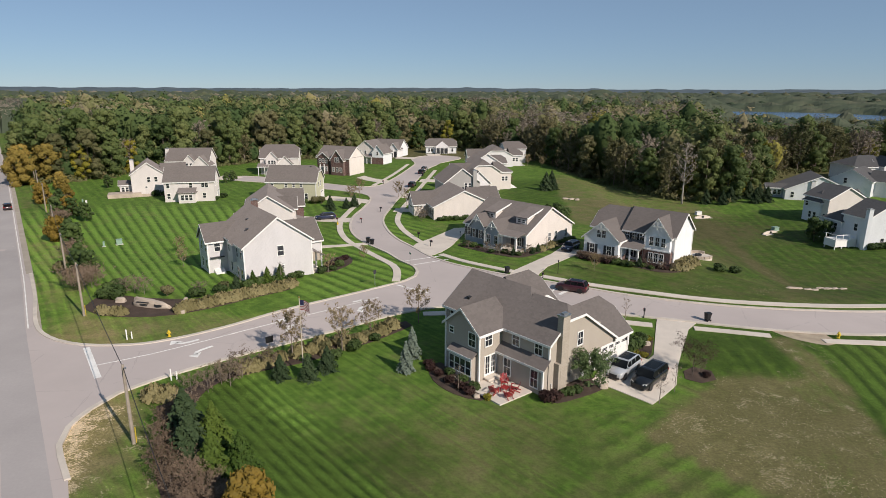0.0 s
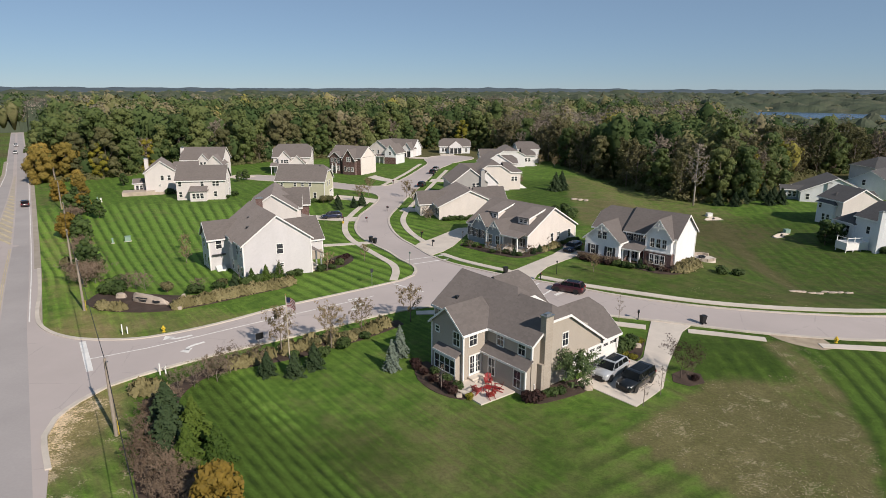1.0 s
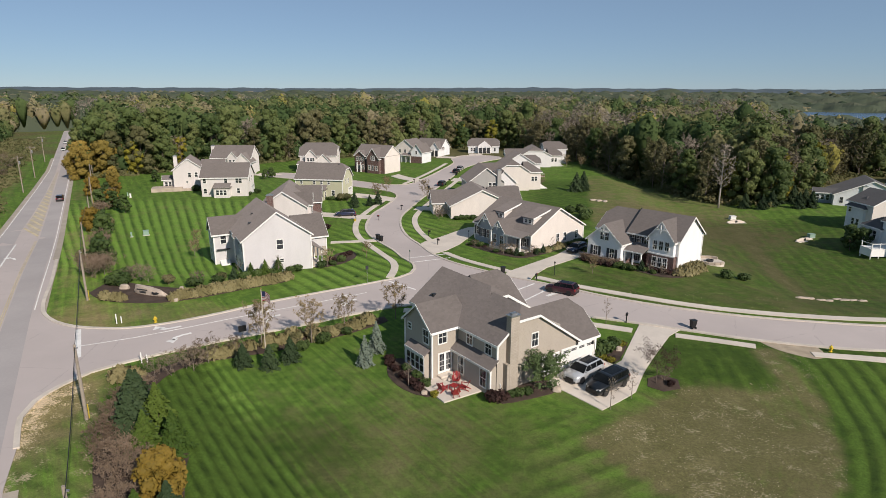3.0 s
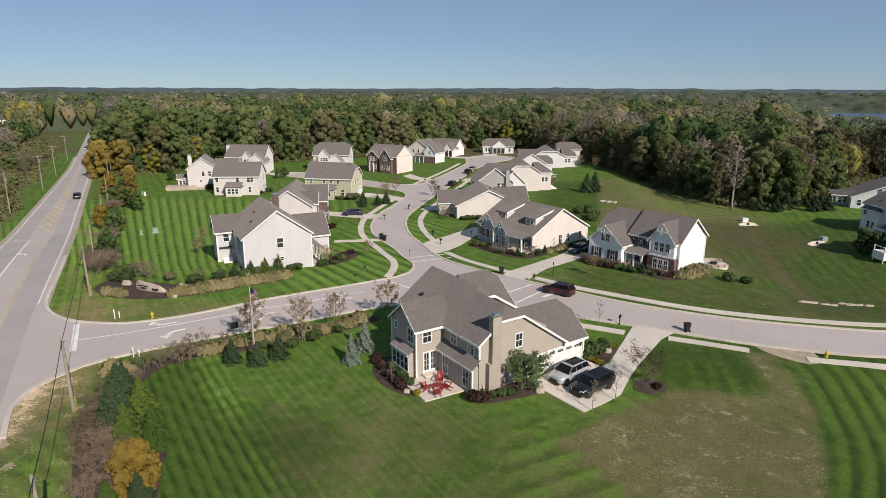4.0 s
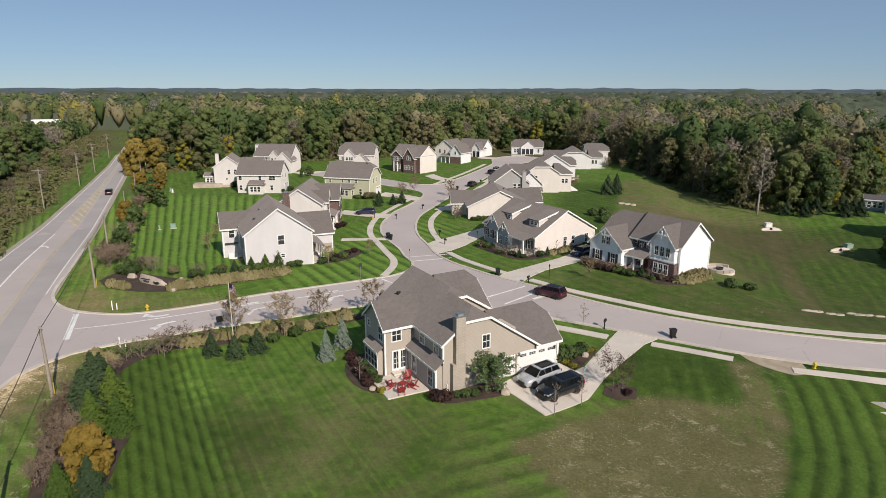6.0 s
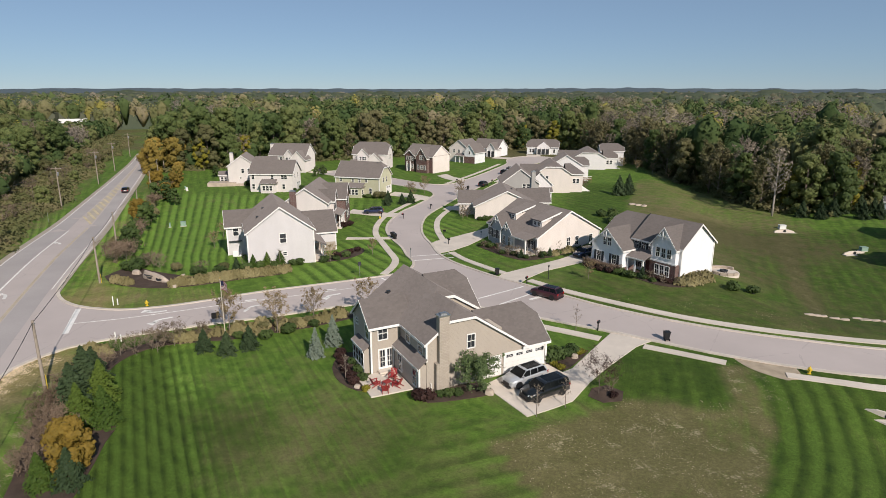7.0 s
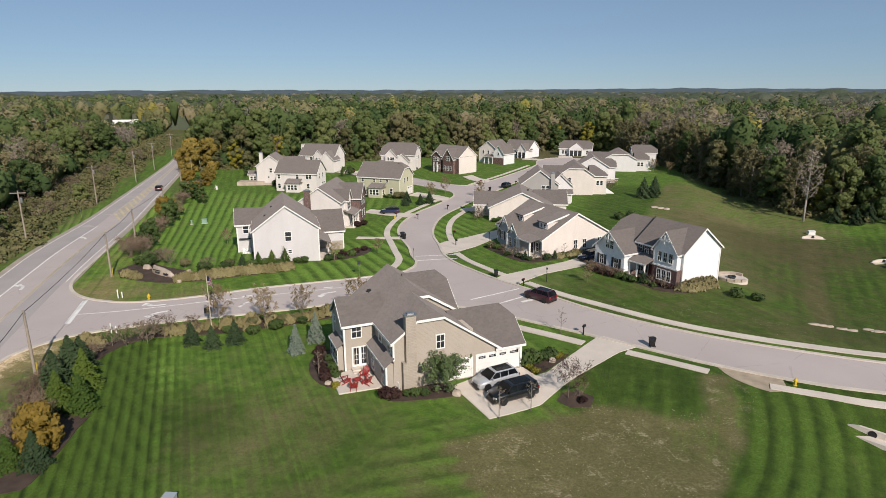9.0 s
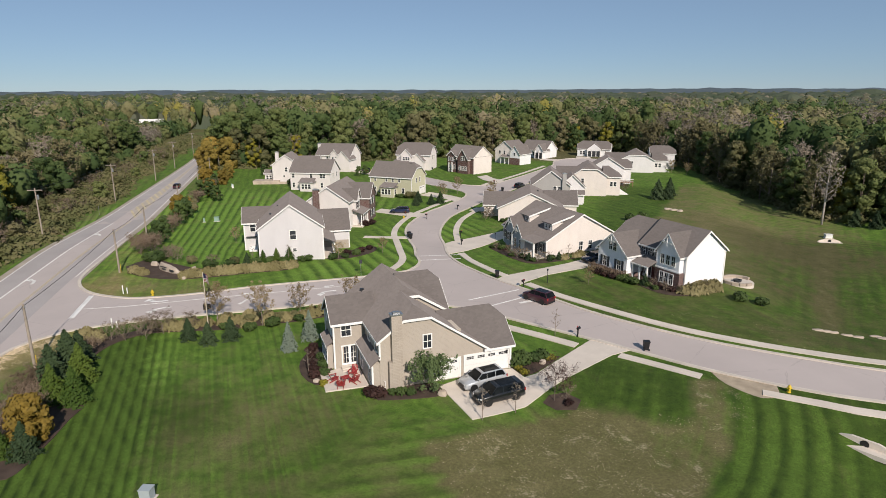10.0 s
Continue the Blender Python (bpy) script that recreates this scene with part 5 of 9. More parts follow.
h.windows("S", -1.2, 4.2, (8.7, 9.5), 0.75, 1.4, True)
h.windows("S", -1.2, 0.8, (7.6, 9.1, 10.6), 0.75, 1.4, True)
h.door("S", -0.5, 2.9, 0.0, material=DARK)
for u in (2.1, 3.7):
    h.post(u, -1.2, -0.2, 3.2, 0.13)
h.walls(13.16, 13.3, 0.1, 9.3, -0.5, 5.4, CREAM, "cream sided end wall")
h.gable_wall(0.05, 9.35, 13.3, 5.5, 8.85, "u", 0, -0.12, CREAM)

h = House("two-storey cream house with a front porch", -29.5, 244.0, -0.4, -24, CREAM)
h.block(0, 9.6, 0, 9.0, 5.2, 3.4, "v")
h.block(8.4, 13.4, -1.4, 6.0, 4.2, 3.0, "v", ends=(True, True), wall=PALE)
h.windows("S", 0, 3.5, (2.4, 4.8), 0.75, 1.3)
h.windows("S", -1.4, 3.4, (10.9,), 0.8, 1.1)
h.shed(4.0, 8.4, -1.8, 0, 2.5, 3.2, "S")
for u in (4.2, 6.2, 8.2):
    h.post(u, -1.7, -0.3, 2.5)
h.walls(8.42, 13.38, -1.44, -1.2, -0.4, 2.4, BRICK, "brick lower wall")

h = House("single-storey grey house with a corner porch", -24.0, 268.5, -0.5, -22, PALE)
h.block(0, 12.4, 0, 9.0, 3.4, 3.6, "u")
h.block(8.4, 12.6, -2.2, 3.0, 3.4, 2.6, "v", ends=(True, False), wall=WHITE)
# the porch's shade is a dark panel between the posts
h.walls(8.6, 12.4, -2.24, -2.1, 0.0, 2.4, DARK, "dark panel for the shade of the porch opening")
for u in (8.6, 10.5, 12.4):
    h.post(u, -2.4, -0.3, 3.0, 0.16)
h.windows("S", 0, 0.8, (2.0, 4.4, 6.4), 0.8, 1.5)

# the house with brick front wings facing the bend
h = House("two-storey white house with brick front and brick chimney", -36.4, 113.6, -0.4, 13, BONE)
h.block(0, 9.0, 0, 15.5, 5.9, 3.0, "v")
h.chimney(1.5, 2.7, -0.75, 0.1, 8.3, BRICK, label="red brick chimney")
h.block(6.0, 11.4, 8.6, 14.6, 5.4, 2.8, "u", ends=(False, True), wall=BRICK)
h.block(5.4, 9.8, 3.4, 6.4, 5.9, 1.9, "u", ends=(False, True))
h.shed(9.0, 11.2, 2.6, 8.6, 2.6, 3.5, "E")
h.add("porch_floor", Mesh().box(9.0, 11.4, 2.4, 8.6, -0.5, 0.1), CONCRETE)
for v in (2.8, 4.8, 6.8, 8.4):
    h.post(11.0, v, 0.1, 2.6)
h.windows("E", 9.8, 3.8, (4.3, 5.5), 0.75, 1.3, False, True)
h.windows("E", 9.0, 0.7, (4.0, 7.4), 0.8, 1.5)
h.windows("E", 11.4, 3.6, (10.4, 12.6), 0.75, 1.3, False, True)
h.windows("E", 11.4, 0.8, (10.4, 12.6), 0.75, 1.4, False, True)
h.block(-2.4, 0.4, 9.0, 13.6, 2.7, 0.9, "u", ends=(True, False))

# the houses across the drainage swale
h = House("two-storey pale house with a white deck and chimney", 85.8, 113.5, -2.3, 8, PALE, ROOF_DARK)
h.block(0, 10.0, 0, 6.0, 6.2, 2.8, "v", wall=PALE)
h.chimney(-0.75, 0.2, -0.7, 0.1, 8.1, PALE)
h.block(-0.4, 6.0, 5.8, 11.0, 4.4, 1.8, "u", 0.9, 0, ends=(True, False), wall=PALE)
h.windows("W", -0.4, 2.4, (7.2, 8.6, 10.0), 0.8, 1.4)
h.windows("W", 0.0, 3.2, (2.6,), 0.8, 1.4)
h.windows("S", 0.0, 3.4, (5.0, 7.5), 0.8, 1.4)
h.windows("S", 0.0, 0.6, (4.0, 6.5), 0.8, 1.4)
h.add("deck_floor", Mesh().box(-5.0, -0.1, 1.7, 4.6, 1.45, 1.6), TRIM, "white painted deck")
for u, v in ((-4.9, 1.8), (-4.9, 4.4), (-3.3, 1.8), (-1.7, 1.8), (-0.3, 1.8)):
    h.post(u, v, -0.5, 2.7, 0.06, "deck_post", TRIM)
h.add("deck_rail", Mesh().box(-5.0, -0.2, 1.7, 1.78, 2.5, 2.62).box(-5.0, -4.92, 1.7, 4.6, 2.5, 2.62).box(-5.0, -0.2, 1.7, 1.76, 0.1, 1.5).box(-5.0, -4.94, 1.7, 4.6, 0.1, 1.5), TRIM)

h = House("two-storey cream house with dark grey roof", 91.85, 134.4, -2.05, 8, CREAM, ROOF_DARK)
h.block(0, 9.6, 0, 7.6, 6.0, 2.6, "v", wall=CREAM)
h.block(-0.6, 4.0, 1.8, 7.0, 5.0, 2.2, "u", 0.95, 0, ends=(True, False), wall=PALE)
h.windows("W", -0.6, 1.0, (3.2, 4.6), 0.8, 1.4)
h.windows("W", -0.6, 3.6, (6.0,), 0.8, 1.2)
h.windows("W", 0.0, 1.0, (0.9,), 0.8, 1.4)
h.block(7.0, 14.0, 4.0, 11.0, 4.4, 2.4, "u", ends=(False, True), wall=CREAM)

h = House("single-storey pale house with a low grey roof and window bay", 101.5, 167.5, -2.05, -20, PALE, ROOF_DARK)
h.block(0, 17.0, 0, 13.0, 3.0, 3.9, "v", wall=PALE)
h.block(-4.4, 2.0, 3.0, 7.2, 2.9, 0.9, "u", ends=(True, False), wall=BLUE)
h.windows("W", -4.4, 0.9, (3.7, 4.7, 5.7, 6.6), 0.75, 1.4)
h.windows("S", 3.0, 0.9, (-3.4, -2.2, -1.0), 0.75, 1.4)
h.window("S", 0, 1.8, 0.8, 0.8, 1.5)
h.window("S", 0, 6.0, 0.8, 0.8, 1.5)
h.chimney(6.2, 7.2, -0.5, 0.1, 5.6, WHITE)

h = House("two-storey pale house with a broad shaded gable", 121.0, 178.0, -2.0, -50, PALE, ROOF_DARK)
h.block(0, 11.0, 0, 12.0, 4.6, 3.1, "v", wall=PALE)
h.window("S", 0, 4.2, 3.6, 0.8, 1.5)
h.block(9.0, 16.0, 3.0, 11.0, 4.6, 2.6, "u", ends=(False, True), wall=PALE)

h = House("two-storey grey house with a dark hipped roof", 146.0, 202.0, -2.0, 4, PALE, ROOF_DARK)
h.block(0, 16.0, 0, 12.0, 4.8, 3.2, "u", 0.9, 0.9, wall=PALE)
h.block(9.0, 14.5, -2.0, 4.0, 5.2, 3.0, "v", ends=(True, False), wall=WHITE)
h.bracket(8.6, 3.0, 6.4, 1.4)

h = House("single-storey pale house at the wood's edge", 151.0, 176.0, -1.4, 4, PALE, ROOF_DARK)
h.block(0, 15.0, 0, 11.0, 3.4, 3.4, "u", 0.3, 0.3, wall=PALE)
h.block(2.0, 8.0, -2.5, 4.0, 3.4, 2.6, "v", ends=(True, False), wall=WHITE)

h = House("long white building far off among the woods", -318.0, 345.0, -0.4, 42, PURE, WHITEROOF, "farm_building", "")
h.block(0, 16.0, 0, 8.0, 5.4, 3.0, "u")
h.windows("S", 0, 1.2, (3.0, 6.0, 10.0, 13.0), 0.9, 1.4)
# ---- trees and shrubs ----
rng = np.random.default_rng(7)


def leaf_mesh(name, centres, normals, sizes, material, aspect=1.0, seed=0, soft=None):
    """Many small bent sprays of leaves, one quad each, joined into one mesh."""
    r = np.random.default_rng(seed)
    n = len(centres)
    nrm = normals / np.maximum(np.linalg.norm(normals, axis=1, keepdims=True), 1e-6)
    a = np.cross(nrm, r.normal(size=(n, 3)))
    a /= np.maximum(np.linalg.norm(a, axis=1, keepdims=True), 1e-6)
    b = np.cross(nrm, a)
    s = sizes[:, None] * 0.5
    j = lambda: 1 + 0.35 * r.uniform(-1, 1, (n, 1))
    v = np.stack([centres - a * s * j() - b * s * aspect * j(), centres + a * s * j() - b * s * aspect * j(), centres + a * s * j() + b * s * aspect * j(), centres - a * s * j() + b * s * aspect * j()], 1)
    v[:, 0] += nrm * s * 0.3
    v[:, 2] += nrm * s * 0.3
    me = bpy.data.meshes.new(name)
    me.vertices.add(4 * n)
    me.vertices.foreach_set("co", v.reshape(-1).astype(np.float32))
    me.loops.add(4 * n)
    me.loops.foreach_set("vertex_index", np.arange(4 * n, dtype=np.int32))
    me.polygons.add(n)
    me.polygons.foreach_set("loop_start", np.arange(0, 4 * n, 4, dtype=np.int32))
    me.update(calc_edges=True)
    me.materials.append(material)
    if soft is not None:
        # leaves of one bough catch the light together
        me.normals_split_custom_set_from_vertices(np.repeat(soft + 0.35 * nrm, 4, axis=0).astype(np.float32))
    return me


def lobes_cloud(lobes, per, size, seed, flat=0.8):
    """Points on the skins of overlapping lobes (x, y, z, r), with outward directions."""
    r = np.random.default_rng(seed)
    C, W, S = [], [], []
    for x, y, z, rad in lobes:
        n = max(6, int(per * rad * rad))
        d = r.normal(size=(n, 3))
        d /= np.linalg.norm(d, axis=1, keepdims=True)
        k = rad * (0.82 + 0.24 * r.random((n, 1)))
        C.append(np.array([x, y, z]) + d * k * np.array([1, 1, flat]))
        W.append(d + 0.34 * r.normal(size=(n, 3)))
        S.append(size * (0.6 + 0.8 * r.random(n)))
    return np.concatenate(C), np.concatenate(W), np.concatenate(S)


def crown_lobes(h, rx, low, count, seed, rmin=0.28, rmax=0.46):
    r = np.random.default_rng(seed)
    out = []
    for i in range(count):
        t = (i + r.random()) / count
        z = low + (h - low) * t
        w = rx * math.sin(math.pi * min(0.97, 0.22 + 0.72 * t)) ** 0.8
        a = i * 2.4 + r.uniform(-0.5, 0.5)
        q = w * math.sqrt(r.random()) * 0.8
        rad = rx * r.uniform(rmin, rmax)
        out.append((q * math.cos(a), q * math.sin(a), min(z, h - rad * 0.7), rad))
    return out


def trunk_mesh(h, r0, lobes, seed, material=BARK, lean=0.4, limbs=7):
    r = np.random.default_rng(seed)
    m = Mesh()
    tip = (r.uniform(-lean, lean), r.uniform(-lean, lean), h * 0.86)
    mids = [(tip[0] * t, tip[1] * t, -0.3 + (h * 0.86 + 0.3) * t) for t in (0, 0.25, 0.5, 0.75, 1.0)]
    m.tube(mids, [r0 * 1.25, r0 * 0.9, r0 * 0.65, r0 * 0.4, r0 * 0.1], 6)
    pick = r.permutation(len(lobes))[:limbs]
    for k in pick:
        x, y, z, rad = lobes[k]
        t = max(0.18, min(0.75, (z / h) - 0.22))
        s = (tip[0] * t, tip[1] * t, h * 0.86 * t)
        mid = ((s[0] + x) / 2, (s[1] + y) / 2, (s[2] * 0.45 + z * 0.55))
        m.tube([s, mid, (x, y, z + rad * 0.4)], [r0 * 0.4, r0 * 0.25, r0 * 0.06], 4)
    return m.data("trunk", material, True)


def ball(level):
    """The corners and faces of a unit geodesic ball."""
    bm = bmesh.new()
    bmesh.ops.create_icosphere(bm, subdivisions=level, radius=1.0)
    v = np.array([p.co[:] for p in bm.verts])
    f = np.array([[p.index for p in q.verts] for q in bm.faces])
    bm.free()
    return v, f


BALL = {k: ball(k) for k in (1, 2, 3)}


def add_boughs(me, lobes, seed, soft=None, level=1, k=0.86, flat=0.8):
    """Closes a crown from within: a lumpy leafy mass under the sprays of each bough."""
    r = np.random.default_rng(seed + 500)
    V, F = BALL[level]
    bm = bmesh.new()
    bm.from_mesh(me)
    for x, y, z, rad in lobes:
        w = V * (rad * k * (1 + 0.16 * r.normal(size=(len(V), 1)))) * np.array([1, 1, flat]) + np.array([x, y, z])
        vs = [bm.verts.new(p) for p in w]
        for a, b, c in F:
            bm.faces.new((vs[a], vs[b], vs[c])).smooth = True
    bm.to_mesh(me)
    bm.free()
    if soft is not None:
        # leaves of one bough catch the light together
        way = np.concatenate([np.repeat(soft, 4, axis=0), np.tile(V, (len(lobes), 1))])
        me.normals_split_custom_set_from_vertices((way / np.linalg.norm(way, axis=1, keepdims=True)).astype(np.float32))
    return me


def broadleaf(seed, h, rx, material, count=20, per=40, size=0.62, low=0.02, soft=False):
    lobes = crown_lobes(h, rx, h * low, count, seed, *((0.2, 0.36) if soft else (0.28, 0.46)))
    C, W, S = lobes_cloud(lobes, per, size, seed)
    me = leaf_mesh("crown", C, W, S, material, 0.8, seed)
    out = C - np.array([0, 0, h * 0.45])
    out /= np.linalg.norm(out, axis=1, keepdims=True)
    return trunk_mesh(h, h * 0.017, lobes, seed), add_boughs(me, lobes, seed, W + 0.5 * out + 0.3 * np.random.default_rng(seed).normal(size=W.shape) if soft else None)


def bare_tree(seed, h, rx, limbs=16, twigs=6, material=TWIGS, stem=BARE, low=0.3, aspect=0.16, fine=1.0):
    """A leafless tree: stem, rising limbs, boughs, and a haze of thin twigs."""
    r = np.random.default_rng(seed)
    m = Mesh()
    lean = r.uniform(-0.03, 0.03, 2) * h
    spine = lambda t: np.array([lean[0] * t * t, lean[1] * t * t, h * t])
    m.tube([tuple(spine(t) - np.array([0, 0, 0.3 if t == 0 else 0])) for t in (0, 0.25, 0.5, 0.75, 1.0)], [h * k for k in (0.016, 0.012, 0.009, 0.005, 0.0012)], 6)
    C, W, S = [], [], []
    for i in range(limbs):
        t = low + (0.93 - low) * (i + r.random()) / limbs
        a = i * 2.4 + r.uniform(-0.4, 0.4)
        out = rx * math.sin(math.pi * min(0.95, 0.3 + 0.62 * (t - low) / (1 - low))) * r.uniform(0.7, 1.1)
        p = spine(t)
        way = np.array([math.cos(a), math.sin(a), 0.0])
        q = p + way * out * 0.5 + np.array([0, 0, out * 0.42])
        e = p + way * out + np.array([0, 0, out * r.uniform(0.75, 1.2)])
        e[2] = min(e[2], h * 1.02)
        w = h * 0.0065 * (1.15 - t)
        m.tube([tuple(p), tuple(q), tuple(e)], [w, w * 0.7, w * 0.2], 4)
        for k in range(5):
            f = 0.3 + 0.16 * k
            s = p + (q - p) * min(1, f * 2) if f < 0.5 else q + (e - q) * (f * 2 - 1)
            d = way * r.uniform(0.2, 0.8) + r.normal(0, 0.45, 3) + np.array([0, 0, 0.55])
            d *= out * r.uniform(0.28, 0.5) / np.linalg.norm(d)
            m.tube([tuple(s), tuple(s + d)], [w * 0.5, w * 0.15], 3)
            for _ in range(twigs):
                g = r.random()
                C.append(s + d * (0.2 + 0.9 * g) + r.normal(0, 0.07 * rx, 3))
                W.append(d / np.linalg.norm(d) + r.normal(0, 0.7, 3))
                S.append(h * r.uniform(0.035, 0.07) * fine)
    me = leaf_mesh("crown", np.array(C), np.array(W), np.array(S), material, aspect, seed)
    return m.data("trunk", stem, True), me


def conifer(seed, h, r, material, tiers=13, per=34, size=0.34):
    """Tiers of drooping sprays round a straight stem."""
    q = np.random.default_rng(seed)
    C, W, S = [], [], []
    for i in range(tiers):
        t = i / (tiers - 1)
        z, rad = h * (0.06 + 0.92 * t), r * (1 - t) ** 0.85 + 0.05
        n = max(5, int(per * (0.25 + rad / r)))
        a = q.uniform(0, 2 * math.pi, n)
        k = rad * np.sqrt(q.uniform(0.15, 1, n)) * (0.85 + 0.3 * np.sin(a * 5 + i))
        C.append(np.stack([k * np.cos(a), k * np.sin(a), z - 0.32 * k + q.normal(0, 0.06 * h / 4, n)], 1))
        W.append(np.stack([np.cos(a) * 0.5, np.sin(a) * 0.5, np.full(n, 0.8)], 1) + 0.35 * q.normal(size=(n, 3)))
        S.append(size * (0.7 + 0.6 * q.random(n)))
    m = Mesh().tube([(0, 0, -0.2), (0, 0, h * 0.5), (0, 0, h * 0.97)], [h * 0.025, h * 0.016, 0.01], 6)
    return m.data("trunk", BARK, True), leaf_mesh("crown", np.concatenate(C), np.concatenate(W), np.concatenate(S), material, 0.6, seed)


def plant(pair, x, y, label, category="tree", name="tree", scale=1.0, turn=None, group="", z=None, tall=1.0, crown_label=""):
    ob = thing(name, label, category, x, y, gz(x, y) if z is None else z, 0, group)
    turn = rng.uniform(0, 360) if turn is None else turn
    ob.matrix_basis = Matrix.Translation((x, y, gz(x, y) - 0.05 if z is None else z)) @ Matrix.Rotation(radians(turn), 4, "Z") @ Matrix.Diagonal((scale, scale, scale * tall, 1))
    part("trunk" if category == "tree" else "stem", pair[0], None, ob)
    part("crown" if category == "tree" else "foliage", pair[1], None, ob, crown_label)
    return ob


# the line along which the woods begin, west to east
EDGE = [(-400, 500), (-160, 268), (-136, 196), (-118, 190), (-106, 205), (-92, 222), (-74, 240), (-52, 256), (-38, 274), (-26, 288), (0, 300), (18, 297), (34, 266), (44, 250), (52, 226), (62, 194), (72, 174), (84, 168), (96, 178), (112, 200), (135, 224), (200, 232), (400, 240)]


def edge(x):
    return np.interp(x, [p[0] for p in EDGE], [p[1] for p in EDGE])


def woods(x, y):
    """Metres into the woods; negative outside."""
    across = x * N[0] + y * N[1]
    along_road = x * D[0] + y * D[1]
    east_part = np.where(across > 2.5, (y - edge(x)) * 0.8, -50.0)
    west_part = -24.0 - 9 * sm(108, 132, along_road) - 4 * sm(185, 215, along_road) - across
    east_part = np.where(np.hypot((x - 390) / 112, (y - 625) / 142) < 1, -50.0, east_part)
    west_part = np.where(np.hypot(x + 312, y - 349) < 17, -50.0, west_part)
    inner = np.maximum(east_part, np.where(y > 40, west_part, -50))
    return np.where((along_road > 485) & (across < 26), np.maximum(inner, (along_road - 485) * 0.6), np.where((along_road > 375) & (along_road <= 485) & (across > -32) & (across < 20), -20.0, inner))


def young_wood(x, y):
    """Lower growth before the far white building."""
    away, aside = (x - 28) * -0.7 + (y - 2) * 0.714, np.abs((x - 28) * 0.714 + (y - 2) * 0.7)
    return sm(42, 26, aside) * sm(225, 265, away) * sm(505, 485, away)


def valley(x, y):
    """The low ground that falls towards the lake."""
    az = np.degrees(np.arctan2(x, y))
    return sm(23, 27.5, az) * sm(42, 38, az) * sm(240, 400, np.hypot(x, y))


OAKS = [broadleaf(11 + i, 18.5 + 1.2 * (i % 3), 5.6 + 0.5 * (i % 4), GREENS, 30, 23, 0.54, 0.02, True) for i in range(5)]
TURNING = [broadleaf(31 + i, 17.0 + i % 3, 5.4 + 0.4 * (i % 3), OLIVES, 28, 23, 0.54, 0.02, True) for i in range(4)]
YELLOW = [broadleaf(51 + i, 14 + i, 4.6, GOLDS, 26, 34, 0.42, 0.02, True) for i in range(2)]
ORANGE = [broadleaf(61 + i, 11.0 + i, 4.6, ORANGES, 30, 40, 0.4, 0.02, True) for i in range(2)]
NAKED = [bare_tree(71 + i, 17 + i, 4.2, 18, 7) for i in range(3)]
THINNING = foliage("thinning_tan_leaves", [(0.15, (0.17, 0.155, 0.075)), (0.5, (0.24, 0.21, 0.11)), (0.9, (0.32, 0.265, 0.16))], 0.7, 0.22)
THIN = [bare_tree(131 + i, 15.0 + i, 4.4 + 0.3 * i, 20, 19, THINNING if i % 2 else OLIVES, BARE, 0.10, 0.7, 0.62) for i in range(4)]
THICKET = [broadleaf(81 + i, 4.6, 2.4, OLIVES if i else GREENS, 12, 80, 0.4, 0.05) for i in range(2)]
SCRUB = [bare_tree(91 + i, 4.0, 2.2, 12, 7, RUSSET, BARE, 0.05) for i in range(2)]


def scatter_woods():
    r = np.random.default_rng(3)
    spots = []
    cell = {}
    for _ in range(90000):
        y = 45 + 520 * r.random() ** 1.1
        x = r.uniform(-1.25 * y - 20, 1.05 * y + 40)
        w = float(woods(x, y))
        if w < 0 or y > 560:
            continue
        gap = 5.6 if w < 12 else 6.6
        k = (int(x // 9), int(y // 9))
        if any((x - a) ** 2 + (y - b) ** 2 < gap * gap for i in (-1, 0, 1) for j in (-1, 0, 1) for a, b in cell.get((k[0] + i, k[1] + j), [])):
            continue
        cell.setdefault(k, []).append((x, y))
        spots.append((x, y, w))
    spots.sort(key=lambda s: (s[2] > 14, math.hypot(s[0] - 14, s[1])))
    near = [s for s in spots if s[2] <= 14][:205]
    chosen = set(near)
    rest = [s for s in spots if s not in chosen]
    for x, y, w in near:
        tone = noise.noise(Vector((x * 0.02, y * 0.02, 3.0))) + 0.5 * r.normal() * 0.6
        u = r.random()
        low = 0.8 if x * N[0] + y * N[1] < 0 else 1.0
        grey = 0.26 if 50 < x < 100 else 0.1
        if u < grey:
            plant(NAKED[r.integers(3)], x, y, "bare grey-brown tree at the edge of the woods", scale=r.uniform(0.6, 0.95), group="trees at the wood's edge")
        elif r.random() < (0.36 if x > 76 else 0.66 if x > 30 else 0.5 if x > 20 else 0.14):
            plant(THIN[r.integers(4)], x, y, "tan-leaved tree thinning out in autumn", scale=low * r.uniform(0.65, 1.05), group="trees at the wood's edge")
        elif tone > (0.15 if x > 20 else 0.22):
            plant(TURNING[r.integers(3)], x, y, "olive-brown tree in early autumn leaf", scale=low * (r.uniform(0.62, 0.98) + 0.012 * w), group="trees at the wood's edge")
        elif u > (0.8 if x > 72 else 0.93):
            plant(YELLOW[r.integers(2)], x, y, "yellow-leaved tree at the edge of the woods", scale=r.uniform(0.8, 1.1), group="trees at the wood's edge")
        else:
            plant(OAKS[r.integers(4)], x, y, "dark green broadleaf tree at the edge of the woods", scale=low * (r.uniform(0.66, 1.0) + 0.012 * w), group="trees at the wood's edge")
    return near, rest


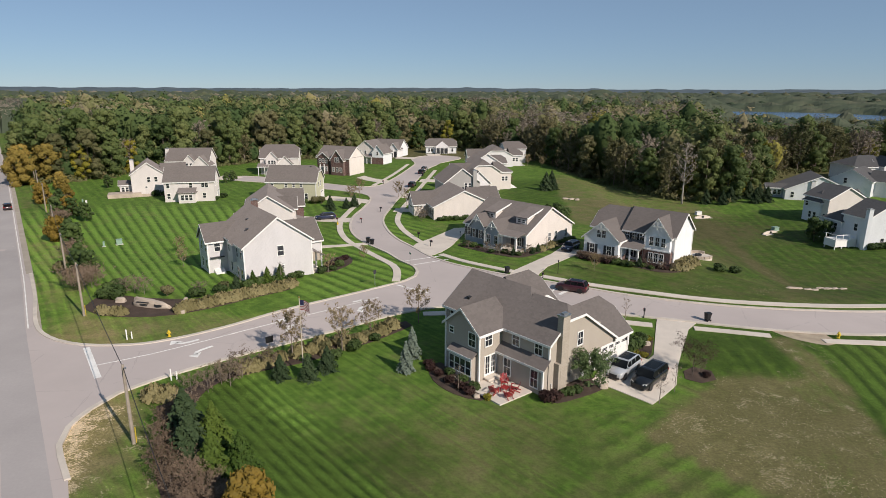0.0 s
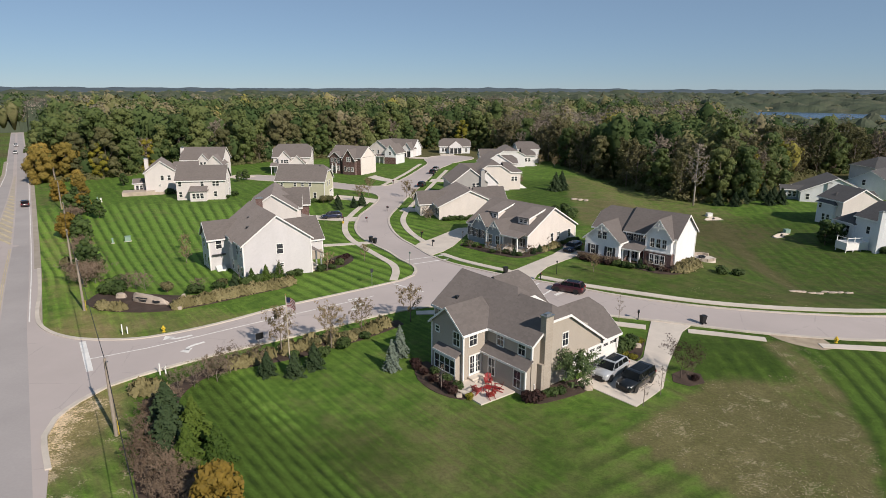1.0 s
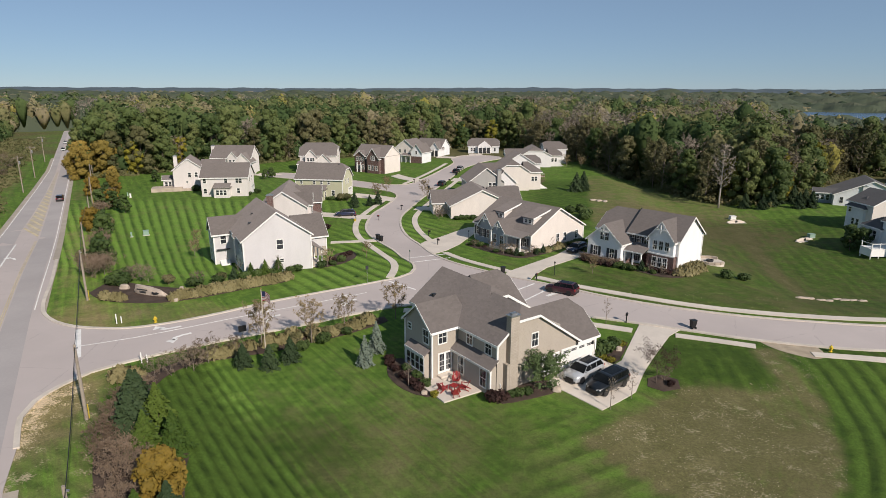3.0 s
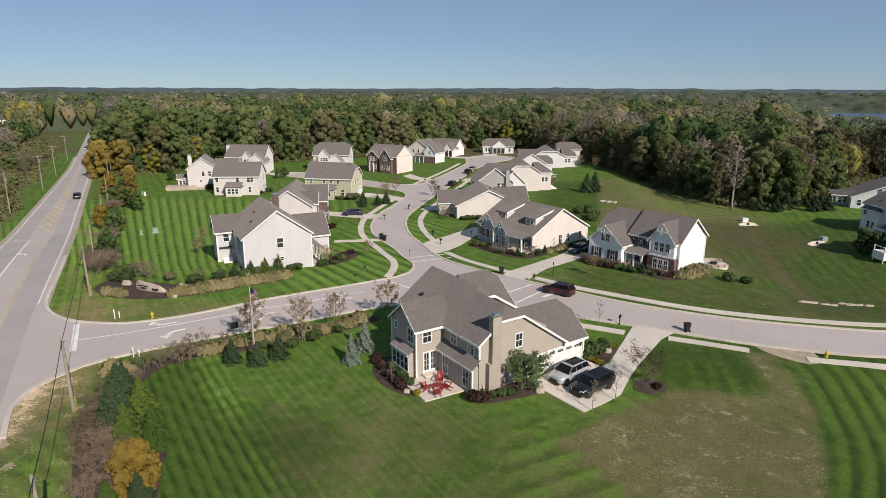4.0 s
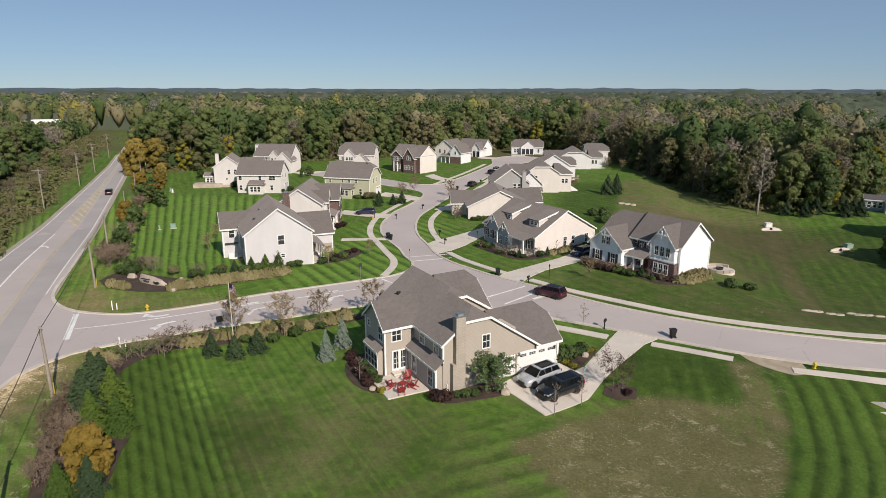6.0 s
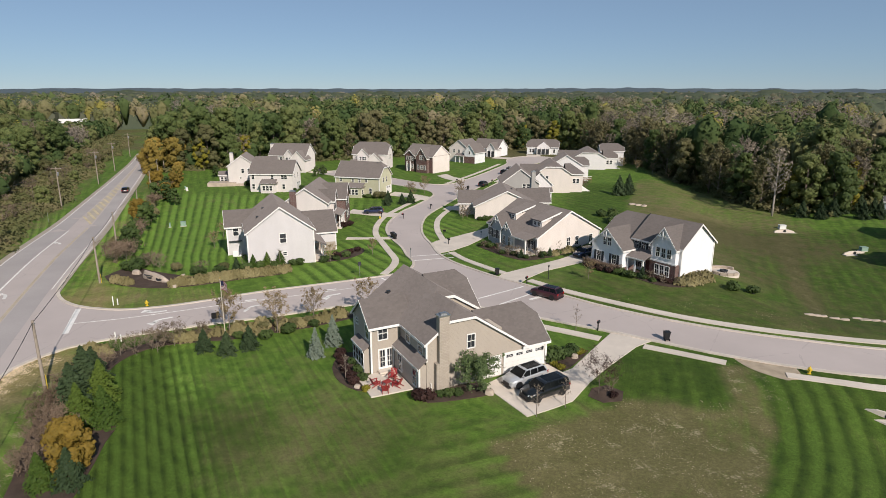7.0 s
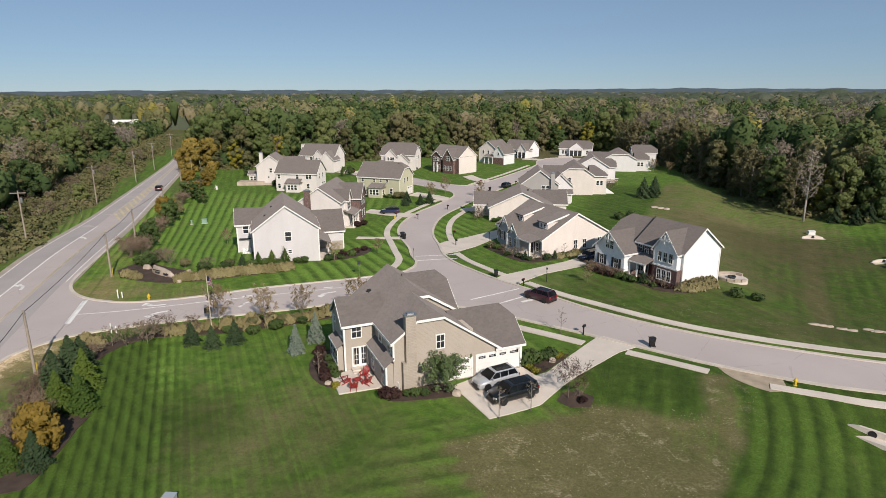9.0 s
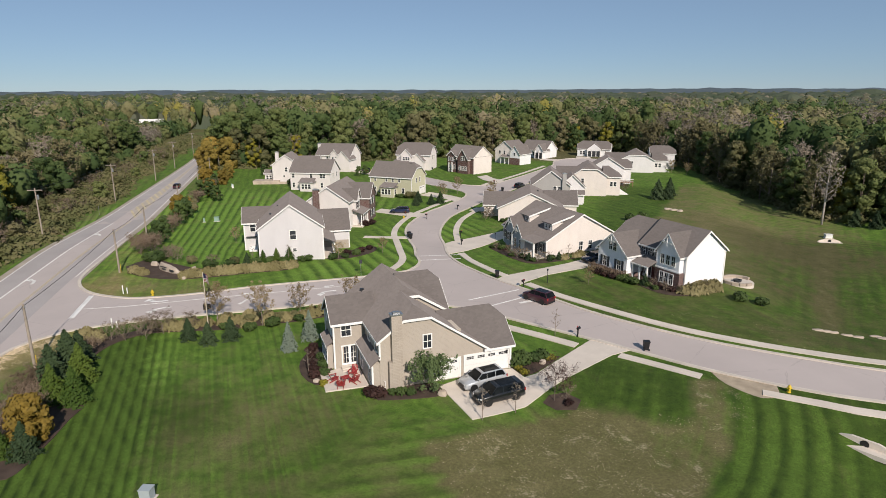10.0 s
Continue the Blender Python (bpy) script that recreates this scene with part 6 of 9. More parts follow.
def woods_material(name, stops, by_tree=True, grain=1.1):
    """A canopy whose tone changes from tree to tree, with the relief of its leaves."""
    m = Nodes(name)
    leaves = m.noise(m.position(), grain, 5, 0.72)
    own = m.attr("tone") if by_tree else m.math("MULTIPLY", m.noise(m.position(), 0.16, 2, 0.6), 0.9)
    t = m.math("ADD", own, m.math("MULTIPLY", m.math("SUBTRACT", m.island(), 0.5), 0.06))
    t = m.math("ADD", t, m.math("MULTIPLY", m.math("SUBTRACT", m.noise(m.position(), grain * 0.35, 3), 0.5), 0.25))
    c = m.ramp(t, [(p, scaled(k, 1.14)) for p, k in stops])
    # a darker tone is mixed in where the leaf relief is low
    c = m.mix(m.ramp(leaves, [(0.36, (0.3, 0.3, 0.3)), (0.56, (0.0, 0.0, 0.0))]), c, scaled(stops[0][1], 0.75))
    m.bump(leaves, 0.6 / grain, 0.6)
    m.finish(c, 0.85, 0, 0.1, 0.6)
    return m.leafy(c, 0.28)


def canopy(name, spots, seed, material, label, per=38, size=1.5, spread=(2.6, 3.8), twiggy=False, level=2, tall=18.5, shift=0.0):
    """Distant tree tops: a lumpy leafy mass for every crown, and sprays over its upper side."""
    r = np.random.default_rng(seed)
    n = len(spots)
    P = np.array(spots)[:, :2]
    hgt = tall * np.clip(r.normal(1.0, 0.13, n), 0.7, 1.3)
    hgt = hgt * (1 - 0.55 * young_wood(P[:, 0], P[:, 1]))
    rad = r.uniform(*spread, n) * (0.55 + 0.025 * hgt)
    base = ground(P[:, 0], P[:, 1]) - 13.5 * valley(P[:, 0], P[:, 1])
    ph = r.uniform(0, 6, (n, 1, 3))
    wide = np.array([noise.noise(Vector((p[0] * 0.017, p[1] * 0.017, 2.0))) for p in P])
    tone = np.clip(0.42 + shift + 0.55 * wide + 0.22 * r.normal(size=n), 0.05, 0.98)

    def lay(d, k, jitter):
        lump = 1 + 0.14 * np.sin(d[:, :, :1] * 5 + ph[:, :, :1]) + 0.14 * np.sin(d[:, :, 1:2] * 5 + ph[:, :, 1:2]) + 0.11 * np.sin(d[:, :, 2:] * 7 + ph[:, :, 2:]) + jitter * r.normal(size=(*d.shape[:2], 1))
        C = d * lump * k * rad[:, None, None] * np.array([1, 1, 1.3])
        C[:, :, 0] += P[:, :1]
        C[:, :, 1] += P[:, 1:]
        C[:, :, 2] += (base + hgt - rad * 1.2)[:, None]
        return C

    def keep(me, count):
        me.attributes.new("tone", "FLOAT", "POINT").data.foreach_set("value", np.repeat(tone, count).astype(np.float32))
        tagged(new(name, me), label, "trees", kind="stuff")

    d = r.normal(size=(n, per, 3))
    d[:, :, 2] = np.abs(d[:, :, 2]) * 1.0 - 0.25
    d /= np.linalg.norm(d, axis=2, keepdims=True)
    C = lay(d, 1.0, 0.06)
    W = d + (0.5 if twiggy else 0.28) * r.normal(size=d.shape)
    S = size * r.uniform(0.6, 1.3, (n, per))
    keep(leaf_mesh(name, C.reshape(-1, 3), W.reshape(-1, 3), S.reshape(-1), material, 0.16 if twiggy else 0.8, seed, None if twiggy else (d + 0.3 * r.normal(size=d.shape)).reshape(-1, 3)), per * 4)
    if twiggy:
        return
    V, F = BALL[level]
    q = np.repeat(V[None], n, 0)
    q = q + 0.07 * r.normal(size=q.shape)
    me = bpy.data.meshes.new(name)
    B = lay(q, 0.86, 0.07)
    # the lower boughs hang to the brush on the ground
    foot = (V[:, 2] < -0.2) & (np.hypot(V[:, 0], V[:, 1]) > 0.2)
    side = V[foot, :2] / np.linalg.norm(V[foot, :2], axis=1, keepdims=True)
    B[:, foot, :2] = P[:, None] + side[None] * rad[:, None, None] * r.uniform(0.75, 1.0, (n, int(foot.sum()), 1))
    B[:, V[:, 2] < -0.45, 2] = (base - 0.5)[:, None]
    me.from_pydata(B.reshape(-1, 3).tolist(), [], (F[None] + len(V) * np.arange(n)[:, None, None]).reshape(-1, 3).tolist())
    me.polygons.foreach_set("use_smooth", [True] * len(me.polygons))
    me.materials.append(material)
    keep(me, len(V))


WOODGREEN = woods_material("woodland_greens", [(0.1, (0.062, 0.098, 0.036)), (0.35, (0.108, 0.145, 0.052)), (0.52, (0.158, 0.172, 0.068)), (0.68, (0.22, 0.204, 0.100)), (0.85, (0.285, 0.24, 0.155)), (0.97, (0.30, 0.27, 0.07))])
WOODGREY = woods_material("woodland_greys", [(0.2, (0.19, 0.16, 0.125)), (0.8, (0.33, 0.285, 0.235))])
NEAR, FAR = scatter_woods()
tone = [noise.noise(Vector((s[0] * 0.012 + 5, s[1] * 0.012, 0.5))) for s in FAR]
STANDS = ((4, 345, 14, 12), (60, 300, 28, 14), (72, 262, 12, 10), (44, 358, 20, 12))
thin = [t >= (0.2 if s[0] * N[0] + s[1] * N[1] > 0 else 0.4) or any(math.hypot((s[0] - a) / p, (s[1] - b) / q) < 1 for a, b, p, q in STANDS) for s, t in zip(FAR, tone)]
close = [s for s, t in zip(FAR, thin) if not t and s[1] < 380]
far = [s for s, t in zip(FAR, thin) if not t and s[1] >= 380]
bare = [s for s, t in zip(FAR, thin) if t]
canopy("woodland", close, 1, WOODGREEN, "mixed green and olive woodland in early autumn", 132, 0.96, (3.0, 5.2), level=1)
canopy("woodland", far, 2, WOODGREEN, "distant green and olive woodland", 56, 1.15, (3.2, 5.4), level=1)
low = [(x + 2.6, y + 2.2, w) for x, y, w in NEAR + FAR if 1.5 < w < 13 and y < 520]
canopy("woodland", [p for p in low if p[0] > 38], 4, WOODGREEN, "lower olive and tan trees filling the wood's edge", 90, 0.8, (3.2, 4.6), level=1, tall=9.5, shift=0.16)
canopy("woodland", [p for p in low if p[0] <= 38], 6, WOODGREEN, "lower dark green trees filling the wood's edge", 70, 0.8, (3.2, 4.6), level=1, tall=9.5, shift=-0.22)
canopy("bare_woodland", bare, 3, WOODGREY, "grey-brown bare woodland", 150, 1.3, (3.4, 5.2), True)


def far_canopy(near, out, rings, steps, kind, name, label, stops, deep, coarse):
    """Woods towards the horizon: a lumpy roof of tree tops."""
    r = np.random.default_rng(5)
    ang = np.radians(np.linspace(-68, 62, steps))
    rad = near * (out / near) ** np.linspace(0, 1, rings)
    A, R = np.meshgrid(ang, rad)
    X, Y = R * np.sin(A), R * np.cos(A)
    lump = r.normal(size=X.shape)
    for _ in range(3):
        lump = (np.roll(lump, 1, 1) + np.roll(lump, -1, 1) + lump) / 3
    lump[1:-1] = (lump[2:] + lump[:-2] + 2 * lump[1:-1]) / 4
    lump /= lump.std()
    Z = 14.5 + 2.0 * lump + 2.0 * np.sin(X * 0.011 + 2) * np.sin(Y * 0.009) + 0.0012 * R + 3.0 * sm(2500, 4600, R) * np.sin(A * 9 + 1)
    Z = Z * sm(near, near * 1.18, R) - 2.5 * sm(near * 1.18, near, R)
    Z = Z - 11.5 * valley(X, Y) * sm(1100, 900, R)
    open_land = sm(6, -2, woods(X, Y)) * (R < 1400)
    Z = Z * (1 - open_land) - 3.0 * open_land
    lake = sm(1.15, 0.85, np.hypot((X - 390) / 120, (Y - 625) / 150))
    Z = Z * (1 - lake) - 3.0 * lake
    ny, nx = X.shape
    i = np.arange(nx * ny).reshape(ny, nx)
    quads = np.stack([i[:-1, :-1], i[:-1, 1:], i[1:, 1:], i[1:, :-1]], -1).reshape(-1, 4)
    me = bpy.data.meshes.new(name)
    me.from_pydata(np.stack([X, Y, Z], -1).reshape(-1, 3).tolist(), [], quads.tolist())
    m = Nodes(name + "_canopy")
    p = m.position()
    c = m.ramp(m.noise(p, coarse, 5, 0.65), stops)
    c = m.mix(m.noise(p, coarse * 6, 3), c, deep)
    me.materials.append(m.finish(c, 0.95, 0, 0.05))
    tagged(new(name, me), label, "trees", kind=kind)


def lake():
    w = Nodes("lake_water")
    w.bump(w.noise(w.position(), 0.4, 3), 0.05, 0.3)
    w.finish((0.03, 0.07, 0.14), 0.2, 0, 0.5)
    k = Mesh().poly(*[(390 + 105 * math.cos(a), 625 + 135 * math.sin(a), 1.0) for a in np.linspace(0, 2 * math.pi, 40)[:-1]])
    single("lake", k, w.mat, "blue lake far off beyond the woods", "water", "structure")


far_canopy(430, 1500, 110, 520, "stuff", "far_woods", "woods of green and brown beyond the estate", [(0.3, (0.062, 0.080, 0.052)), (0.5, (0.092, 0.105, 0.066)), (0.7, (0.14, 0.13, 0.09))], (0.055, 0.07, 0.05), 0.02)
# the blue-grey stops put distance haze into the hills' colour
far_canopy(1480, 4700, 70, 420, "structure", "backdrop", "wooded hills along the horizon with blue-grey haze in their colour", [(0.3, (0.085, 0.112, 0.130)), (0.5, (0.112, 0.135, 0.148)), (0.7, (0.16, 0.168, 0.168))], (0.075, 0.10, 0.12), 0.006)
def far_crowns(n, near, out, label):
    """Single tree tops that roughen the far woods."""
    r = np.random.default_rng(17)
    ang, dist = np.radians(r.uniform(-60, 56, n)), near * (out / near) ** r.random(n)
    P = np.stack([dist * np.sin(ang) + 14, dist * np.cos(ang)], 1)
    dry = (np.hypot((P[:, 0] - 390) / 165, (P[:, 1] - 625) / 200) > 1) & (woods(P[:, 0], P[:, 1]) > 0)
    P, dist = P[dry], dist[dry]
    n = len(P)
    V, F = BALL[1]
    rad = r.uniform(4.5, 8.5, n) * (0.8 + dist / 2500)
    top = r.normal(16.8, 1.6, n) + 0.0012 * dist - 11.5 * valley(P[:, 0], P[:, 1]) * sm(1100, 900, dist)
    q = V[None] * (1 + 0.14 * r.normal(size=(n, len(V), 1))) * rad[:, None, None] * np.array([1, 1, 0.8])
    q[:, :, 0] += P[:, :1]
    q[:, :, 1] += P[:, 1:]
    q[:, :, 2] += (top - rad * 0.8)[:, None]
    foot = (V[:, 2] < -0.2) & (np.hypot(V[:, 0], V[:, 1]) > 0.2)
    side = V[foot, :2] / np.linalg.norm(V[foot, :2], axis=1, keepdims=True)
    q[:, foot, :2] = P[:, None] + side[None] * rad[:, None, None] * r.uniform(0.75, 1.0, (n, int(foot.sum()), 1))
    q[:, V[:, 2] < -0.4, 2] = -0.5
    me = bpy.data.meshes.new("far_woods")
    me.from_pydata(q.reshape(-1, 3).tolist(), [], (F[None] + len(V) * np.arange(n)[:, None, None]).reshape(-1, 3).tolist())
    me.polygons.foreach_set("use_smooth", [True] * len(me.polygons))
    me.materials.append(woods_material("far_woods_leaves", [(0.1, (0.058, 0.080, 0.050)), (0.4, (0.088, 0.105, 0.062)), (0.6, (0.125, 0.130, 0.080)), (0.75, (0.18, 0.165, 0.115)), (0.95, (0.23, 0.20, 0.155))], True, 0.5))
    wide = np.array([noise.noise(Vector((p[0] * 0.008, p[1] * 0.008, 4.0))) for p in P])
    me.attributes.new("tone", "FLOAT", "POINT").data.foreach_set("value", np.repeat(np.clip(0.45 + 0.5 * wide + 0.16 * r.normal(size=n), 0.05, 0.95), len(V)).astype(np.float32))
    tagged(new("far_woods", me), label, "trees", kind="stuff")


far_crowns(3600, 520, 1700, "single crowns standing out of the distant woods")
lake()
# ---- trees, shrubs and beds ----
def shrub(seed, h, r, material, per=70, size=0.22, count=7, aspect=0.7):
    q = np.random.default_rng(seed)
    lobes = []
    for i in range(count):
        a, d = i * 2.4, r * 0.55 * math.sqrt((i + 0.4) / count)
        rad = r * q.uniform(0.42, 0.62)
        lobes.append((d * math.cos(a), d * math.sin(a), max(rad * 0.5, h - rad * q.uniform(0.8, 1.3)), rad))
    C, W, S = lobes_cloud(lobes, per / (r * r) * 1.3, size, seed, 0.9 if h > r else 0.7)
    m = Mesh()
    for x, y, z, rad in lobes[:5]:
        m.tube([(0, 0, -0.1), (x * 0.5, y * 0.5, z * 0.5), (x, y, z)], [0.05 * r + 0.01, 0.03 * r + 0.01, 0.01], 4)
    return m.data("stem", BARK), leaf_mesh("foliage", C, W, S, material, aspect, seed)


def tussock(seed, h, r, material=STRAW, n=150):
    """A clump of long arching grass blades."""
    q = np.random.default_rng(seed)
    a = q.uniform(0, 2 * math.pi, n)
    k = r * np.sqrt(q.random(n))
    C = np.stack([k * np.cos(a), k * np.sin(a), h * (0.45 + 0.35 * q.random(n)) * (1.1 - 0.5 * k / r)], 1)
    W = np.stack([np.cos(a), np.sin(a), 0.35 + 0.2 * q.random(n)], 1) + 0.3 * q.normal(size=(n, 3))
    me = leaf_mesh("foliage", C, W, h * 0.75 * (0.7 + 0.5 * q.random(n)), material, 0.3, seed)
    return Mesh().lathe([(r * 0.5, -0.1), (r * 0.4, 0.12), (0.05, 0.2)], 8).data("stem", BARK), me


PINES = [conifer(201 + i, 4.2, 2.0, CONIFER, 17, 150, 0.27) for i in range(3)]
CEDARS = [conifer(211 + i, 4.2, 1.9, CEDAR, 17, 150, 0.26) for i in range(2)]
SPRUCES = [conifer(221 + i, 4.3, 1.35, SPRUCE, 15, 150, 0.22) for i in range(2)]
REDBUSH = [bare_tree(231 + i, 2.0, 1.6, 22, 17, RUSSET, BARE, 0.03, 0.42, 1.12) for i in range(3)]
GREENBUSH = [shrub(241 + i, 1.1, 0.9, SHRUB, 240, 0.2) for i in range(3)]
BROWNBUSH = [bare_tree(251 + i, 2.6, 1.5, 13, 13, foliage("brown_twigs", [(0.15, (0.15, 0.115, 0.082)), (0.9, (0.27, 0.21, 0.15))], 0.9, 0.1, 8), BARE, 0.06, 0.3) for i in range(3)]
OLIVEBUSH = [shrub(261 + i, 2.2, 1.3, OLIVES, 360, 0.26, 9) for i in range(2)]
GOLDBUSH = [shrub(271, 0.55, 0.5, GOLDS, 130, 0.15)]
DARKBUSH = [shrub(281 + i, 0.9, 0.75, foliage("purple_barberry_leaves", [(0.15, (0.035, 0.018, 0.016)), (0.9, (0.085, 0.045, 0.038))]), 200, 0.17) for i in range(2)]
GRASSES = [tussock(291 + i, 1.0, 0.75) for i in range(3)]
YOUNG = [bare_tree(301 + i, 5.0, 1.7, 14, 14, foliage("thin_brown_leaves", [(0.15, (0.27, 0.205, 0.11)), (0.9, (0.42, 0.325, 0.19))], 0.6, 0.35, 6), BARE, 0.25, 0.4, 0.7) for i in range(3)]
SAPLING = [bare_tree(311 + i, 3.4, 0.6, 9, 2, TWIGS) for i in range(2)]
GREENTREE = [broadleaf(321 + i, 3.6, 1.3, SHRUB, 14, 70, 0.3, 0.2) for i in range(2)]
ORANGETREE = [broadleaf(331, 4.6, 1.9, foliage("gold_orange_leaves", [(0.15, (0.16, 0.12, 0.025)), (0.9, (0.29, 0.19, 0.035))]), 26, 150, 0.24, 0.06)]
VIBURNUM = [bare_tree(341, 2.7, 1.75, 22, 34, foliage("viburnum_leaves", [(0.15, (0.10, 0.15, 0.055)), (0.9, (0.19, 0.25, 0.11))], 0.6, 0.3, 6), BARK, 0.03, 0.7, 0.85)]


def rows(pairs, pts, label, name, category="shrub", lo=0.8, hi=1.2, group=""):
    for x, y in pts:
        plant(pairs[int(rng.integers(len(pairs)))], x, y, label, category, name, float(rng.uniform(lo, hi)), group=group)


def bed(name, pts, label="dark bark mulch planting bed edged in lawn"):
    sheet(name, glide(pts + pts[:1], 1.0)[:-1], 0.05, MULCH, label, "planting bed", "structure", 1.5, 0.1)


# the bank of shrubs beside the county road junction
bed("planting_bed", [(-26.4, 50.8), (-24.4, 48.4), (-22.6, 44), (-22.6, 40.5), (-20.5, 36.5), (-17, 32), (-14.6, 29), (-11.0, 30), (-12.2, 34), (-14, 37.8), (-15.2, 40.6), (-18.6, 42.7), (-21.7, 46.2), (-23.2, 50.6), (-22.1, 54.6),
    (-18.4, 57.3), (-14.3, 59.8), (-11.2, 62.6), (-8.0, 65.0), (-3.6, 69.8), (-4.4, 71.2), (-9.4, 67.4), (-14.6, 63.2), (-19.4, 59.2), (-22.6, 56.6), (-24.6, 53.4)])
rows(PINES, [(-20.3, 41.4), (-21.8, 44.5)], "broad dark green pine in the roadside bed", "pine_tree", "tree", 0.98, 1.12, "pines in the roadside beds")
rows(CEDARS, [(-16.0, 40.2), (-18.0, 39.6), (-19.2, 43.6)], "yellow-green cedar in the roadside bed", "cedar_tree", "tree", 0.82, 0.98)
rows(PINES, [(-22.6, 46.4)], "dark green pine beside a cedar in the bed", "pine_tree", "tree", 0.85, 0.95, "pines in the roadside beds")
rows(REDBUSH, [(-24.2, 46.6), (-23.4, 44.0), (-22.4, 42.0), (-21.8, 40.0), (-20.6, 38.2), (-19.2, 38.6), (-17.6, 37.4), (-16.4, 36.2), (-23.4, 48.6), (-18.6, 36.0), (-15.2, 34.4), (-16.8, 33.0)], "dense russet-brown shrub in autumn", "shrub", "shrub", 0.68, 0.92, "russet shrubs")
plant(ORANGETREE[0], -13.6, 34.0, "small tree with golden orange leaves", "tree", "tree", 0.95)
plant(PINES[1], -12.4, 32.6, "dark green pine beside the orange tree", "tree", "pine_tree", 0.75)
plant(CEDARS[0], -14.2, 31.8, "yellow-green cedar in the roadside bed", "tree", "cedar_tree", 0.7)
rows(BROWNBUSH, [(-22.7, 52.3), (-24.0, 51.6), (-22.0, 54.0), (-21.0, 53.6), (-18.4, 58.0), (-20.4, 55.6)], "bare grey-brown shrub by the kerb", "shrub", "shrub", 0.75, 1.05, "bare shrubs by the kerb")
rows(GRASSES, [(-27.2, 51.0), (-26.4, 50.6), (-25.7, 51.2), (-26.6, 51.8), (-20.6, 57.0), (-19.7, 57.6), (-18.8, 58.6), (-17.6, 59.8), (-15.8, 61.2), (-12.8, 61.4), (-10.8, 63.4), (-13.8, 63.2), (-9.6, 65.0), (-8.2, 66.6), (-7.2, 67.4), (-12, 64.6), (-6.2, 69), (-14.6, 62.0), (-11.4, 64.4)], "straw-coloured ornamental grass clump", "grass_clump", "grass", 0.9, 1.4, "ornamental grasses")
rows(OLIVEBUSH, [(-22.1, 55.9), (-13.2, 62.4), (-9.0, 65.8), (-10.2, 64.2)], "olive shrub by the kerb", "shrub", "shrub", 0.45, 0.6)
bed("planting_bed", [(-26.4, 49.4), (-25.2, 50.3), (-24.2, 50.0), (-23.0, 47.6), (-24.7, 46.9)])
rows(PINES, [(-16.6, 55.6), (-13.8, 55.6), (-12.2, 57.6)], "dark green young pine beside the flagpole", "pine_tree", "tree", 0.62, 0.74, "pines in the roadside beds")
rows(YOUNG, [(-16.4, 60.4), (-11.3, 62.4), (-8.4, 66.4), (-2.8, 70.6)], "thin young street tree with brown leaves", "young_tree", "tree", 0.85, 1.05, "young street trees")
rows(GREENBUSH, [(-14.8, 59.6), (-10.0, 62.6), (-11.8, 60.6), (-7.8, 65.2)], "low green shrub in the mulch bed", "shrub")
rows(SPRUCES, [(-4.0, 57.2), (-3.4, 60.6)], "silvery blue spruce standing on the lawn", "blue_spruce", "tree", 0.78, 0.86, "blue spruces")

# the entry bed with its stone sign
bed("planting_bed", [(-46.6, 75.0), (-43.0, 72.4), (-38, 71.6), (-33.6, 72.4), (-29.4, 75.0), (-25.6, 78.8), (-21.4, 83.4), (-21.8, 86.4), (-25.6, 83.8), (-29.4, 80.4), (-34, 78.2), (-40.6, 79.0), (-46.4, 80.4)])
rows(GRASSES, [(-33.2 + 11.4 * t + 0.3 * s, 74.0 + 10.4 * t * (0.75 + 0.25 * t) + 0.9 * s) for t in np.linspace(0, 1, 18) for s in (-0.5, 0.5)], "straw-coloured ornamental grass clump", "grass_clump", "grass", 0.95, 1.3, "ornamental grasses")
rows(GRASSES, [(-42.6, 72.8), (-41.4, 72.8), (-40.4, 72.6), (-43.4, 73.6)], "straw-coloured ornamental grass clump", "grass_clump", "grass", 0.8, 1.1, "ornamental grasses")
rows(GREENBUSH, [(-47.0, 82.4), (-45.4, 82.2), (-46.2, 83.4), (-33.4, 79.2), (-30.6, 81.0), (-27.6, 83.2)], "low green shrub behind the stone sign", "shrub", "shrub", 1.0, 1.4)
rows(BROWNBUSH, [(-42.6, 81.0), (-41.0, 80.4), (-33.0, 79.6), (-44.0, 81.4)], "bare grey-brown shrub in the entry bed", "shrub", "shrub", 0.7, 1.0)
rows(OLIVEBUSH, [(-37.6, 79.8), (-30.4, 81.6)], "olive-leaved shrub in the entry bed", "shrub", "shrub", 0.6, 0.8)
rows(PINES, [(-29.2, 83.2)], "small dark pine near the white house", "pine_tree", "tree", 0.4, 0.5)
rows(CEDARS, [(-27.2, 84.8), (-25.4, 86.0), (-23.8, 87.4)], "yellow-green cedar against the white gable wall", "cedar_tree", "tree", 0.5, 0.66, "cedars by the gable wall")
rows(SAPLING, [(-28.8, 84.2), (-23.6, 86.8)], "bare sapling beside the gable wall", "sapling", "tree", 0.8, 1.0)
rows(GREENBUSH, [(-26.4, 85.6), (-24.6, 86.6), (-22.4, 88.6), (-21.4, 89.4), (-18.4, 92.4), (-17.0, 94.2), (-16.2, 97.0)], "low green foundation shrub", "shrub", "shrub", 0.8, 1.1)
rows(DARKBUSH, [(-17.6, 96.0), (-16.4, 99.2), (-15.8, 101.2)], "dark reddish foundation shrub", "shrub", "shrub", 0.9, 1.3)
bed("planting_bed", [(-19.6, 92.0), (-16.4, 94.0), (-14.4, 99.6), (-15.6, 103.6), (-18.2, 102.0), (-18.6, 96.0)])
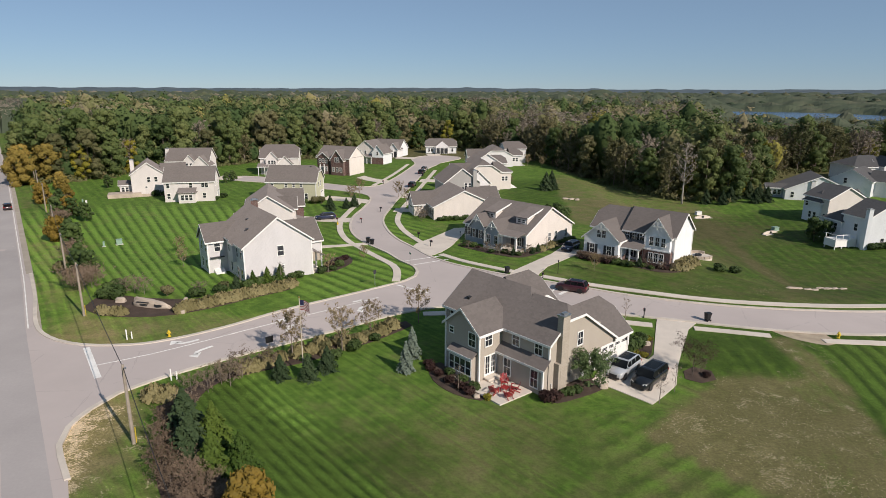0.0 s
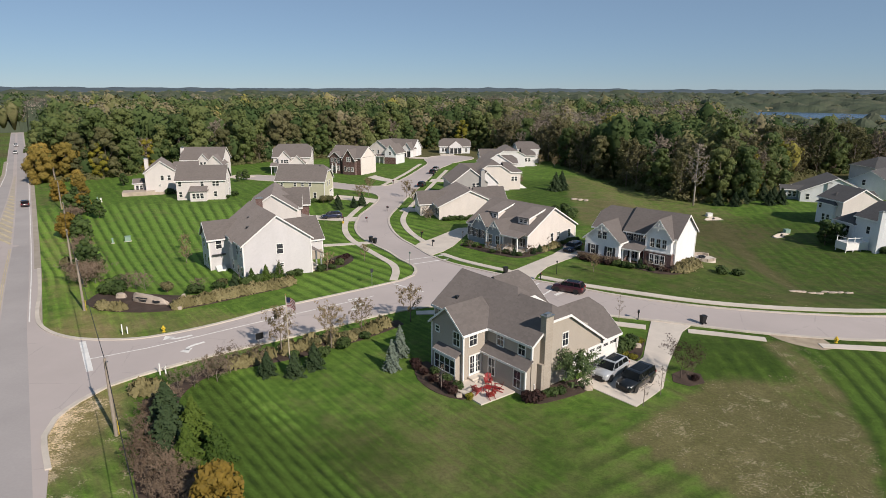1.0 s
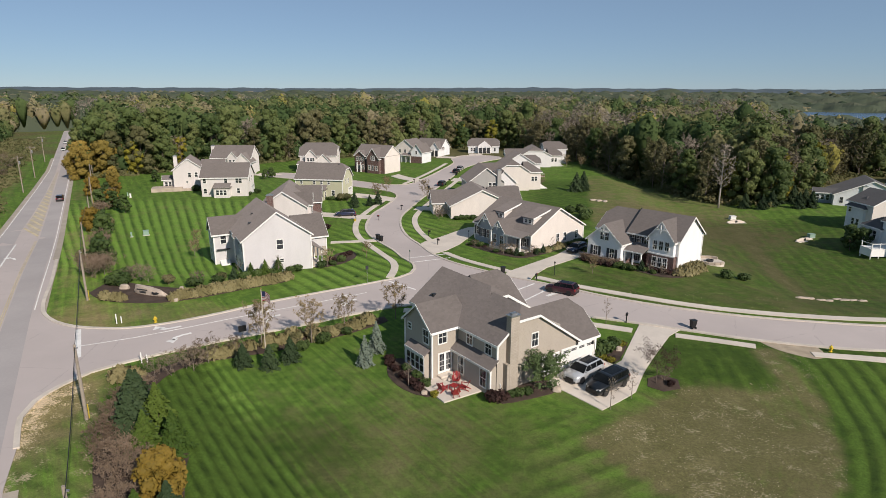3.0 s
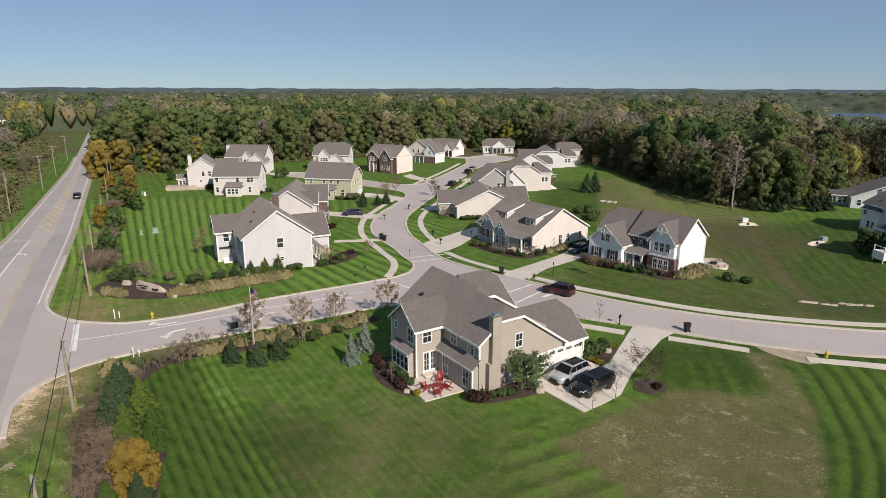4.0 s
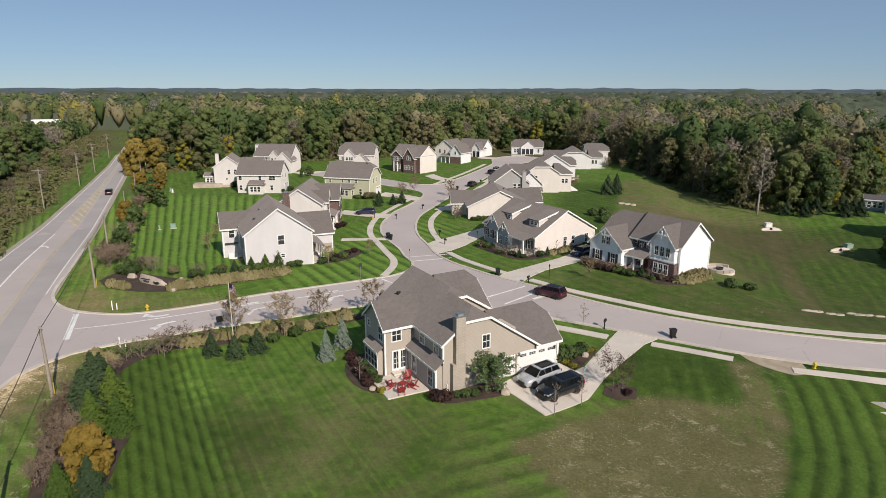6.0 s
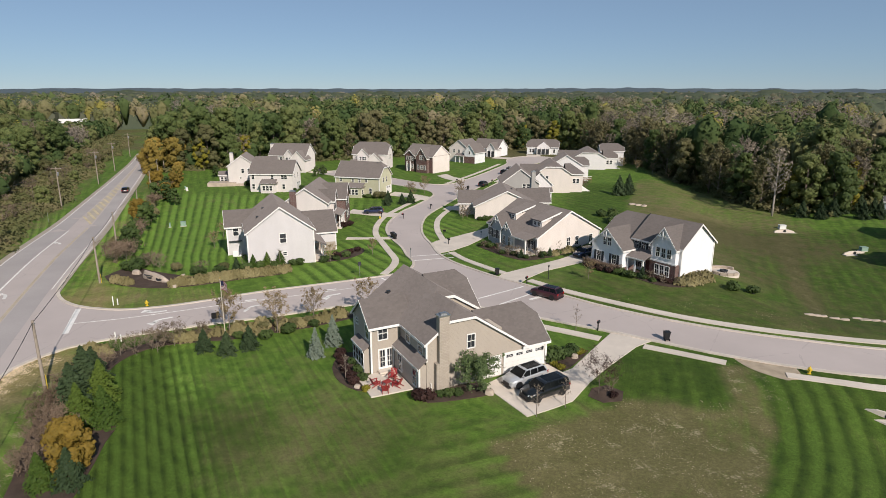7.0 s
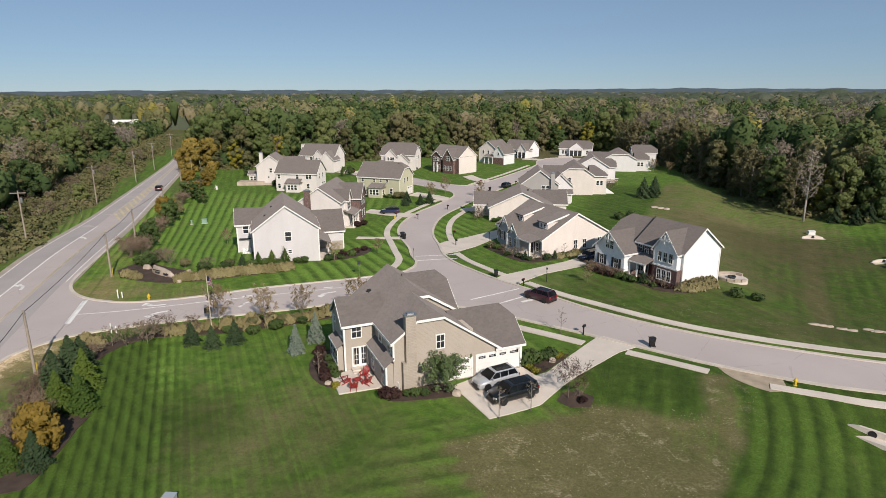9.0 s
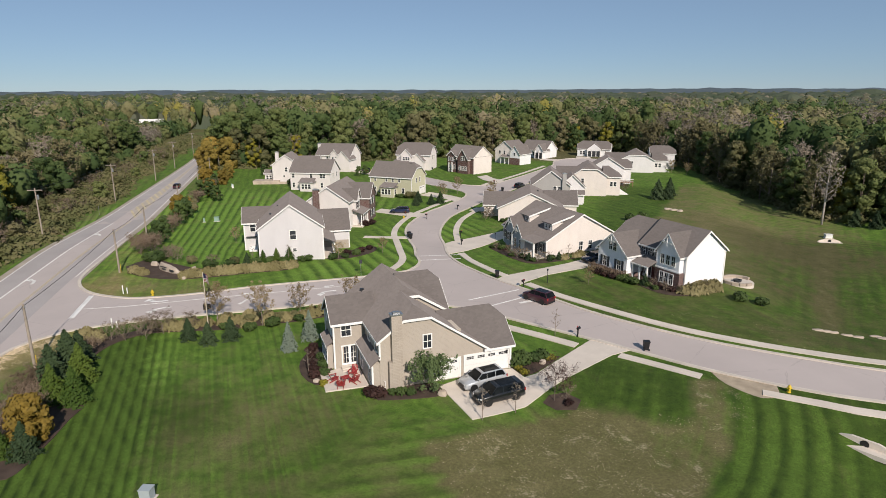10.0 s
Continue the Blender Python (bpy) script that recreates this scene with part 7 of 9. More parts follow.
rows(YOUNG, [(-17.4, 92.6), (-12.4, 99.8)], "thin young tree with olive leaves on the lawn", "young_tree", "tree", 0.55, 0.7)

# the hedge between the county road and the lawns
rows(REDBUSH, [(-49.9, 83.7), (-51.5, 85.6), (-50.8, 82.2), (-52.8, 84.4), (-81.0, 130.8), (-83.0, 133.2), (-62.0, 101.2), (-60.4, 98.4), (-64.4, 104.8), (-92, 149.4)], "spreading russet-brown shrub in the roadside hedge", "shrub", "shrub", 1.1, 1.45, "roadside hedge")
rows(GREENTREE, [(-53.2, 89.4), (-55.6, 90.8), (-57.4, 94.6), (-68.2, 113.0), (-70.6, 115.2), (-77.8, 134.6), (-82.0, 137.2), (-86.6, 138.4), (-89.0, 145.0), (-66.0, 108.4), (-94.6, 154.0)], "large loose green shrub in the roadside hedge", "shrub", "shrub", 1.15, 1.5, "roadside hedge")
rows(ORANGETREE, [(-73.8, 116.2), (-85.4, 141.8), (-96.3, 159.7), (-100.2, 156.0), (-106.0, 165.0), (-75.6, 121.4), (-103.4, 161.6)], "golden olive small tree in the roadside hedge", "tree", "tree", 0.75, 1.1, "roadside hedge")
rows(OLIVEBUSH, [(-72.4, 119.0), (-78.8, 126.4), (-58.8, 92.0), (-87.6, 141.0), (-98.6, 161.8)], "olive-brown shrub in the roadside hedge", "shrub", "shrub", 0.9, 1.25, "roadside hedge")
rows(GREENBUSH, [(-43.9, 78.6), (-45.6, 79.2), (-44.8, 80.4)], "bright green low shrub at the end of the hedge", "shrub", "shrub", 1.2, 1.5)
rows(ORANGE, [(-124, 186), (-119.5, 192), (-128, 193), (-121, 199), (-131, 202)], "tall tree with orange autumn leaves by the road", "tree", "tree", 0.95, 1.15, "orange roadside trees")
rows(YELLOW, [(-112, 197), (-104, 214)], "tree with yellow autumn leaves by the woods", "tree", "tree", 0.7, 0.9)
rows(ORANGE, [(-108, 178), (-103, 171)], "small orange-leaved tree on the lawn's edge", "tree", "tree", 0.4, 0.5)

# round the tan house
bed("planting_bed", [(-1.8, 58.6), (-1.2, 55.0), (0.8, 52.2), (3.2, 50.9), (4.4, 51.6), (3.4, 54.0), (1.4, 56.6), (-0.4, 59.2)])
bed("planting_bed", [(8.8, 50.8), (10.4, 50.2), (13.8, 51.8), (16.0, 53.6), (15.8, 55.4), (13.0, 54.6), (10.2, 52.0)])
bed("planting_bed", [(20.6, 61.0), (21.6, 60.4), (22.4, 59.8), (23.2, 60.7), (24.2, 63.0), (25.1, 65.5), (23.8, 65.4), (22.2, 63.6), (20.9, 62.6)])
bed("planting_bed", [(25.0, 55.8), (26.4, 55.0), (28.2, 55.6), (28.4, 57.2), (26.8, 58.0), (25.4, 57.2)])
rows(DARKBUSH, [(9.4, 50.8), (10.2, 50.8)], "dark purple-leaved shrub by the patio", "shrub", "shrub", 1.0, 1.2, "barberries by the patio")
rows(GREENBUSH, [(11.2, 51.6), (12.0, 52.0), (12.8, 52.4)], "low clipped olive shrub along the wall", "shrub", "shrub", 0.6, 0.75)
plant(VIBURNUM[0], 14.4, 53.6, "large rounded green shrub beside the garage", "shrub", "shrub", 1.2)
rows(DARKBUSH, [(-1.4, 57.4), (-0.6, 56.2), (0.4, 54.6), (1.4, 53.4), (2.2, 52.2), (-1.6, 58.4)], "dark reddish shrub beside the house wall", "shrub", "shrub", 0.7, 1.0)
rows(GREENBUSH, [(0.6, 56.4), (1.8, 54.8), (2.8, 53.2)], "low green shrub beside the house wall", "shrub", "shrub", 0.7, 0.9)
plant(SAPLING[0], 1.2, 52.8, "small bare reddish tree beside the patio", "tree", "young_tree", 0.85)
plant(GOLDBUSH[0], 3.9, 51.2, "small bright yellow shrub at the patio corner", "shrub", "shrub", 1.0)
rows(GREENBUSH, [(21.5, 61.9)], "large rounded green shrub beside the garage corner", "shrub", "shrub", 1.45, 1.55)
rows(GREENBUSH, [(22.6, 63.2), (23.3, 64.4)], "green shrub beside the garage corner", "shrub", "shrub", 0.8, 1.0)
rows(GOLDBUSH, [(21.5, 60.8), (24.3, 64.6), (22.2, 60.2), (24.0, 64.2)], "low yellow-green shrub by the driveway", "shrub", "shrub", 0.9, 1.3)
CRAB = bare_tree(351, 2.6, 1.7, 14, 18, DARKBUSH[0][1].materials[0], BARK, 0.3)
plant(CRAB, 26.0, 56.4, "small spreading bare tree with dark fruit", "tree", "crab_apple", 1.3)
rows(BROWNBUSH, [(27.0, 57.0)], "brown shrub under the small tree", "shrub", "shrub", 0.5, 0.6)
rows(DARKBUSH, [(27.4, 56.2)], "dark low shrub under the small tree", "shrub", "shrub", 0.6, 0.7)
rows(SAPLING, [(20.4, 50.9), (22.9, 53.4), (23.6, 71.0)], "thin bare sapling staked in the ground", "sapling", "tree", 0.9, 1.05, "bare saplings")

# round the houses across the street
def beside(x, y, turn, u, v):
    """A spot given in a house's own measures."""
    c, k = math.cos(radians(turn)), math.sin(radians(turn))
    return x + u * c - v * k, y + u * k + v * c


def by_white(*spots):
    return [beside(38.4, 92.6, 47, u, v) for u, v in spots]


rows(REDBUSH, by_white(*[(-4.2 - 0.5 * (i % 2), 8.3 + 0.8 * i) for i in range(9)]), "low russet shrub along the brick plinth", "shrub", "shrub", 0.42, 0.6, "shrubs along the brick plinth")
rows(DARKBUSH, by_white((-5.2, 9.0), (-5.4, 10.6), (-5.3, 12.2), (-5.0, 13.8), (-2.0, 0.4), (-2.2, 1.5), (-1.9, 2.6), (-2.3, 3.7)), "dark reddish foundation shrub", "shrub", "shrub", 0.6, 0.95, "foundation shrubs")
rows(GREENBUSH, by_white((-3.5, 8.0), (-3.7, 7.2), (-3.4, 6.4), (-3.8, 5.6), (-3.3, 4.8), (-4.6, 7.6), (-4.7, 6.3), (-4.4, 5.2), (-3.2, 3.6), (-3.3, 2.2)), "green foundation shrub before the porch", "shrub", "shrub", 0.55, 1.0, "foundation shrubs")
rows(BROWNBUSH, by_white((-2.8, 0.9), (-3.0, 2.9), (-1.6, -0.6), (0.6, -1.2), (2.4, -1.3)), "brown twiggy shrub by the brick corner", "shrub", "shrub", 0.4, 0.6)
rows(PINES, by_white((-3.3, 4.2)), "small dark conifer by the porch steps", "conifer", "tree", 0.4, 0.45)
rows(YOUNG, [(25.2, 91.4)], "thin young tree with brown leaves on the front lawn", "young_tree", "tree", 0.5, 0.55)
bed("planting_bed", [(23.6, 101.0), (26.6, 97.0), (31, 93.8), (35.6, 90.0), (39.2, 90.6), (37.2, 92.8), (33.6, 96.4), (30.0, 98.6), (25.6, 102.8)])
rows(GRASSES, by_white(*[(-0.9 + 0.75 * i, -0.9 - 0.8 * (i % 2)) for i in range(9)]), "pale straw grass clump by the white wall", "grass_clump", "grass", 0.95, 1.35, "ornamental grasses")
rows(GREENBUSH, [(45.6, 91.4), (48.4, 91.4)], "round green shrub alone on the lawn", "shrub", "shrub", 1.1, 1.3)
def by_cream(*spots):
    return [beside(16.4, 104.9, 43, u, v) for u, v in spots]


bed("planting_bed", by_cream((-2.6, 13.6), (-4.6, 12.6), (-5.0, 8.0), (-5.0, 3.0), (-4.0, -1.6), (0.0, -2.6), (7.0, -2.2), (13.6, -1.6), (13.6, -0.2), (5.0, -0.2), (-0.6, -0.2), (-2.6, 1.0), (-2.6, 7.0)))
rows(DARKBUSH + BROWNBUSH, by_cream((-3.4, 1.2), (-4.2, 2.6), (-3.3, 4.0), (-4.3, 5.6), (-3.2, 8.6), (-4.2, 10.2), (-3.4, 12.0), (-2.4, -1.2), (-1.0, -1.4)), "reddish foundation shrub by the porch", "shrub", "shrub", 0.45, 0.75, "shrubs round the cream house")
rows(GREENBUSH, by_cream((-3.2, 2.2), (-4.4, 4.4), (-3.4, 9.6), (-4.3, 11.4), (-3.0, -0.6), (0.4, -1.2), (3.8, -1.3)), "green foundation shrub by the porch", "shrub", "shrub", 0.6, 0.95, "shrubs round the cream house")
rows(PINES, by_cream((-3.3, 0.2), (-0.4, -1.9), (1.6, -1.6)), "small dark cone-shaped conifer by the corner", "conifer", "tree", 0.3, 0.42)
rows(GRASSES, by_cream((2.4, -1.8), (3.2, -1.4), (4.6, -1.6), (5.4, -1.8), (6.2, -1.3), (7.0, -1.7)), "pale straw grass clump beside the driveway", "grass_clump", "grass", 0.8, 1.1, "ornamental grasses")
rows(SAPLING, by_cream((3.0, -2.4)), "bare sapling beside the cream gable wall", "sapling", "tree", 0.8, 0.9)
rows(GREENBUSH + GOLDBUSH + GRASSES, [(17.1 + 0.731 * u, 104.2 + 0.682 * u) for u in (8.0, 9.2, 10.4, 11.6, 12.8, 13.8)], "small foundation plant along the cream gable wall", "shrub", "shrub", 0.6, 0.95, "foundation plants by the cream wall")
rows(GREENTREE, [(6.8, 117.6)], "small rounded green tree by the driveway", "tree", "tree", 0.5, 0.6)
rows(GREENBUSH, [(1.6 + 1.2 * i, 133.4 + 0.3 * i) for i in range(9)], "low green foundation shrub along the white wall", "shrub", "shrub", 0.7, 1.1)
rows(BROWNBUSH, [(-2.6, 133.6), (-1.8, 135.6), (-3.0, 137.4)], "brown shrub at the house corner", "shrub", "shrub", 0.7, 0.9)
for x, y, k in ((34.0, 175.3, 1.25), (37.0, 181.6, 1.15), (36.6, 176.6, 0.9)):
    plant(PINES[int(10 * k) % 3], x, y, "tall dark green conifer behind the houses", "tree", "conifer", k, group="conifers behind the houses", tall=1.05)
rows(GREENBUSH, [(28.4, 144.3), (31.1, 145.3), (31.5, 139.4), (30.6, 136.8)], "dense green shrub behind the ranch house", "shrub", "shrub", 1.5, 1.9)
rows(BROWNBUSH, [(23.6, 184.0), (25.0, 186.6)], "brown shrub beside the deck", "shrub", "shrub", 0.7, 0.9)
rows(PINES, [(-24.6, 146.0), (-21.4, 148.6), (-19.6, 150.6), (-25.6, 150.0)], "dark green pine on a front lawn", "pine_tree", "tree", 0.6, 0.95)
rows(YOUNG, [(-20.8, 155.6), (-19.8, 165.4), (-9, 163), (-6.4, 151)], "young street tree with olive leaves", "young_tree", "tree", 0.8, 1.1, "young street trees")
rows(GREENBUSH, [(-41 + 1.6 * i, 156.2 - 0.1 * i) for i in range(8)], "green foundation shrub by the sage house", "shrub", "shrub", 0.8, 1.3)
rows(OLIVEBUSH, [(-30.2, 154.8), (-28.6, 155.0), (-46.0, 150.4)], "olive shrub by the sage house", "shrub", "shrub", 0.6, 0.9)
rows(DARKBUSH, [(-33.4, 127.8), (-31.8, 130.0), (-26.0, 120.0), (-25.4, 122.0)], "dark shrub by the porch", "shrub", "shrub", 1.2, 1.6)
rows(GREENTREE, [(-33.4, 138.8), (-40.4, 141.0)], "green tree beside the driveway", "tree", "tree", 0.7, 0.9)
rows(GREENTREE, [(-64, 190.4), (-62.8, 193), (-96, 181)], "green tree among the houses", "tree", "tree", 0.9, 1.2)
rows(GREENBUSH, [(-72, 168.6), (-74, 168.0), (-76, 167.4), (-56.6, 164.0), (-57.6, 160.4)], "green shrub beside the white house", "shrub", "shrub", 1.0, 1.6)
rows(YOUNG, [(-41.8, 96.4), (-46.0, 106)], "small olive tree on the back lawn", "young_tree", "tree", 0.45, 0.6)
rows(PINES, [(81.4, 163.4), (85, 166), (88, 169), (92, 169.4), (95.6, 170.4), (78, 166), (90, 162), (94, 163.4)], "young pine in a row at the wood's edge", "pine_tree", "tree", 0.9, 1.2, "pines at the wood's edge")
rows(GREENTREE, [(80.6, 121.0), (81.6, 123.4), (82.6, 120.6)], "dense green tree beside the deck", "tree", "tree", 1.2, 1.4)
rows(GREENBUSH, [(86.8, 112.6), (88.4, 112.8), (90.2, 113.0), (92.0, 113.2), (93.8, 113.5)], "dark green foundation shrub", "shrub", "shrub", 1.0, 1.4)
rows(YOUNG, [(38 + 5 * i, 232 - 3.4 * i) for i in range(5)], "young tree at the foot of the woods", "young_tree", "tree", 0.6, 0.9)
rows(YELLOW, [(79.0, 206.0), (92.0, 178.0), (112.0, 200.0)], "yellow-green tree among the darker woods", "tree", "tree", 0.8, 0.95, "yellow trees in the woods")
plant(bare_tree(361, 18.5, 3.0, 20, 3, TWIGS, PALEBARK), 71.4, 166.8, "tall pale bare tree standing before the woods", "tree", "tree", 0.95)


def thicket_edge():
    """Undergrowth that closes the foot of the woods."""
    r = np.random.default_rng(9)
    spots = []
    for _ in range(26000):
        y = 50 + 270 * r.random()
        x = r.uniform(-1.2 * y - 10, 0.75 * y + 20)
        w = float(woods(x, y))
        c = x * N[0] + y * N[1]
        if (-2.0 < w < 10 and c > 0) or (w < 3 and -42 < c < -16.0 - 1.5 * math.sin(y * 0.13)):
            spots.append((x, y, w))
    n = min(len(spots), 2700)
    spots = spots[:n]
    C, W, S = [], [], []
    for x, y, w in spots:
        k = 32
        d = r.normal(size=(k, 3))
        d /= np.linalg.norm(d, axis=1, keepdims=True)
        d[:, 2] = np.abs(d[:, 2])
        rad, hgt = r.uniform(1.1, 2.3), r.uniform(0.8, 2.8) * (0.6 + (0.14 if x > 20 else 0.06) * max(0, w + 2.5))
        c = d * np.array([rad, rad, hgt]) * (0.8 + 0.3 * r.random((k, 1)))
        C.append(c + np.array([x, y, gz(x, y)]))
        W.append(d + 0.3 * r.normal(size=(k, 3)))
        S.append(r.uniform(0.35, 0.8, k))
    me = leaf_mesh("undergrowth", np.concatenate(C), np.concatenate(W), np.concatenate(S), WOODLOW, 0.7, 9, np.concatenate(W))
    tagged(new("undergrowth", me), "tangled green and brown undergrowth at the foot of the woods", "shrubs", kind="stuff")


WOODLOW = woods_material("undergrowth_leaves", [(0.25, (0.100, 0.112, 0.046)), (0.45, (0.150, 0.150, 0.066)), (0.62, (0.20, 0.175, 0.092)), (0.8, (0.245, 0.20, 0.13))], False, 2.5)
thicket_edge()


def roadside_scrub():
    """Small trees and bare shrubs in the brush west of the county road."""
    r = np.random.default_rng(21)
    for i in range(46):
        x, y = along(95 + 4.4 * i + r.uniform(-2, 2), -r.uniform(19, 32))
        kind = i % 5
        if kind in (0, 3):
            plant(SCRUB[i % 2], x, y, "bare russet shrub in the roadside brush", "shrub", "shrub", r.uniform(0.7, 1.2), group="roadside brush")
        elif kind == 1:
            plant(THICKET[i % 2], x, y, "small leafy tree in the roadside brush", "tree", "tree", r.uniform(0.7, 1.3), group="roadside brush")
        elif kind == 2:
            plant(BROWNBUSH[i % 3], x, y, "bare grey shrub in the roadside brush", "shrub", "shrub", r.uniform(0.9, 1.6), group="roadside brush")
        else:
            plant(OLIVEBUSH[i % 2], x, y, "olive shrub in the roadside brush", "shrub", "shrub", r.uniform(1.0, 1.7), group="roadside brush")


roadside_scrub()
# ---- vehicles ----
CARGLASS = glass("car_glass", (0.005, 0.006, 0.007), (0.015, 0.017, 0.018), 0.15)
TYRE = mottled("tyre_rubber", (0.018, 0.018, 0.018), 0.85, 2, 20, 0.2, 0.002)
RIM = paint("alloy_rim", (0.45, 0.45, 0.46), 0.3, 0.9)
LAMP = paint("lamp_glass", (0.72, 0.72, 0.70), 0.15)
REDLAMP = paint("tail_lamp", (0.35, 0.02, 0.02), 0.2)


def car(x, y, z, heading, paintwork, label, length=4.75, width=1.9, height=1.72, boxy=0.0, category="car", name="car"):
    """A passenger car. Its nose points along heading, in degrees from +x."""
    ob = thing(name, label, category, x, y, z, heading)
    L, w, H = length, width / 2, height
    X = lambda t: L / 2 - t * L
    belt = H * 0.635
    stations = [(0.0, 0.50 * belt, 0.70, 0.78), (0.015, 0.72 * belt, 0.80, 0.84), (0.05, 0.84 * belt, 0.90, 0.9), (0.15, 0.93 * belt, 0.97, 0.95), (0.27, 1.0 * belt, 1.0, 0.95), (0.5, 1.02 * belt, 1.0, 0.95), (0.8, 1.05 * belt, 1.0, 0.95), (0.95, 1.05 * belt, 0.96, 0.92), (0.985, 0.95 * belt, 0.92, 0.88), (1.0, 0.55 * belt, 0.86, 0.84)]
    m = Mesh()
    for t, top, k, s in stations:
        for q in ((-w * k * 0.9, 0.22), (-w * k, 0.42), (-w * k, top * 0.82), (-w * k * s, top), (w * k * s, top), (w * k, top * 0.82), (w * k, 0.42), (w * k * 0.9, 0.22)):
            m.v.append((X(t), q[0], max(q[1], 0.22)))
    for i in range(len(stations) - 1):
        for j in range(8):
            a, b = i * 8 + j, i * 8 + (j + 1) % 8
            m.f.append((a, b, b + 8, a + 8))
    m.f += [tuple(range(7, -1, -1)), tuple((len(stations) - 1) * 8 + j for j in range(8))]
    part("body", m, paintwork, ob, smooth=True)
    g0, g1, r0, r1 = 0.24, 0.985, 0.40 - 0.03 * boxy, 0.90 + 0.04 * boxy
    bw, rw, zb, zt = w * 0.93, w * 0.76, belt * 1.0, H - 0.05
    G = Mesh()
    G.v = [(X(g0), -bw, zb), (X(g1), -bw, zb), (X(g1), bw, zb), (X(g0), bw, zb), (X(r0), -rw, zt), (X(r1), -rw, zt), (X(r1), rw, zt), (X(r0), rw, zt)]
    G.f = [(0, 1, 5, 4), (1, 2, 6, 5), (2, 3, 7, 6), (3, 0, 4, 7), (4, 5, 6, 7)]
    part("glazing", G, CARGLASS, ob)
    R = Mesh()
    o = 0.025
    R.v = [(X(r0) + o, -rw - o, zt - 0.01), (X(r1) - o, -rw - o, zt - 0.01), (X(r1) - o, rw + o, zt - 0.01), (X(r0) + o, rw + o, zt - 0.01), (X(r0 + 0.04), -rw * 0.9, H), (X(r1 - 0.02), -rw * 0.9, H), (X(r1 - 0.02), rw * 0.9, H), (X(r0 + 0.04), rw * 0.9, H)]
    R.f = [(0, 1, 5, 4), (1, 2, 6, 5), (2, 3, 7, 6), (3, 0, 4, 7), (4, 5, 6, 7), (3, 2, 1, 0)]
    part("roof_panel", R, paintwork, ob)
    part("sunroof", Mesh().box(X(0.84), X(0.46), -rw * 0.8, rw * 0.8, H, H + 0.008), CARGLASS, ob)
    for side in (-1, 1):
        for b, t in ((0.245, r0), (0.50, 0.51), (0.70, 0.71), (0.965, r1 - 0.005)):
            p = Mesh()
            wide = 0.05 if b < 0.9 else 0.16
            a0, a1 = Vector((X(b), side * (bw + 0.012), zb)), Vector((X(t), side * (rw + 0.012), zt))
            d = Vector((wide / 2, 0, 0))
            p.prism([a0 - d, a0 + d, a1 + d, a1 - d], (0, -side * 0.03, 0))
            part("pillar", p, paintwork, ob)
        part("mirror", Mesh().box(X(0.31), X(0.285), side * (w + 0.02) - 0.1, side * (w + 0.02) + 0.1, zb + 0.02, zb + 0.17), paintwork, ob)
        part("headlight", Mesh().prism([(X(0.008), side * w * 0.5, belt * 0.62), (X(0.04), side * w * 0.86, belt * 0.66), (X(0.045), side * w * 0.86, belt * 0.80), (X(0.02), side * w * 0.5, belt * 0.74)], (0.03, 0, 0)), LAMP, ob)
        part("tail_light", Mesh().box(X(1.0) - 0.005, X(0.97), side * w * 0.82 - 0.09, side * w * 0.82 + 0.09, belt * 0.72, belt * 1.0), REDLAMP, ob)
        for t in (0.19, 0.80):
            c = (X(t), side * (w - 0.11), 0.35)
            tyre = Mesh().lathe([(0.2, -0.11), (0.33, -0.115), (0.355, -0.07), (0.355, 0.07), (0.33, 0.115), (0.2, 0.11)], 20).moved(pose(0, 0, 0, 90, 0, 0))
            wheel = part("wheel", tyre, TYRE, ob, smooth=False)
            wheel.matrix_basis = pose(*c)
            rim = Mesh()
            for k in range(5):
                a = k * 2 * math.pi / 5
                rim.prism([(0.05 * math.cos(a + 1.2), side * 0.118, 0.05 * math.sin(a + 1.2)), (0.235 * math.cos(a + 0.18), side * 0.118, 0.235 * math.sin(a + 0.18)), (0.235 * math.cos(a - 0.18), side * 0.118, 0.235 * math.sin(a - 0.18)), (0.05 * math.cos(a - 1.2), side * 0.118, 0.05 * math.sin(a - 1.2))], (0, -side * 0.03, 0))
            part("rim", rim, RIM, wheel)
            # no arch is cut; a black disc stands for its dark hollow
            arch = Mesh().lathe([(0.40, -0.05), (0.40, 0.05), (0.0, 0.06)], 18).moved(pose(0, 0, 0, -90 * side, 0, 0))
            ar = part("wheel_arch", arch, BLACK, ob)
            ar.matrix_basis = pose(X(t), side * (w - 0.035), 0.37)
    part("grille", Mesh().box(X(0.0) - 0.01, X(0.0) + 0.02, -w * 0.45, w * 0.45, belt * 0.36, belt * 0.62), BLACK, ob)
    part("bumper", Mesh().box(X(0.03), X(-0.008), -w * 0.72, w * 0.72, 0.22, 0.40), BLACK, ob)
    part("bumper", Mesh().box(X(1.008), X(0.97), -w * 0.82, w * 0.82, 0.25, 0.48), BLACK, ob)
    return ob


SILVER = paint("silver_car_paint", (0.50, 0.51, 0.53), 0.3, 0.35, 0.6)
BLACKCAR = paint("black_car_paint", (0.008, 0.009, 0.011), 0.3, 0.0, 0.4)
REDCAR = paint("dark_red_car_paint", (0.045, 0.007, 0.013), 0.3, 0.0, 0.5)
BLUECAR = paint("dark_blue_car_paint", (0.014, 0.02, 0.06), 0.2, 0.0, 1.0)
WHITECAR = paint("white_car_paint", (0.7, 0.7, 0.7), 0.25, 0.0, 0.6)
car(18.75, 56.75, gz(18.8, 56.7) + 0.08, 226, SILVER, "silver sport utility car parked on the driveway", 4.75, 1.95, 1.64)
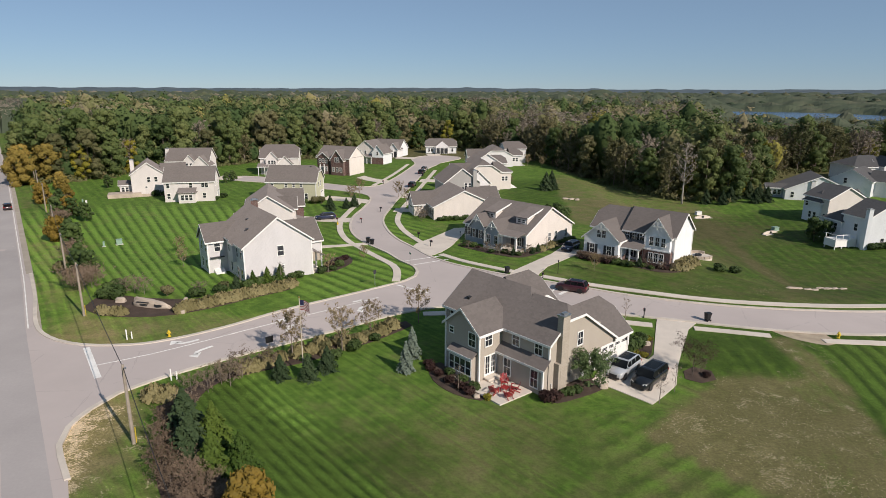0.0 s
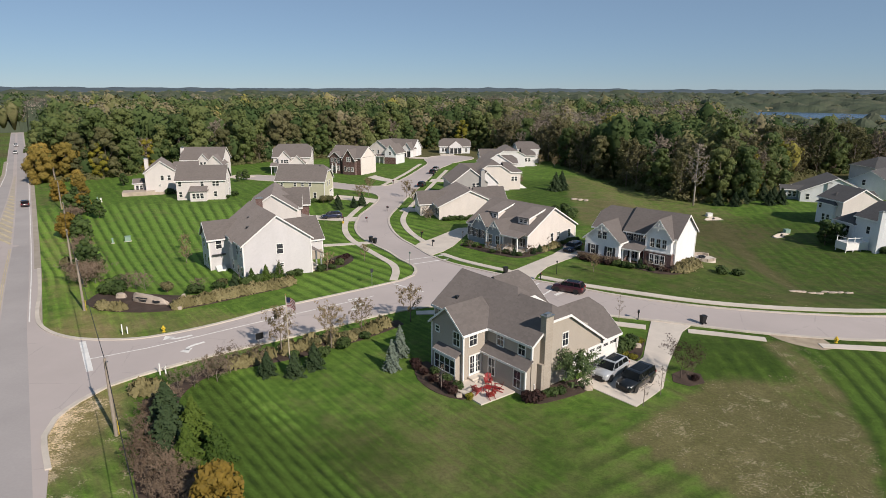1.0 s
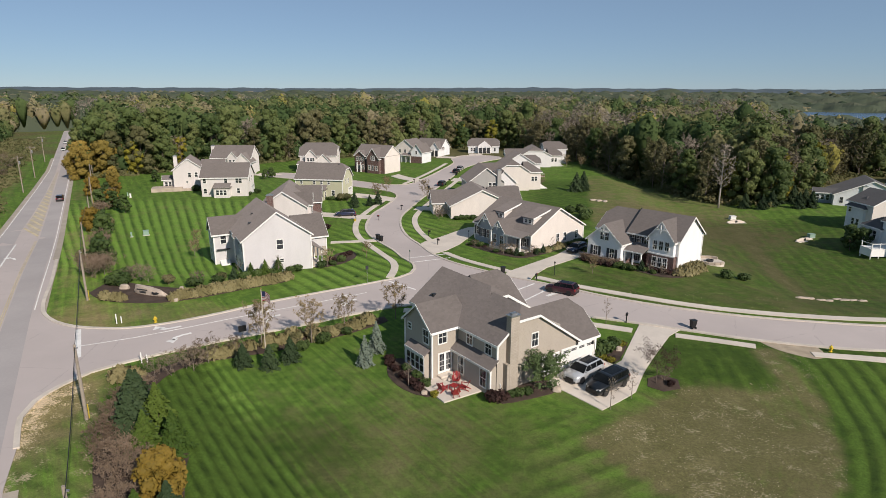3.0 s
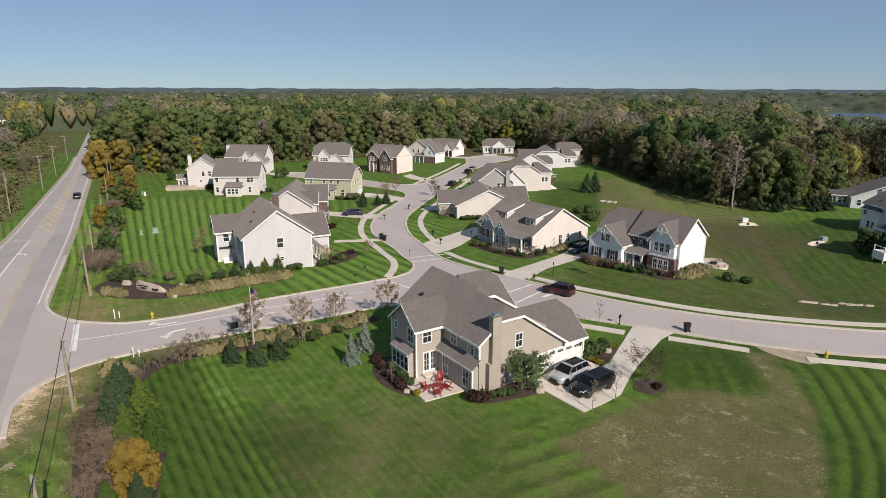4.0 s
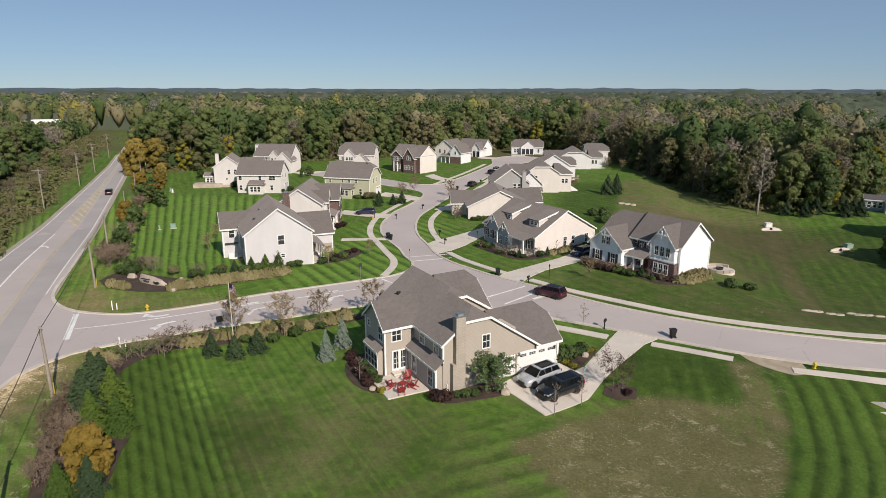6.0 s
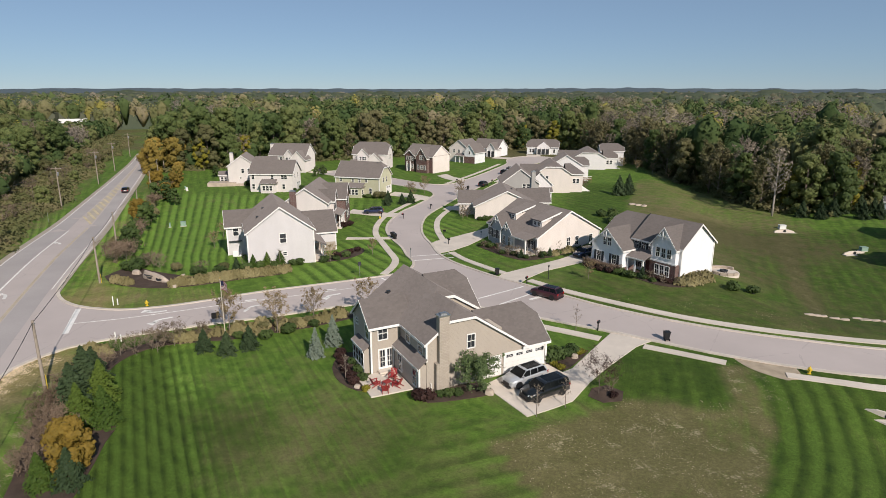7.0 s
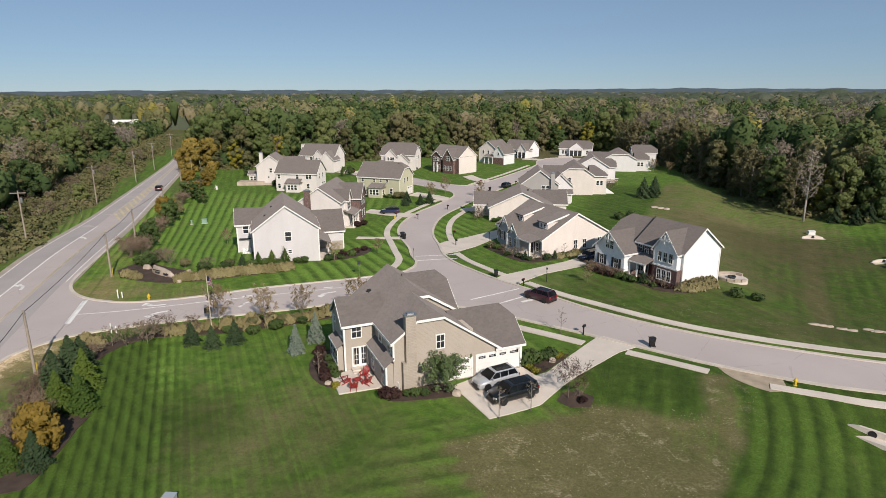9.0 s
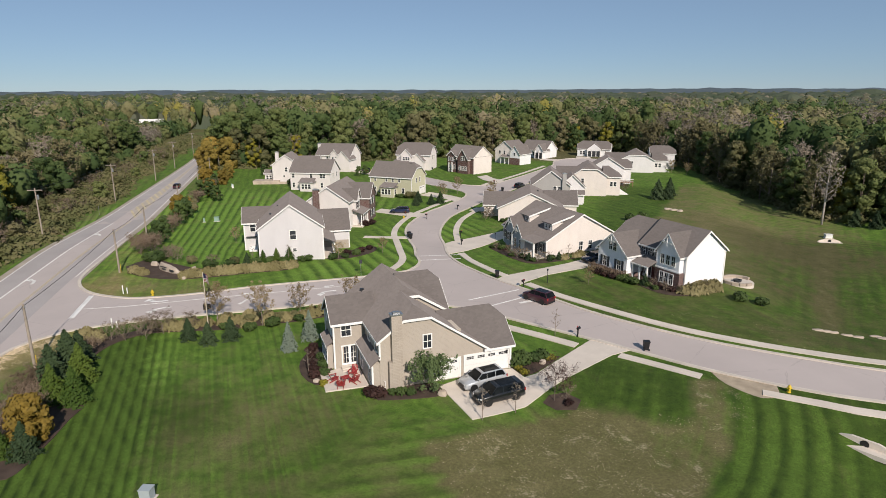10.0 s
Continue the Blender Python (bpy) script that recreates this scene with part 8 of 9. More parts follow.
car(20.85, 54.95, gz(20.9, 54.9) + 0.08, 224, BLACKCAR, "black sport utility car parked on the driveway", 5.0, 2.0, 1.68, 1.0)
car(19.4, 82.3, gz(19.4, 82.3) + 0.06, 151, REDCAR, "dark red sport utility car driving on the street", 4.6, 1.86, 1.66)
car(-104.2, 148.6, gz(-104, 148) + 0.06, 124, paint("black_red_car_paint", (0.05, 0.012, 0.014), 0.25, 0.0, 1.0), "dark car on the county road", 4.5, 1.82, 1.5)
car(-24.6, 135.6, gz(-24.6, 135.6) + 0.08, 200, BLUECAR, "dark blue car parked on a driveway", 4.7, 1.84, 1.5)
car(-5.6, 182.6, gz(-5.6, 182.6) + 0.06, 80, BLACKCAR, "black car parked along the street", 4.7, 1.84, 1.55)
car(-2.8, 211.4, gz(-2.8, 211.4) + 0.06, 80, BLACKCAR, "black car parked along the street", 4.7, 1.84, 1.5)
car(-1.8, 219.4, gz(-1.8, 219.4) + 0.06, 80, SILVER, "grey car parked along the street", 4.7, 1.84, 1.5)
car(-66.6, 201.0, gz(-66, 201) + 0.08, 140, BLACKCAR, "black car parked beside a white house", 4.7, 1.84, 1.55)
car(-48.0, 214.5, gz(-48, 214) + 0.0, 20, BLACKCAR, "black car parked beside a white house", 4.7, 1.84, 1.55)
car(24.6, 105.0, gz(24.6, 105) + 0.08, 230, BLUECAR, "dark blue car parked beside the white house", 4.6, 1.84, 1.5)
x, y = along(330, -4.6)
car(x, y, gz(x, y) + 0.06, 304, WHITECAR, "white car far down the county road", 4.6, 1.82, 1.5)
x, y = along(372, -4.4)
car(x, y, gz(x, y) + 0.06, 304, WHITECAR, "white car far down the county road", 4.6, 1.82, 1.5)

# ---- street furniture ----
def power_pole(x, y, hgt, arm):
    ob = thing("utility_pole", "weathered wooden utility pole with a crossarm" if arm else "short weathered wooden pole carrying one cable", "pole", x, y, gz(x, y), 30 if arm else 0, "tall utility poles" if arm else "short cable poles")
    lean = rng.uniform(-0.12, 0.12)
    part("pole", Mesh().tube([(0, 0, -0.3), (lean * 0.5, 0, hgt * 0.5), (lean, 0, hgt)], [0.16, 0.14, 0.11], 8), POLEWOOD, ob)
    if arm:
        part("crossarm", Mesh().box(-1.3, 1.3, -0.06, 0.06, hgt - 0.5, hgt - 0.36), POLEWOOD, ob)
        for u in (-1.15, -0.5, 0.6, 1.15):
            part("insulator", Mesh().lathe([(0.03, hgt - 0.36), (0.06, hgt - 0.3), (0.05, hgt - 0.2), (0.02, hgt - 0.14)], 6, (u, 0, 0)), BLACK, ob)
        part("transformer", Mesh().lathe([(0.2, hgt - 2.2), (0.24, hgt - 2.1), (0.24, hgt - 1.4), (0.18, hgt - 1.3)], 10, (0.34, 0.0, 0)), METAL, ob)
    else:
        part("bracket", Mesh().box(-0.06, 0.22, -0.05, 0.05, hgt - 0.35, hgt - 0.25), METAL, ob)
        part("guard", Mesh().tube([(0.15, 0.14, -0.1), (0.16, 0.16, 1.4)], [0.05, 0.05], 6), paint("yellow_guard", (0.5, 0.38, 0.04), 0.6), ob)


def cable(a, b, sag, r=0.03):
    pts = []
    for i in range(17):
        t = i / 16
        pts.append((a[0] + (b[0] - a[0]) * t, a[1] + (b[1] - a[1]) * t, a[2] + (b[2] - a[2]) * t - 4 * sag * t * (1 - t)))
    single("overhead_cable", Mesh().tube(pts, [r] * 17, 5), BLACK, "black overhead cable between poles", "cable", group="overhead cables")


SHORT = [(-5.4, 12.0), (-15.4, 27.7), (-25.7, 43.6), (-44.9, 72.2), (-57.0, 89.9), (-74.6, 117.4), (-92.8, 144.9), (-109.2, 169.6), (-124, 192)]
for p in SHORT:
    power_pole(*p, 6.1 if p[1] < 30 else 7.0, False)
for a, b in zip(SHORT, SHORT[1:]):
    cable((*a, gz(*a) + (5.9 if a[1] < 30 else 6.8)), (*b, gz(*b) + (5.9 if b[1] < 30 else 6.8)), 0.35)
TALL = [(-36, 21), (-57, 52.6), (-76.5, 83.9), (-103.4, 125.2), (-123.2, 159.6), (-141.1, 187.5), (-168, 228)]
for p in TALL[2:]:
    power_pole(*p, 10.2, True)
for a, b in zip(TALL[2:], TALL[3:]):
    for u in (-1.0, 1.0):
        cable((a[0] + u * 0.8, a[1] + u * 0.5, gz(*a) + 10), (b[0] + u * 0.8, b[1] + u * 0.5, gz(*b) + 10), 0.6, 0.018)


def hydrant(x, y, turn):
    yel = paint("yellow_hydrant_paint", (0.62, 0.44, 0.03), 0.5)
    ob = thing("fire_hydrant", "yellow fire hydrant standing on the lawn by the kerb", "hydrant", x, y, gz(x, y), turn, "fire hydrants")
    part("barrel", Mesh().lathe([(0.2, -0.05), (0.2, 0.05), (0.13, 0.07), (0.13, 0.5), (0.19, 0.52), (0.19, 0.57)], 12), yel, ob)
    part("bonnet", Mesh().lathe([(0.16, 0.57), (0.13, 0.68), (0.05, 0.74), (0.04, 0.82)], 12), yel, ob)
    for s in (-1, 1):
        part("outlet", Mesh().tube([(0.1 * s, 0, 0.42), (0.24 * s, 0, 0.42)], [0.07, 0.08], 8), yel, ob)
    part("outlet", Mesh().tube([(0, -0.1, 0.38), (0, -0.25, 0.38)], [0.09, 0.1], 8), yel, ob)


hydrant(-31.6, 65.4, 20)
hydrant(47.2, 64.7, 0)
hydrant(-21.0, 129.6, 70)


def mailbox(x, y, turn):
    ob = thing("mailbox", "black post-mounted mailbox beside the kerb", "mailbox", x, y, gz(x, y), turn, "mailboxes")
    part("post", Mesh().box(-0.06, 0.06, -0.06, 0.06, -0.2, 1.15).box(-0.06, 0.06, -0.45, 0.1, 0.92, 1.0), BLACK, ob)
    m = Mesh()
    ring = [(0.13 * math.cos(a), 0.13 * math.sin(a) + 1.14) for a in np.linspace(0, math.pi, 8)] + [(-0.13, 1.0), (0.13, 1.0)]
    m.prism([(u, -0.4, z) for u, z in ring], (0, 0.56, 0))
    box = part("box", m, BLACK, ob)
    part("flag", Mesh().box(0.13, 0.145, -0.2, -0.04, 1.14, 1.3), paint("red_flag_paint", (0.4, 0.02, 0.02), 0.5), box)


for x, y, turn in ((26.2, 71.5, 160), (16.2, 87.6, -20), (-3.2, 117.2, 70), (-15.9, 131.2, -80), (-12.6, 143.8, 80), (-21.2, 131.4, -80), (-0.8, 110.4, 50), (-14.6, 187, -70), (-3.8, 188, 80)):
    mailbox(x, y, turn)


def wheelie_bin(x, y, turn):
    ob = thing("wheelie_bin", "black plastic wheelie bin standing at the kerb", "bin", x, y, gz(x, y) + 0.06, turn, "wheelie bins")
    m = Mesh()
    m.v = [(-0.24, -0.24, 0.08), (0.24, -0.24, 0.08), (0.24, 0.2, 0.08), (-0.24, 0.2, 0.08), (-0.3, -0.34, 1.02), (0.3, -0.34, 1.02), (0.3, 0.34, 1.02), (-0.3, 0.34, 1.02)]
    m.f = [(3, 2, 1, 0), (4, 5, 6, 7), (0, 1, 5, 4), (1, 2, 6, 5), (2, 3, 7, 6), (3, 0, 4, 7)]
    part("body", m, BLACK, ob)
    part("lid", Mesh().prism([(-0.33, -0.38, 1.02), (-0.33, 0.36, 1.02), (-0.33, 0.36, 1.1), (-0.33, 0.0, 1.15), (-0.33, -0.38, 1.07)], (0.66, 0, 0)), BLACK, ob)
    for s in (-1, 1):
        w = part("wheel", Mesh().lathe([(0.05, -0.03), (0.12, -0.03), (0.12, 0.03), (0.05, 0.03)], 12).moved(pose(0, 0, 0, 0, 90, 0)), TYRE, ob)
        w.matrix_basis = pose(s * 0.27, 0.26, 0.12)


for x, y, turn in ((33.9, 70.2, 200), (-12.0, 112.0, 60), (-12.9, 113.4, 70), (11.2, 91.4, 20), (-8.9, 174.6, 80), (-2.4, 205.4, 80)):
    wheelie_bin(x, y, turn)


def post_sign(x, y, turn, hgt, w, h, color, label, bars=0):
    ob = thing("sign_post", label, "sign", x, y, gz(x, y), turn)
    part("post", Mesh().tube([(0, 0, -0.2), (0, 0, hgt)], [0.035, 0.03], 6), METAL, ob)
    part("panel", Mesh().box(-w / 2, w / 2, -0.05, -0.03, hgt - h, hgt), color, ob)


WHITEPAINT = mottled("white_paint", (0.78, 0.77, 0.74), 0.5, 1, 8, 0.06, 0.002)
for x, y in ((-35.8, 64.7), (-26.8, 54.6)):
    ob = thing("marker_post", "pair of slim white marker posts by the kerb", "sign", x, y, gz(x, y), 35, "white marker posts")
    for s in (-1, 1):
        part("post", Mesh().box(s * 0.26 - 0.06, s * 0.26 + 0.06, -0.06, 0.06, -0.2, 1.05 - 0.2 * s), WHITEPAINT, ob)
post_sign(-9.4, 85.4, 40, 2.6, 0.5, 0.6, DARK, "thin metal sign post at the street corner")
post_sign(-19.2, 61.9, 40, 1.8, 0.9, 0.75, BLACK, "small dark panel on a post by the kerb")
post_sign(-116.2, 177.2, 124, 2.2, 0.8, 0.8, paint("yellow_sign_paint", (0.7, 0.5, 0.03), 0.5), "yellow diamond warning sign by the road")
post_sign(-4.4, 96.6, 120, 2.4, 0.5, 0.3, paint("green_sign_paint", (0.02, 0.18, 0.12), 0.5), "small green street name sign")
post_sign(-92.6, 110.5, 124, 2.0, 0.5, 0.6, METAL, "metal road sign seen from behind")
for x, y in ((19.2, 90.6), (5.0, 113.6)):
    ob = thing("lamp_post", "black garden lamp post with a small lantern", "lamp", x, y, gz(x, y), 0, "garden lamp posts")
    part("post", Mesh().lathe([(0.08, -0.1), (0.05, 0.3), (0.04, 1.8), (0.06, 1.86)], 8), BLACK, ob)
    part("lantern", Mesh().lathe([(0.07, 1.86), (0.13, 2.1), (0.15, 2.13), (0.03, 2.26)], 8), GLASS, ob)

# the flag on its pole
POLEPAINT = mottled("aged_pole_paint", (0.55, 0.47, 0.38), 0.5, 1, 8, 0.1, 0.002)
ob = thing("flagpole", "pale weathered metal flagpole with a striped flag", "flagpole", -14.5, 56.6, gz(-14.5, 56.6), 0)
part("pole", Mesh().lathe([(0.07, -0.1), (0.055, 3), (0.04, 8.2), (0.03, 8.3)], 10), POLEPAINT, ob)
part("ball", Mesh().lathe([(0.02, 8.3), (0.09, 8.36), (0.09, 8.44), (0.02, 8.5)], 8), paint("gilt_ball", (0.5, 0.36, 0.1), 0.3, 0.8), ob)
FLAGRED, FLAGWHITE, FLAGBLUE = paint("flag_red", (0.22, 0.02, 0.025), 0.8), paint("flag_white", (0.5, 0.48, 0.46), 0.8), paint("flag_blue", (0.012, 0.016, 0.06), 0.8)
flag = part("flag", Mesh().tube([(0.05, 0, 7.0), (0.05, 0, 8.1)], [0.012, 0.012], 4), FLAGWHITE, ob, "striped red and white flag with a blue canton")


def cloth(u0, u1, z0, z1, off=0.0):
    m = Mesh()
    n = 8
    for i in range(n + 1):
        u = u0 + (u1 - u0) * i / n
        sway = 0.09 * math.sin(u * 4.2) * u + off
        for z in (z0, z1):
            m.v.append((0.06 + u * 0.93, sway - 0.25 * u, z - 0.22 * u * u + 0.05 * math.sin(u * 3)))
    m.f = [(2 * i, 2 * i + 2, 2 * i + 3, 2 * i + 1) for i in range(n)]
    return m


for i in range(13):
    z1 = 8.1 - i * 1.05 / 13
    part("stripe", cloth(0.0, 1.05, z1 - 1.05 / 13, z1), FLAGRED if i % 2 == 0 else FLAGWHITE, flag)
for s in (-0.006, 0.006):
    part("canton", cloth(0.0, 0.44, 8.1 - 7 * 1.05 / 13, 8.1, s), FLAGBLUE, flag)


# the stone entry sign
def boulder(name, x, y, sx, sy, sz, seed, label, turn=0.0, material=ROCK, category="rock", group=""):
    q = np.random.default_rng(seed)
    me = bpy.data.meshes.new(name)
    bm = bmesh.new()
    bmesh.ops.create_icosphere(bm, subdivisions=3, radius=1.0)
    for v in bm.verts:
        p = v.co * 1.6 + Vector((seed * 3.1, seed, 0))
        k = 1 + 0.28 * noise.noise(p) + 0.1 * noise.noise(p * 3)
        v.co = Vector((max(-0.86, min(0.86, v.co.x * k)), max(-0.8, min(0.8, v.co.y * k)), max(-0.5, min(0.8, v.co.z * k))))
        v.co = Vector((v.co.x * sx, v.co.y * sy, v.co.z * sz))
    bm.to_mesh(me)
    bm.free()
    me.materials.append(material)
    ob = tagged(new(name, me), label, category, group)
    ob.matrix_basis = pose(x, y, gz(x, y) + 0.35 * sz, 0, 0, turn)
    return ob


stone = boulder("stone_sign", -37.7, 75.1, 3.2, 0.5, 1.0, 4, "long pale boulder carved as the estate's entry sign", -15, category="sign")
for v in stone.data.vertices:
    v.co.z += (-0.13 * v.co.x - 0.1) * sm(-0.3, 0.5, v.co.z)
for k, (u, z, w2, h2) in enumerate(((-1.0, 0.35, 0.9, 0.12), (-0.9, 0.1, 0.6, 0.08), (-0.9, -0.05, 0.5, 0.07))):
    b = part("letter_bar", Mesh().box(u - w2, u + w2, -0.47, -0.40, z, z + h2), DARK, stone, "dark carved line of letters")
part("emblem", Mesh().prism([(0.7, -0.5, 0.0), (1.1, -0.5, -0.1), (1.7, -0.5, 0.02), (1.95, -0.5, 0.2), (1.5, -0.5, 0.3), (1.1, -0.5, 0.22), (0.75, -0.5, 0.3)], (0, 0.08, 0)), DARK, stone, "dark painted emblem shape")
boulder("boulder", -42.7, 77.2, 0.75, 0.5, 0.6, 7, "pale boulder in the mulch bed")
boulder("boulder", -33.0, 72.9, 0.45, 0.4, 0.35, 8, "small pale boulder in the mulch bed")
boulder("boulder", -33.6, 75.9, 0.35, 0.35, 0.9, 9, "upright pale stone behind the entry sign")
boulder("boulder", 15.7, 53.4, 0.5, 0.42, 0.45, 10, "pinkish boulder in the bed beside the driveway")
boulder("boulder", 23.6, 63.1, 0.4, 0.35, 0.4, 11, "pale boulder in the driveway bed")
boulder("boulder", 2.9, 51.5, 0.35, 0.3, 0.3, 12, "pale boulder beside the patio")
for i, (x, y) in enumerate(((54.0, 85.6), (54.9, 85.9), (55.8, 86.2), (57.4, 86.4), (58.6, 86.6), (62.0, 88.9), (61.4, 89.5), (62.4, 88.8), (63.4, 88.9), (64.6, 88.7))):
    boulder("stone", x, y, 0.8, 0.34, 0.17, 20 + i, "pale flat stone in a low row on the grass", 12 + 7 * (i % 3), group="low rows of stones")
for i, (x, y) in enumerate(((36.6, 160.8), (38.0, 160.0), (39.4, 159.2))):
    boulder("stone", x, y, 1.0, 0.6, 0.34, 40 + i, "pale rough stone lying on the grass", 30 * i)


def headwall(x, y, turn, w, label):
    """A concrete culvert end with a round pipe mouth."""
    ob = thing("culvert_headwall", label, "culvert", x, y, gz(x, y), turn, "culvert headwalls")
    m = Mesh()
    m.prism([(-w / 2, 0, -0.4), (w / 2, 0, -0.4), (w / 2, 0, 0.25), (w * 0.22, 0, 0.62), (-w * 0.22, 0, 0.62), (-w / 2, 0, 0.25)], (0, 0.25, 0))
    m.box(-w / 2 - 0.2, w / 2 + 0.2, -0.9, 0.25, -0.4, 0.02)
    part("wall", m, CONCRETE, ob)
    # closed black disc in place of the pipe's dark inside
    part("pipe_mouth", Mesh().lathe([(0.34, -0.06), (0.34, 0.02), (0.28, 0.02)], 16).moved(pose(0, 0, 0.22, 90, 0, 0)), BLACK, ob)


headwall(69.0, 148.0, 8, 4.2, "pale concrete culvert headwall with a round pipe mouth in the lawn")
headwall(51.9, 58.2, -28, 4.6, "pale concrete culvert headwall with a round pipe mouth in the swale")
headwall(76.4, 130.0, 20, 4.4, "pale concrete culvert headwall near the swale")
headwall(82.0, 87.0, -10, 3.0, "pale concrete culvert headwall near the swale")


def utility_box(x, y, turn, w, d, hgt, color, label):
    ob = thing("utility_box", label, "utility box", x, y, gz(x, y), turn)
    part("pad", Mesh().box(-w / 2 - 0.15, w / 2 + 0.15, -d / 2 - 0.15, d / 2 + 0.15, -0.15, 0.06), CONCRETE, ob)
    part("cabinet", Mesh().box(-w / 2, w / 2, -d / 2, d / 2, 0.06, hgt), color, ob)
    part("lid", Mesh().box(-w / 2 - 0.04, w / 2 + 0.04, -d / 2 - 0.04, d / 2 + 0.04, hgt, hgt + 0.07), color, ob)


BOXGREEN = paint("pale_green_cabinet", (0.25, 0.36, 0.29), 0.5)
BOXGREY = paint("grey_cabinet", (0.36, 0.40, 0.42), 0.5)
utility_box(-60.4, 113.4, 30, 1.0, 0.9, 0.95, BOXGREEN, "pale green utility cabinet on the mown lawn")
utility_box(-62.4, 111.6, 30, 0.3, 0.3, 0.9, BOXGREEN, "small pale green utility pedestal on the lawn")
utility_box(-88.4, 154.6, 30, 0.4, 0.4, 1.0, WHITEPAINT, "white utility pedestal near the hedge")
utility_box(-90.4, 156.6, 30, 0.3, 0.3, 0.9, BOXGREEN, "small pale green utility pedestal near the hedge")
utility_box(0.9, 31.8, 15, 0.8, 0.7, 0.9, BOXGREY, "grey-blue utility cabinet on the near lawn")
utility_box(69.6, 152.0, 10, 1.4, 1.0, 0.8, WHITEPAINT, "pale utility box behind the culvert")
utility_box(78.8, 132.4, 10, 1.2, 1.0, 0.8, BOXGREEN, "pale green utility box by the swale")

# the fire pit terrace
ob = thing("stone_terrace", "round pale stone terrace with a fire pit", "terrace", 46.2, 100.4, gz(46.2, 100.4), 0)
part("paving", Mesh().lathe([(2.3, -0.4), (2.3, 0.22), (0.0, 0.23)], 24), CONCRETE, ob)
for k in range(14):
    a = k * 2 * math.pi / 14
    if 0.5 < a < 5.6:
        c = Mesh().box(-0.46, 0.46, -0.18, 0.18, 0.2, 0.62)
        w = part("wall_stone", c, ROCK, ob)
        w.matrix_basis = pose(2.15 * math.cos(a), 2.15 * math.sin(a), 0, 0, 0, math.degrees(a) + 90)
pit = part("fire_pit", Mesh().lathe([(0.55, 0.2), (0.6, 0.55), (0.45, 0.55), (0.4, 0.3)], 14), DARK, ob)

# the patio of the tan house and its chairs
CU, SU = math.cos(radians(40)), math.sin(radians(40))


def lot(u, v):
    """A place by the plan of the tan house."""
    return (9.8 + u * CU - v * SU, 52.0 + u * SU + v * CU)


sheet("patio", [lot(-5.1, 1.5), lot(-0.85, 1.2), lot(-0.85, 6.0), lot(-3.2, 6.0), lot(-5.0, 5.4)], 0.14, CONCRETE, "pale concrete patio beside the tan house", "patio", step=1.5, skirt=0.3)
CHAIRRED = paint("red_chair_paint", (0.30, 0.028, 0.028), 0.5)


def adirondack(x, y, turn):
    ob = thing("garden_chair", "red painted slatted garden armchair on the patio", "chair", x, y, gz(x, y) + 0.14, turn, "red patio chairs")
    for i in range(5):
        part("seat_slat", Mesh().box(-0.27, 0.27, -0.32 + i * 0.125, -0.21 + i * 0.125, 0.36 - 0.03 * i, 0.385 - 0.03 * i), CHAIRRED, ob)
    for i in range(5):
        u = -0.24 + i * 0.12
        top = 1.02 - 0.05 * abs(i - 2)
        part("back_slat", Mesh().prism([(u - 0.05, 0.26, 0.2), (u + 0.05, 0.26, 0.2), (u * 1.2 + 0.05, 0.58, top), (u * 1.2 - 0.05, 0.58, top)], (0, 0.025, 0.01)), CHAIRRED, ob)
    for s in (-1, 1):
        part("arm", Mesh().box(s * 0.36 - 0.07, s * 0.36 + 0.07, -0.36, 0.42, 0.55, 0.58), CHAIRRED, ob)
        part("leg", Mesh().box(s * 0.31 - 0.02, s * 0.31 + 0.02, -0.34, -0.24, 0, 0.55), CHAIRRED, ob)
        part("leg", Mesh().prism([(s * 0.29 - 0.02, -0.3, 0.26), (s * 0.29 - 0.02, -0.3, 0.36), (s * 0.29 - 0.02, 0.62, 0.08), (s * 0.29 - 0.02, 0.62, 0.0)], (0.04, 0, 0)), CHAIRRED, ob)


for u, v, turn in ((-3.9, 3.4, 100), (-1.9, 3.9, -40), (-3.5, 1.9, 160), (-2.1, 2.4, 215)):
    adirondack(*lot(u, v), turn + 40)
ob = thing("patio_table", "low red slatted patio table among the chairs", "table", *lot(-2.85, 2.95), gz(*lot(-2.85, 2.95)) + 0.14, 55)
for i in range(5):
    part("top_slat", Mesh().box(-0.4, 0.4, -0.38 + i * 0.155, -0.25 + i * 0.155, 0.42, 0.45), CHAIRRED, ob)
for a, b in ((-1, -1), (1, -1), (1, 1), (-1, 1)):
    part("leg", Mesh().box(a * 0.34 - 0.03, a * 0.34 + 0.03, b * 0.31 - 0.03, b * 0.31 + 0.03, 0, 0.42), CHAIRRED, ob)

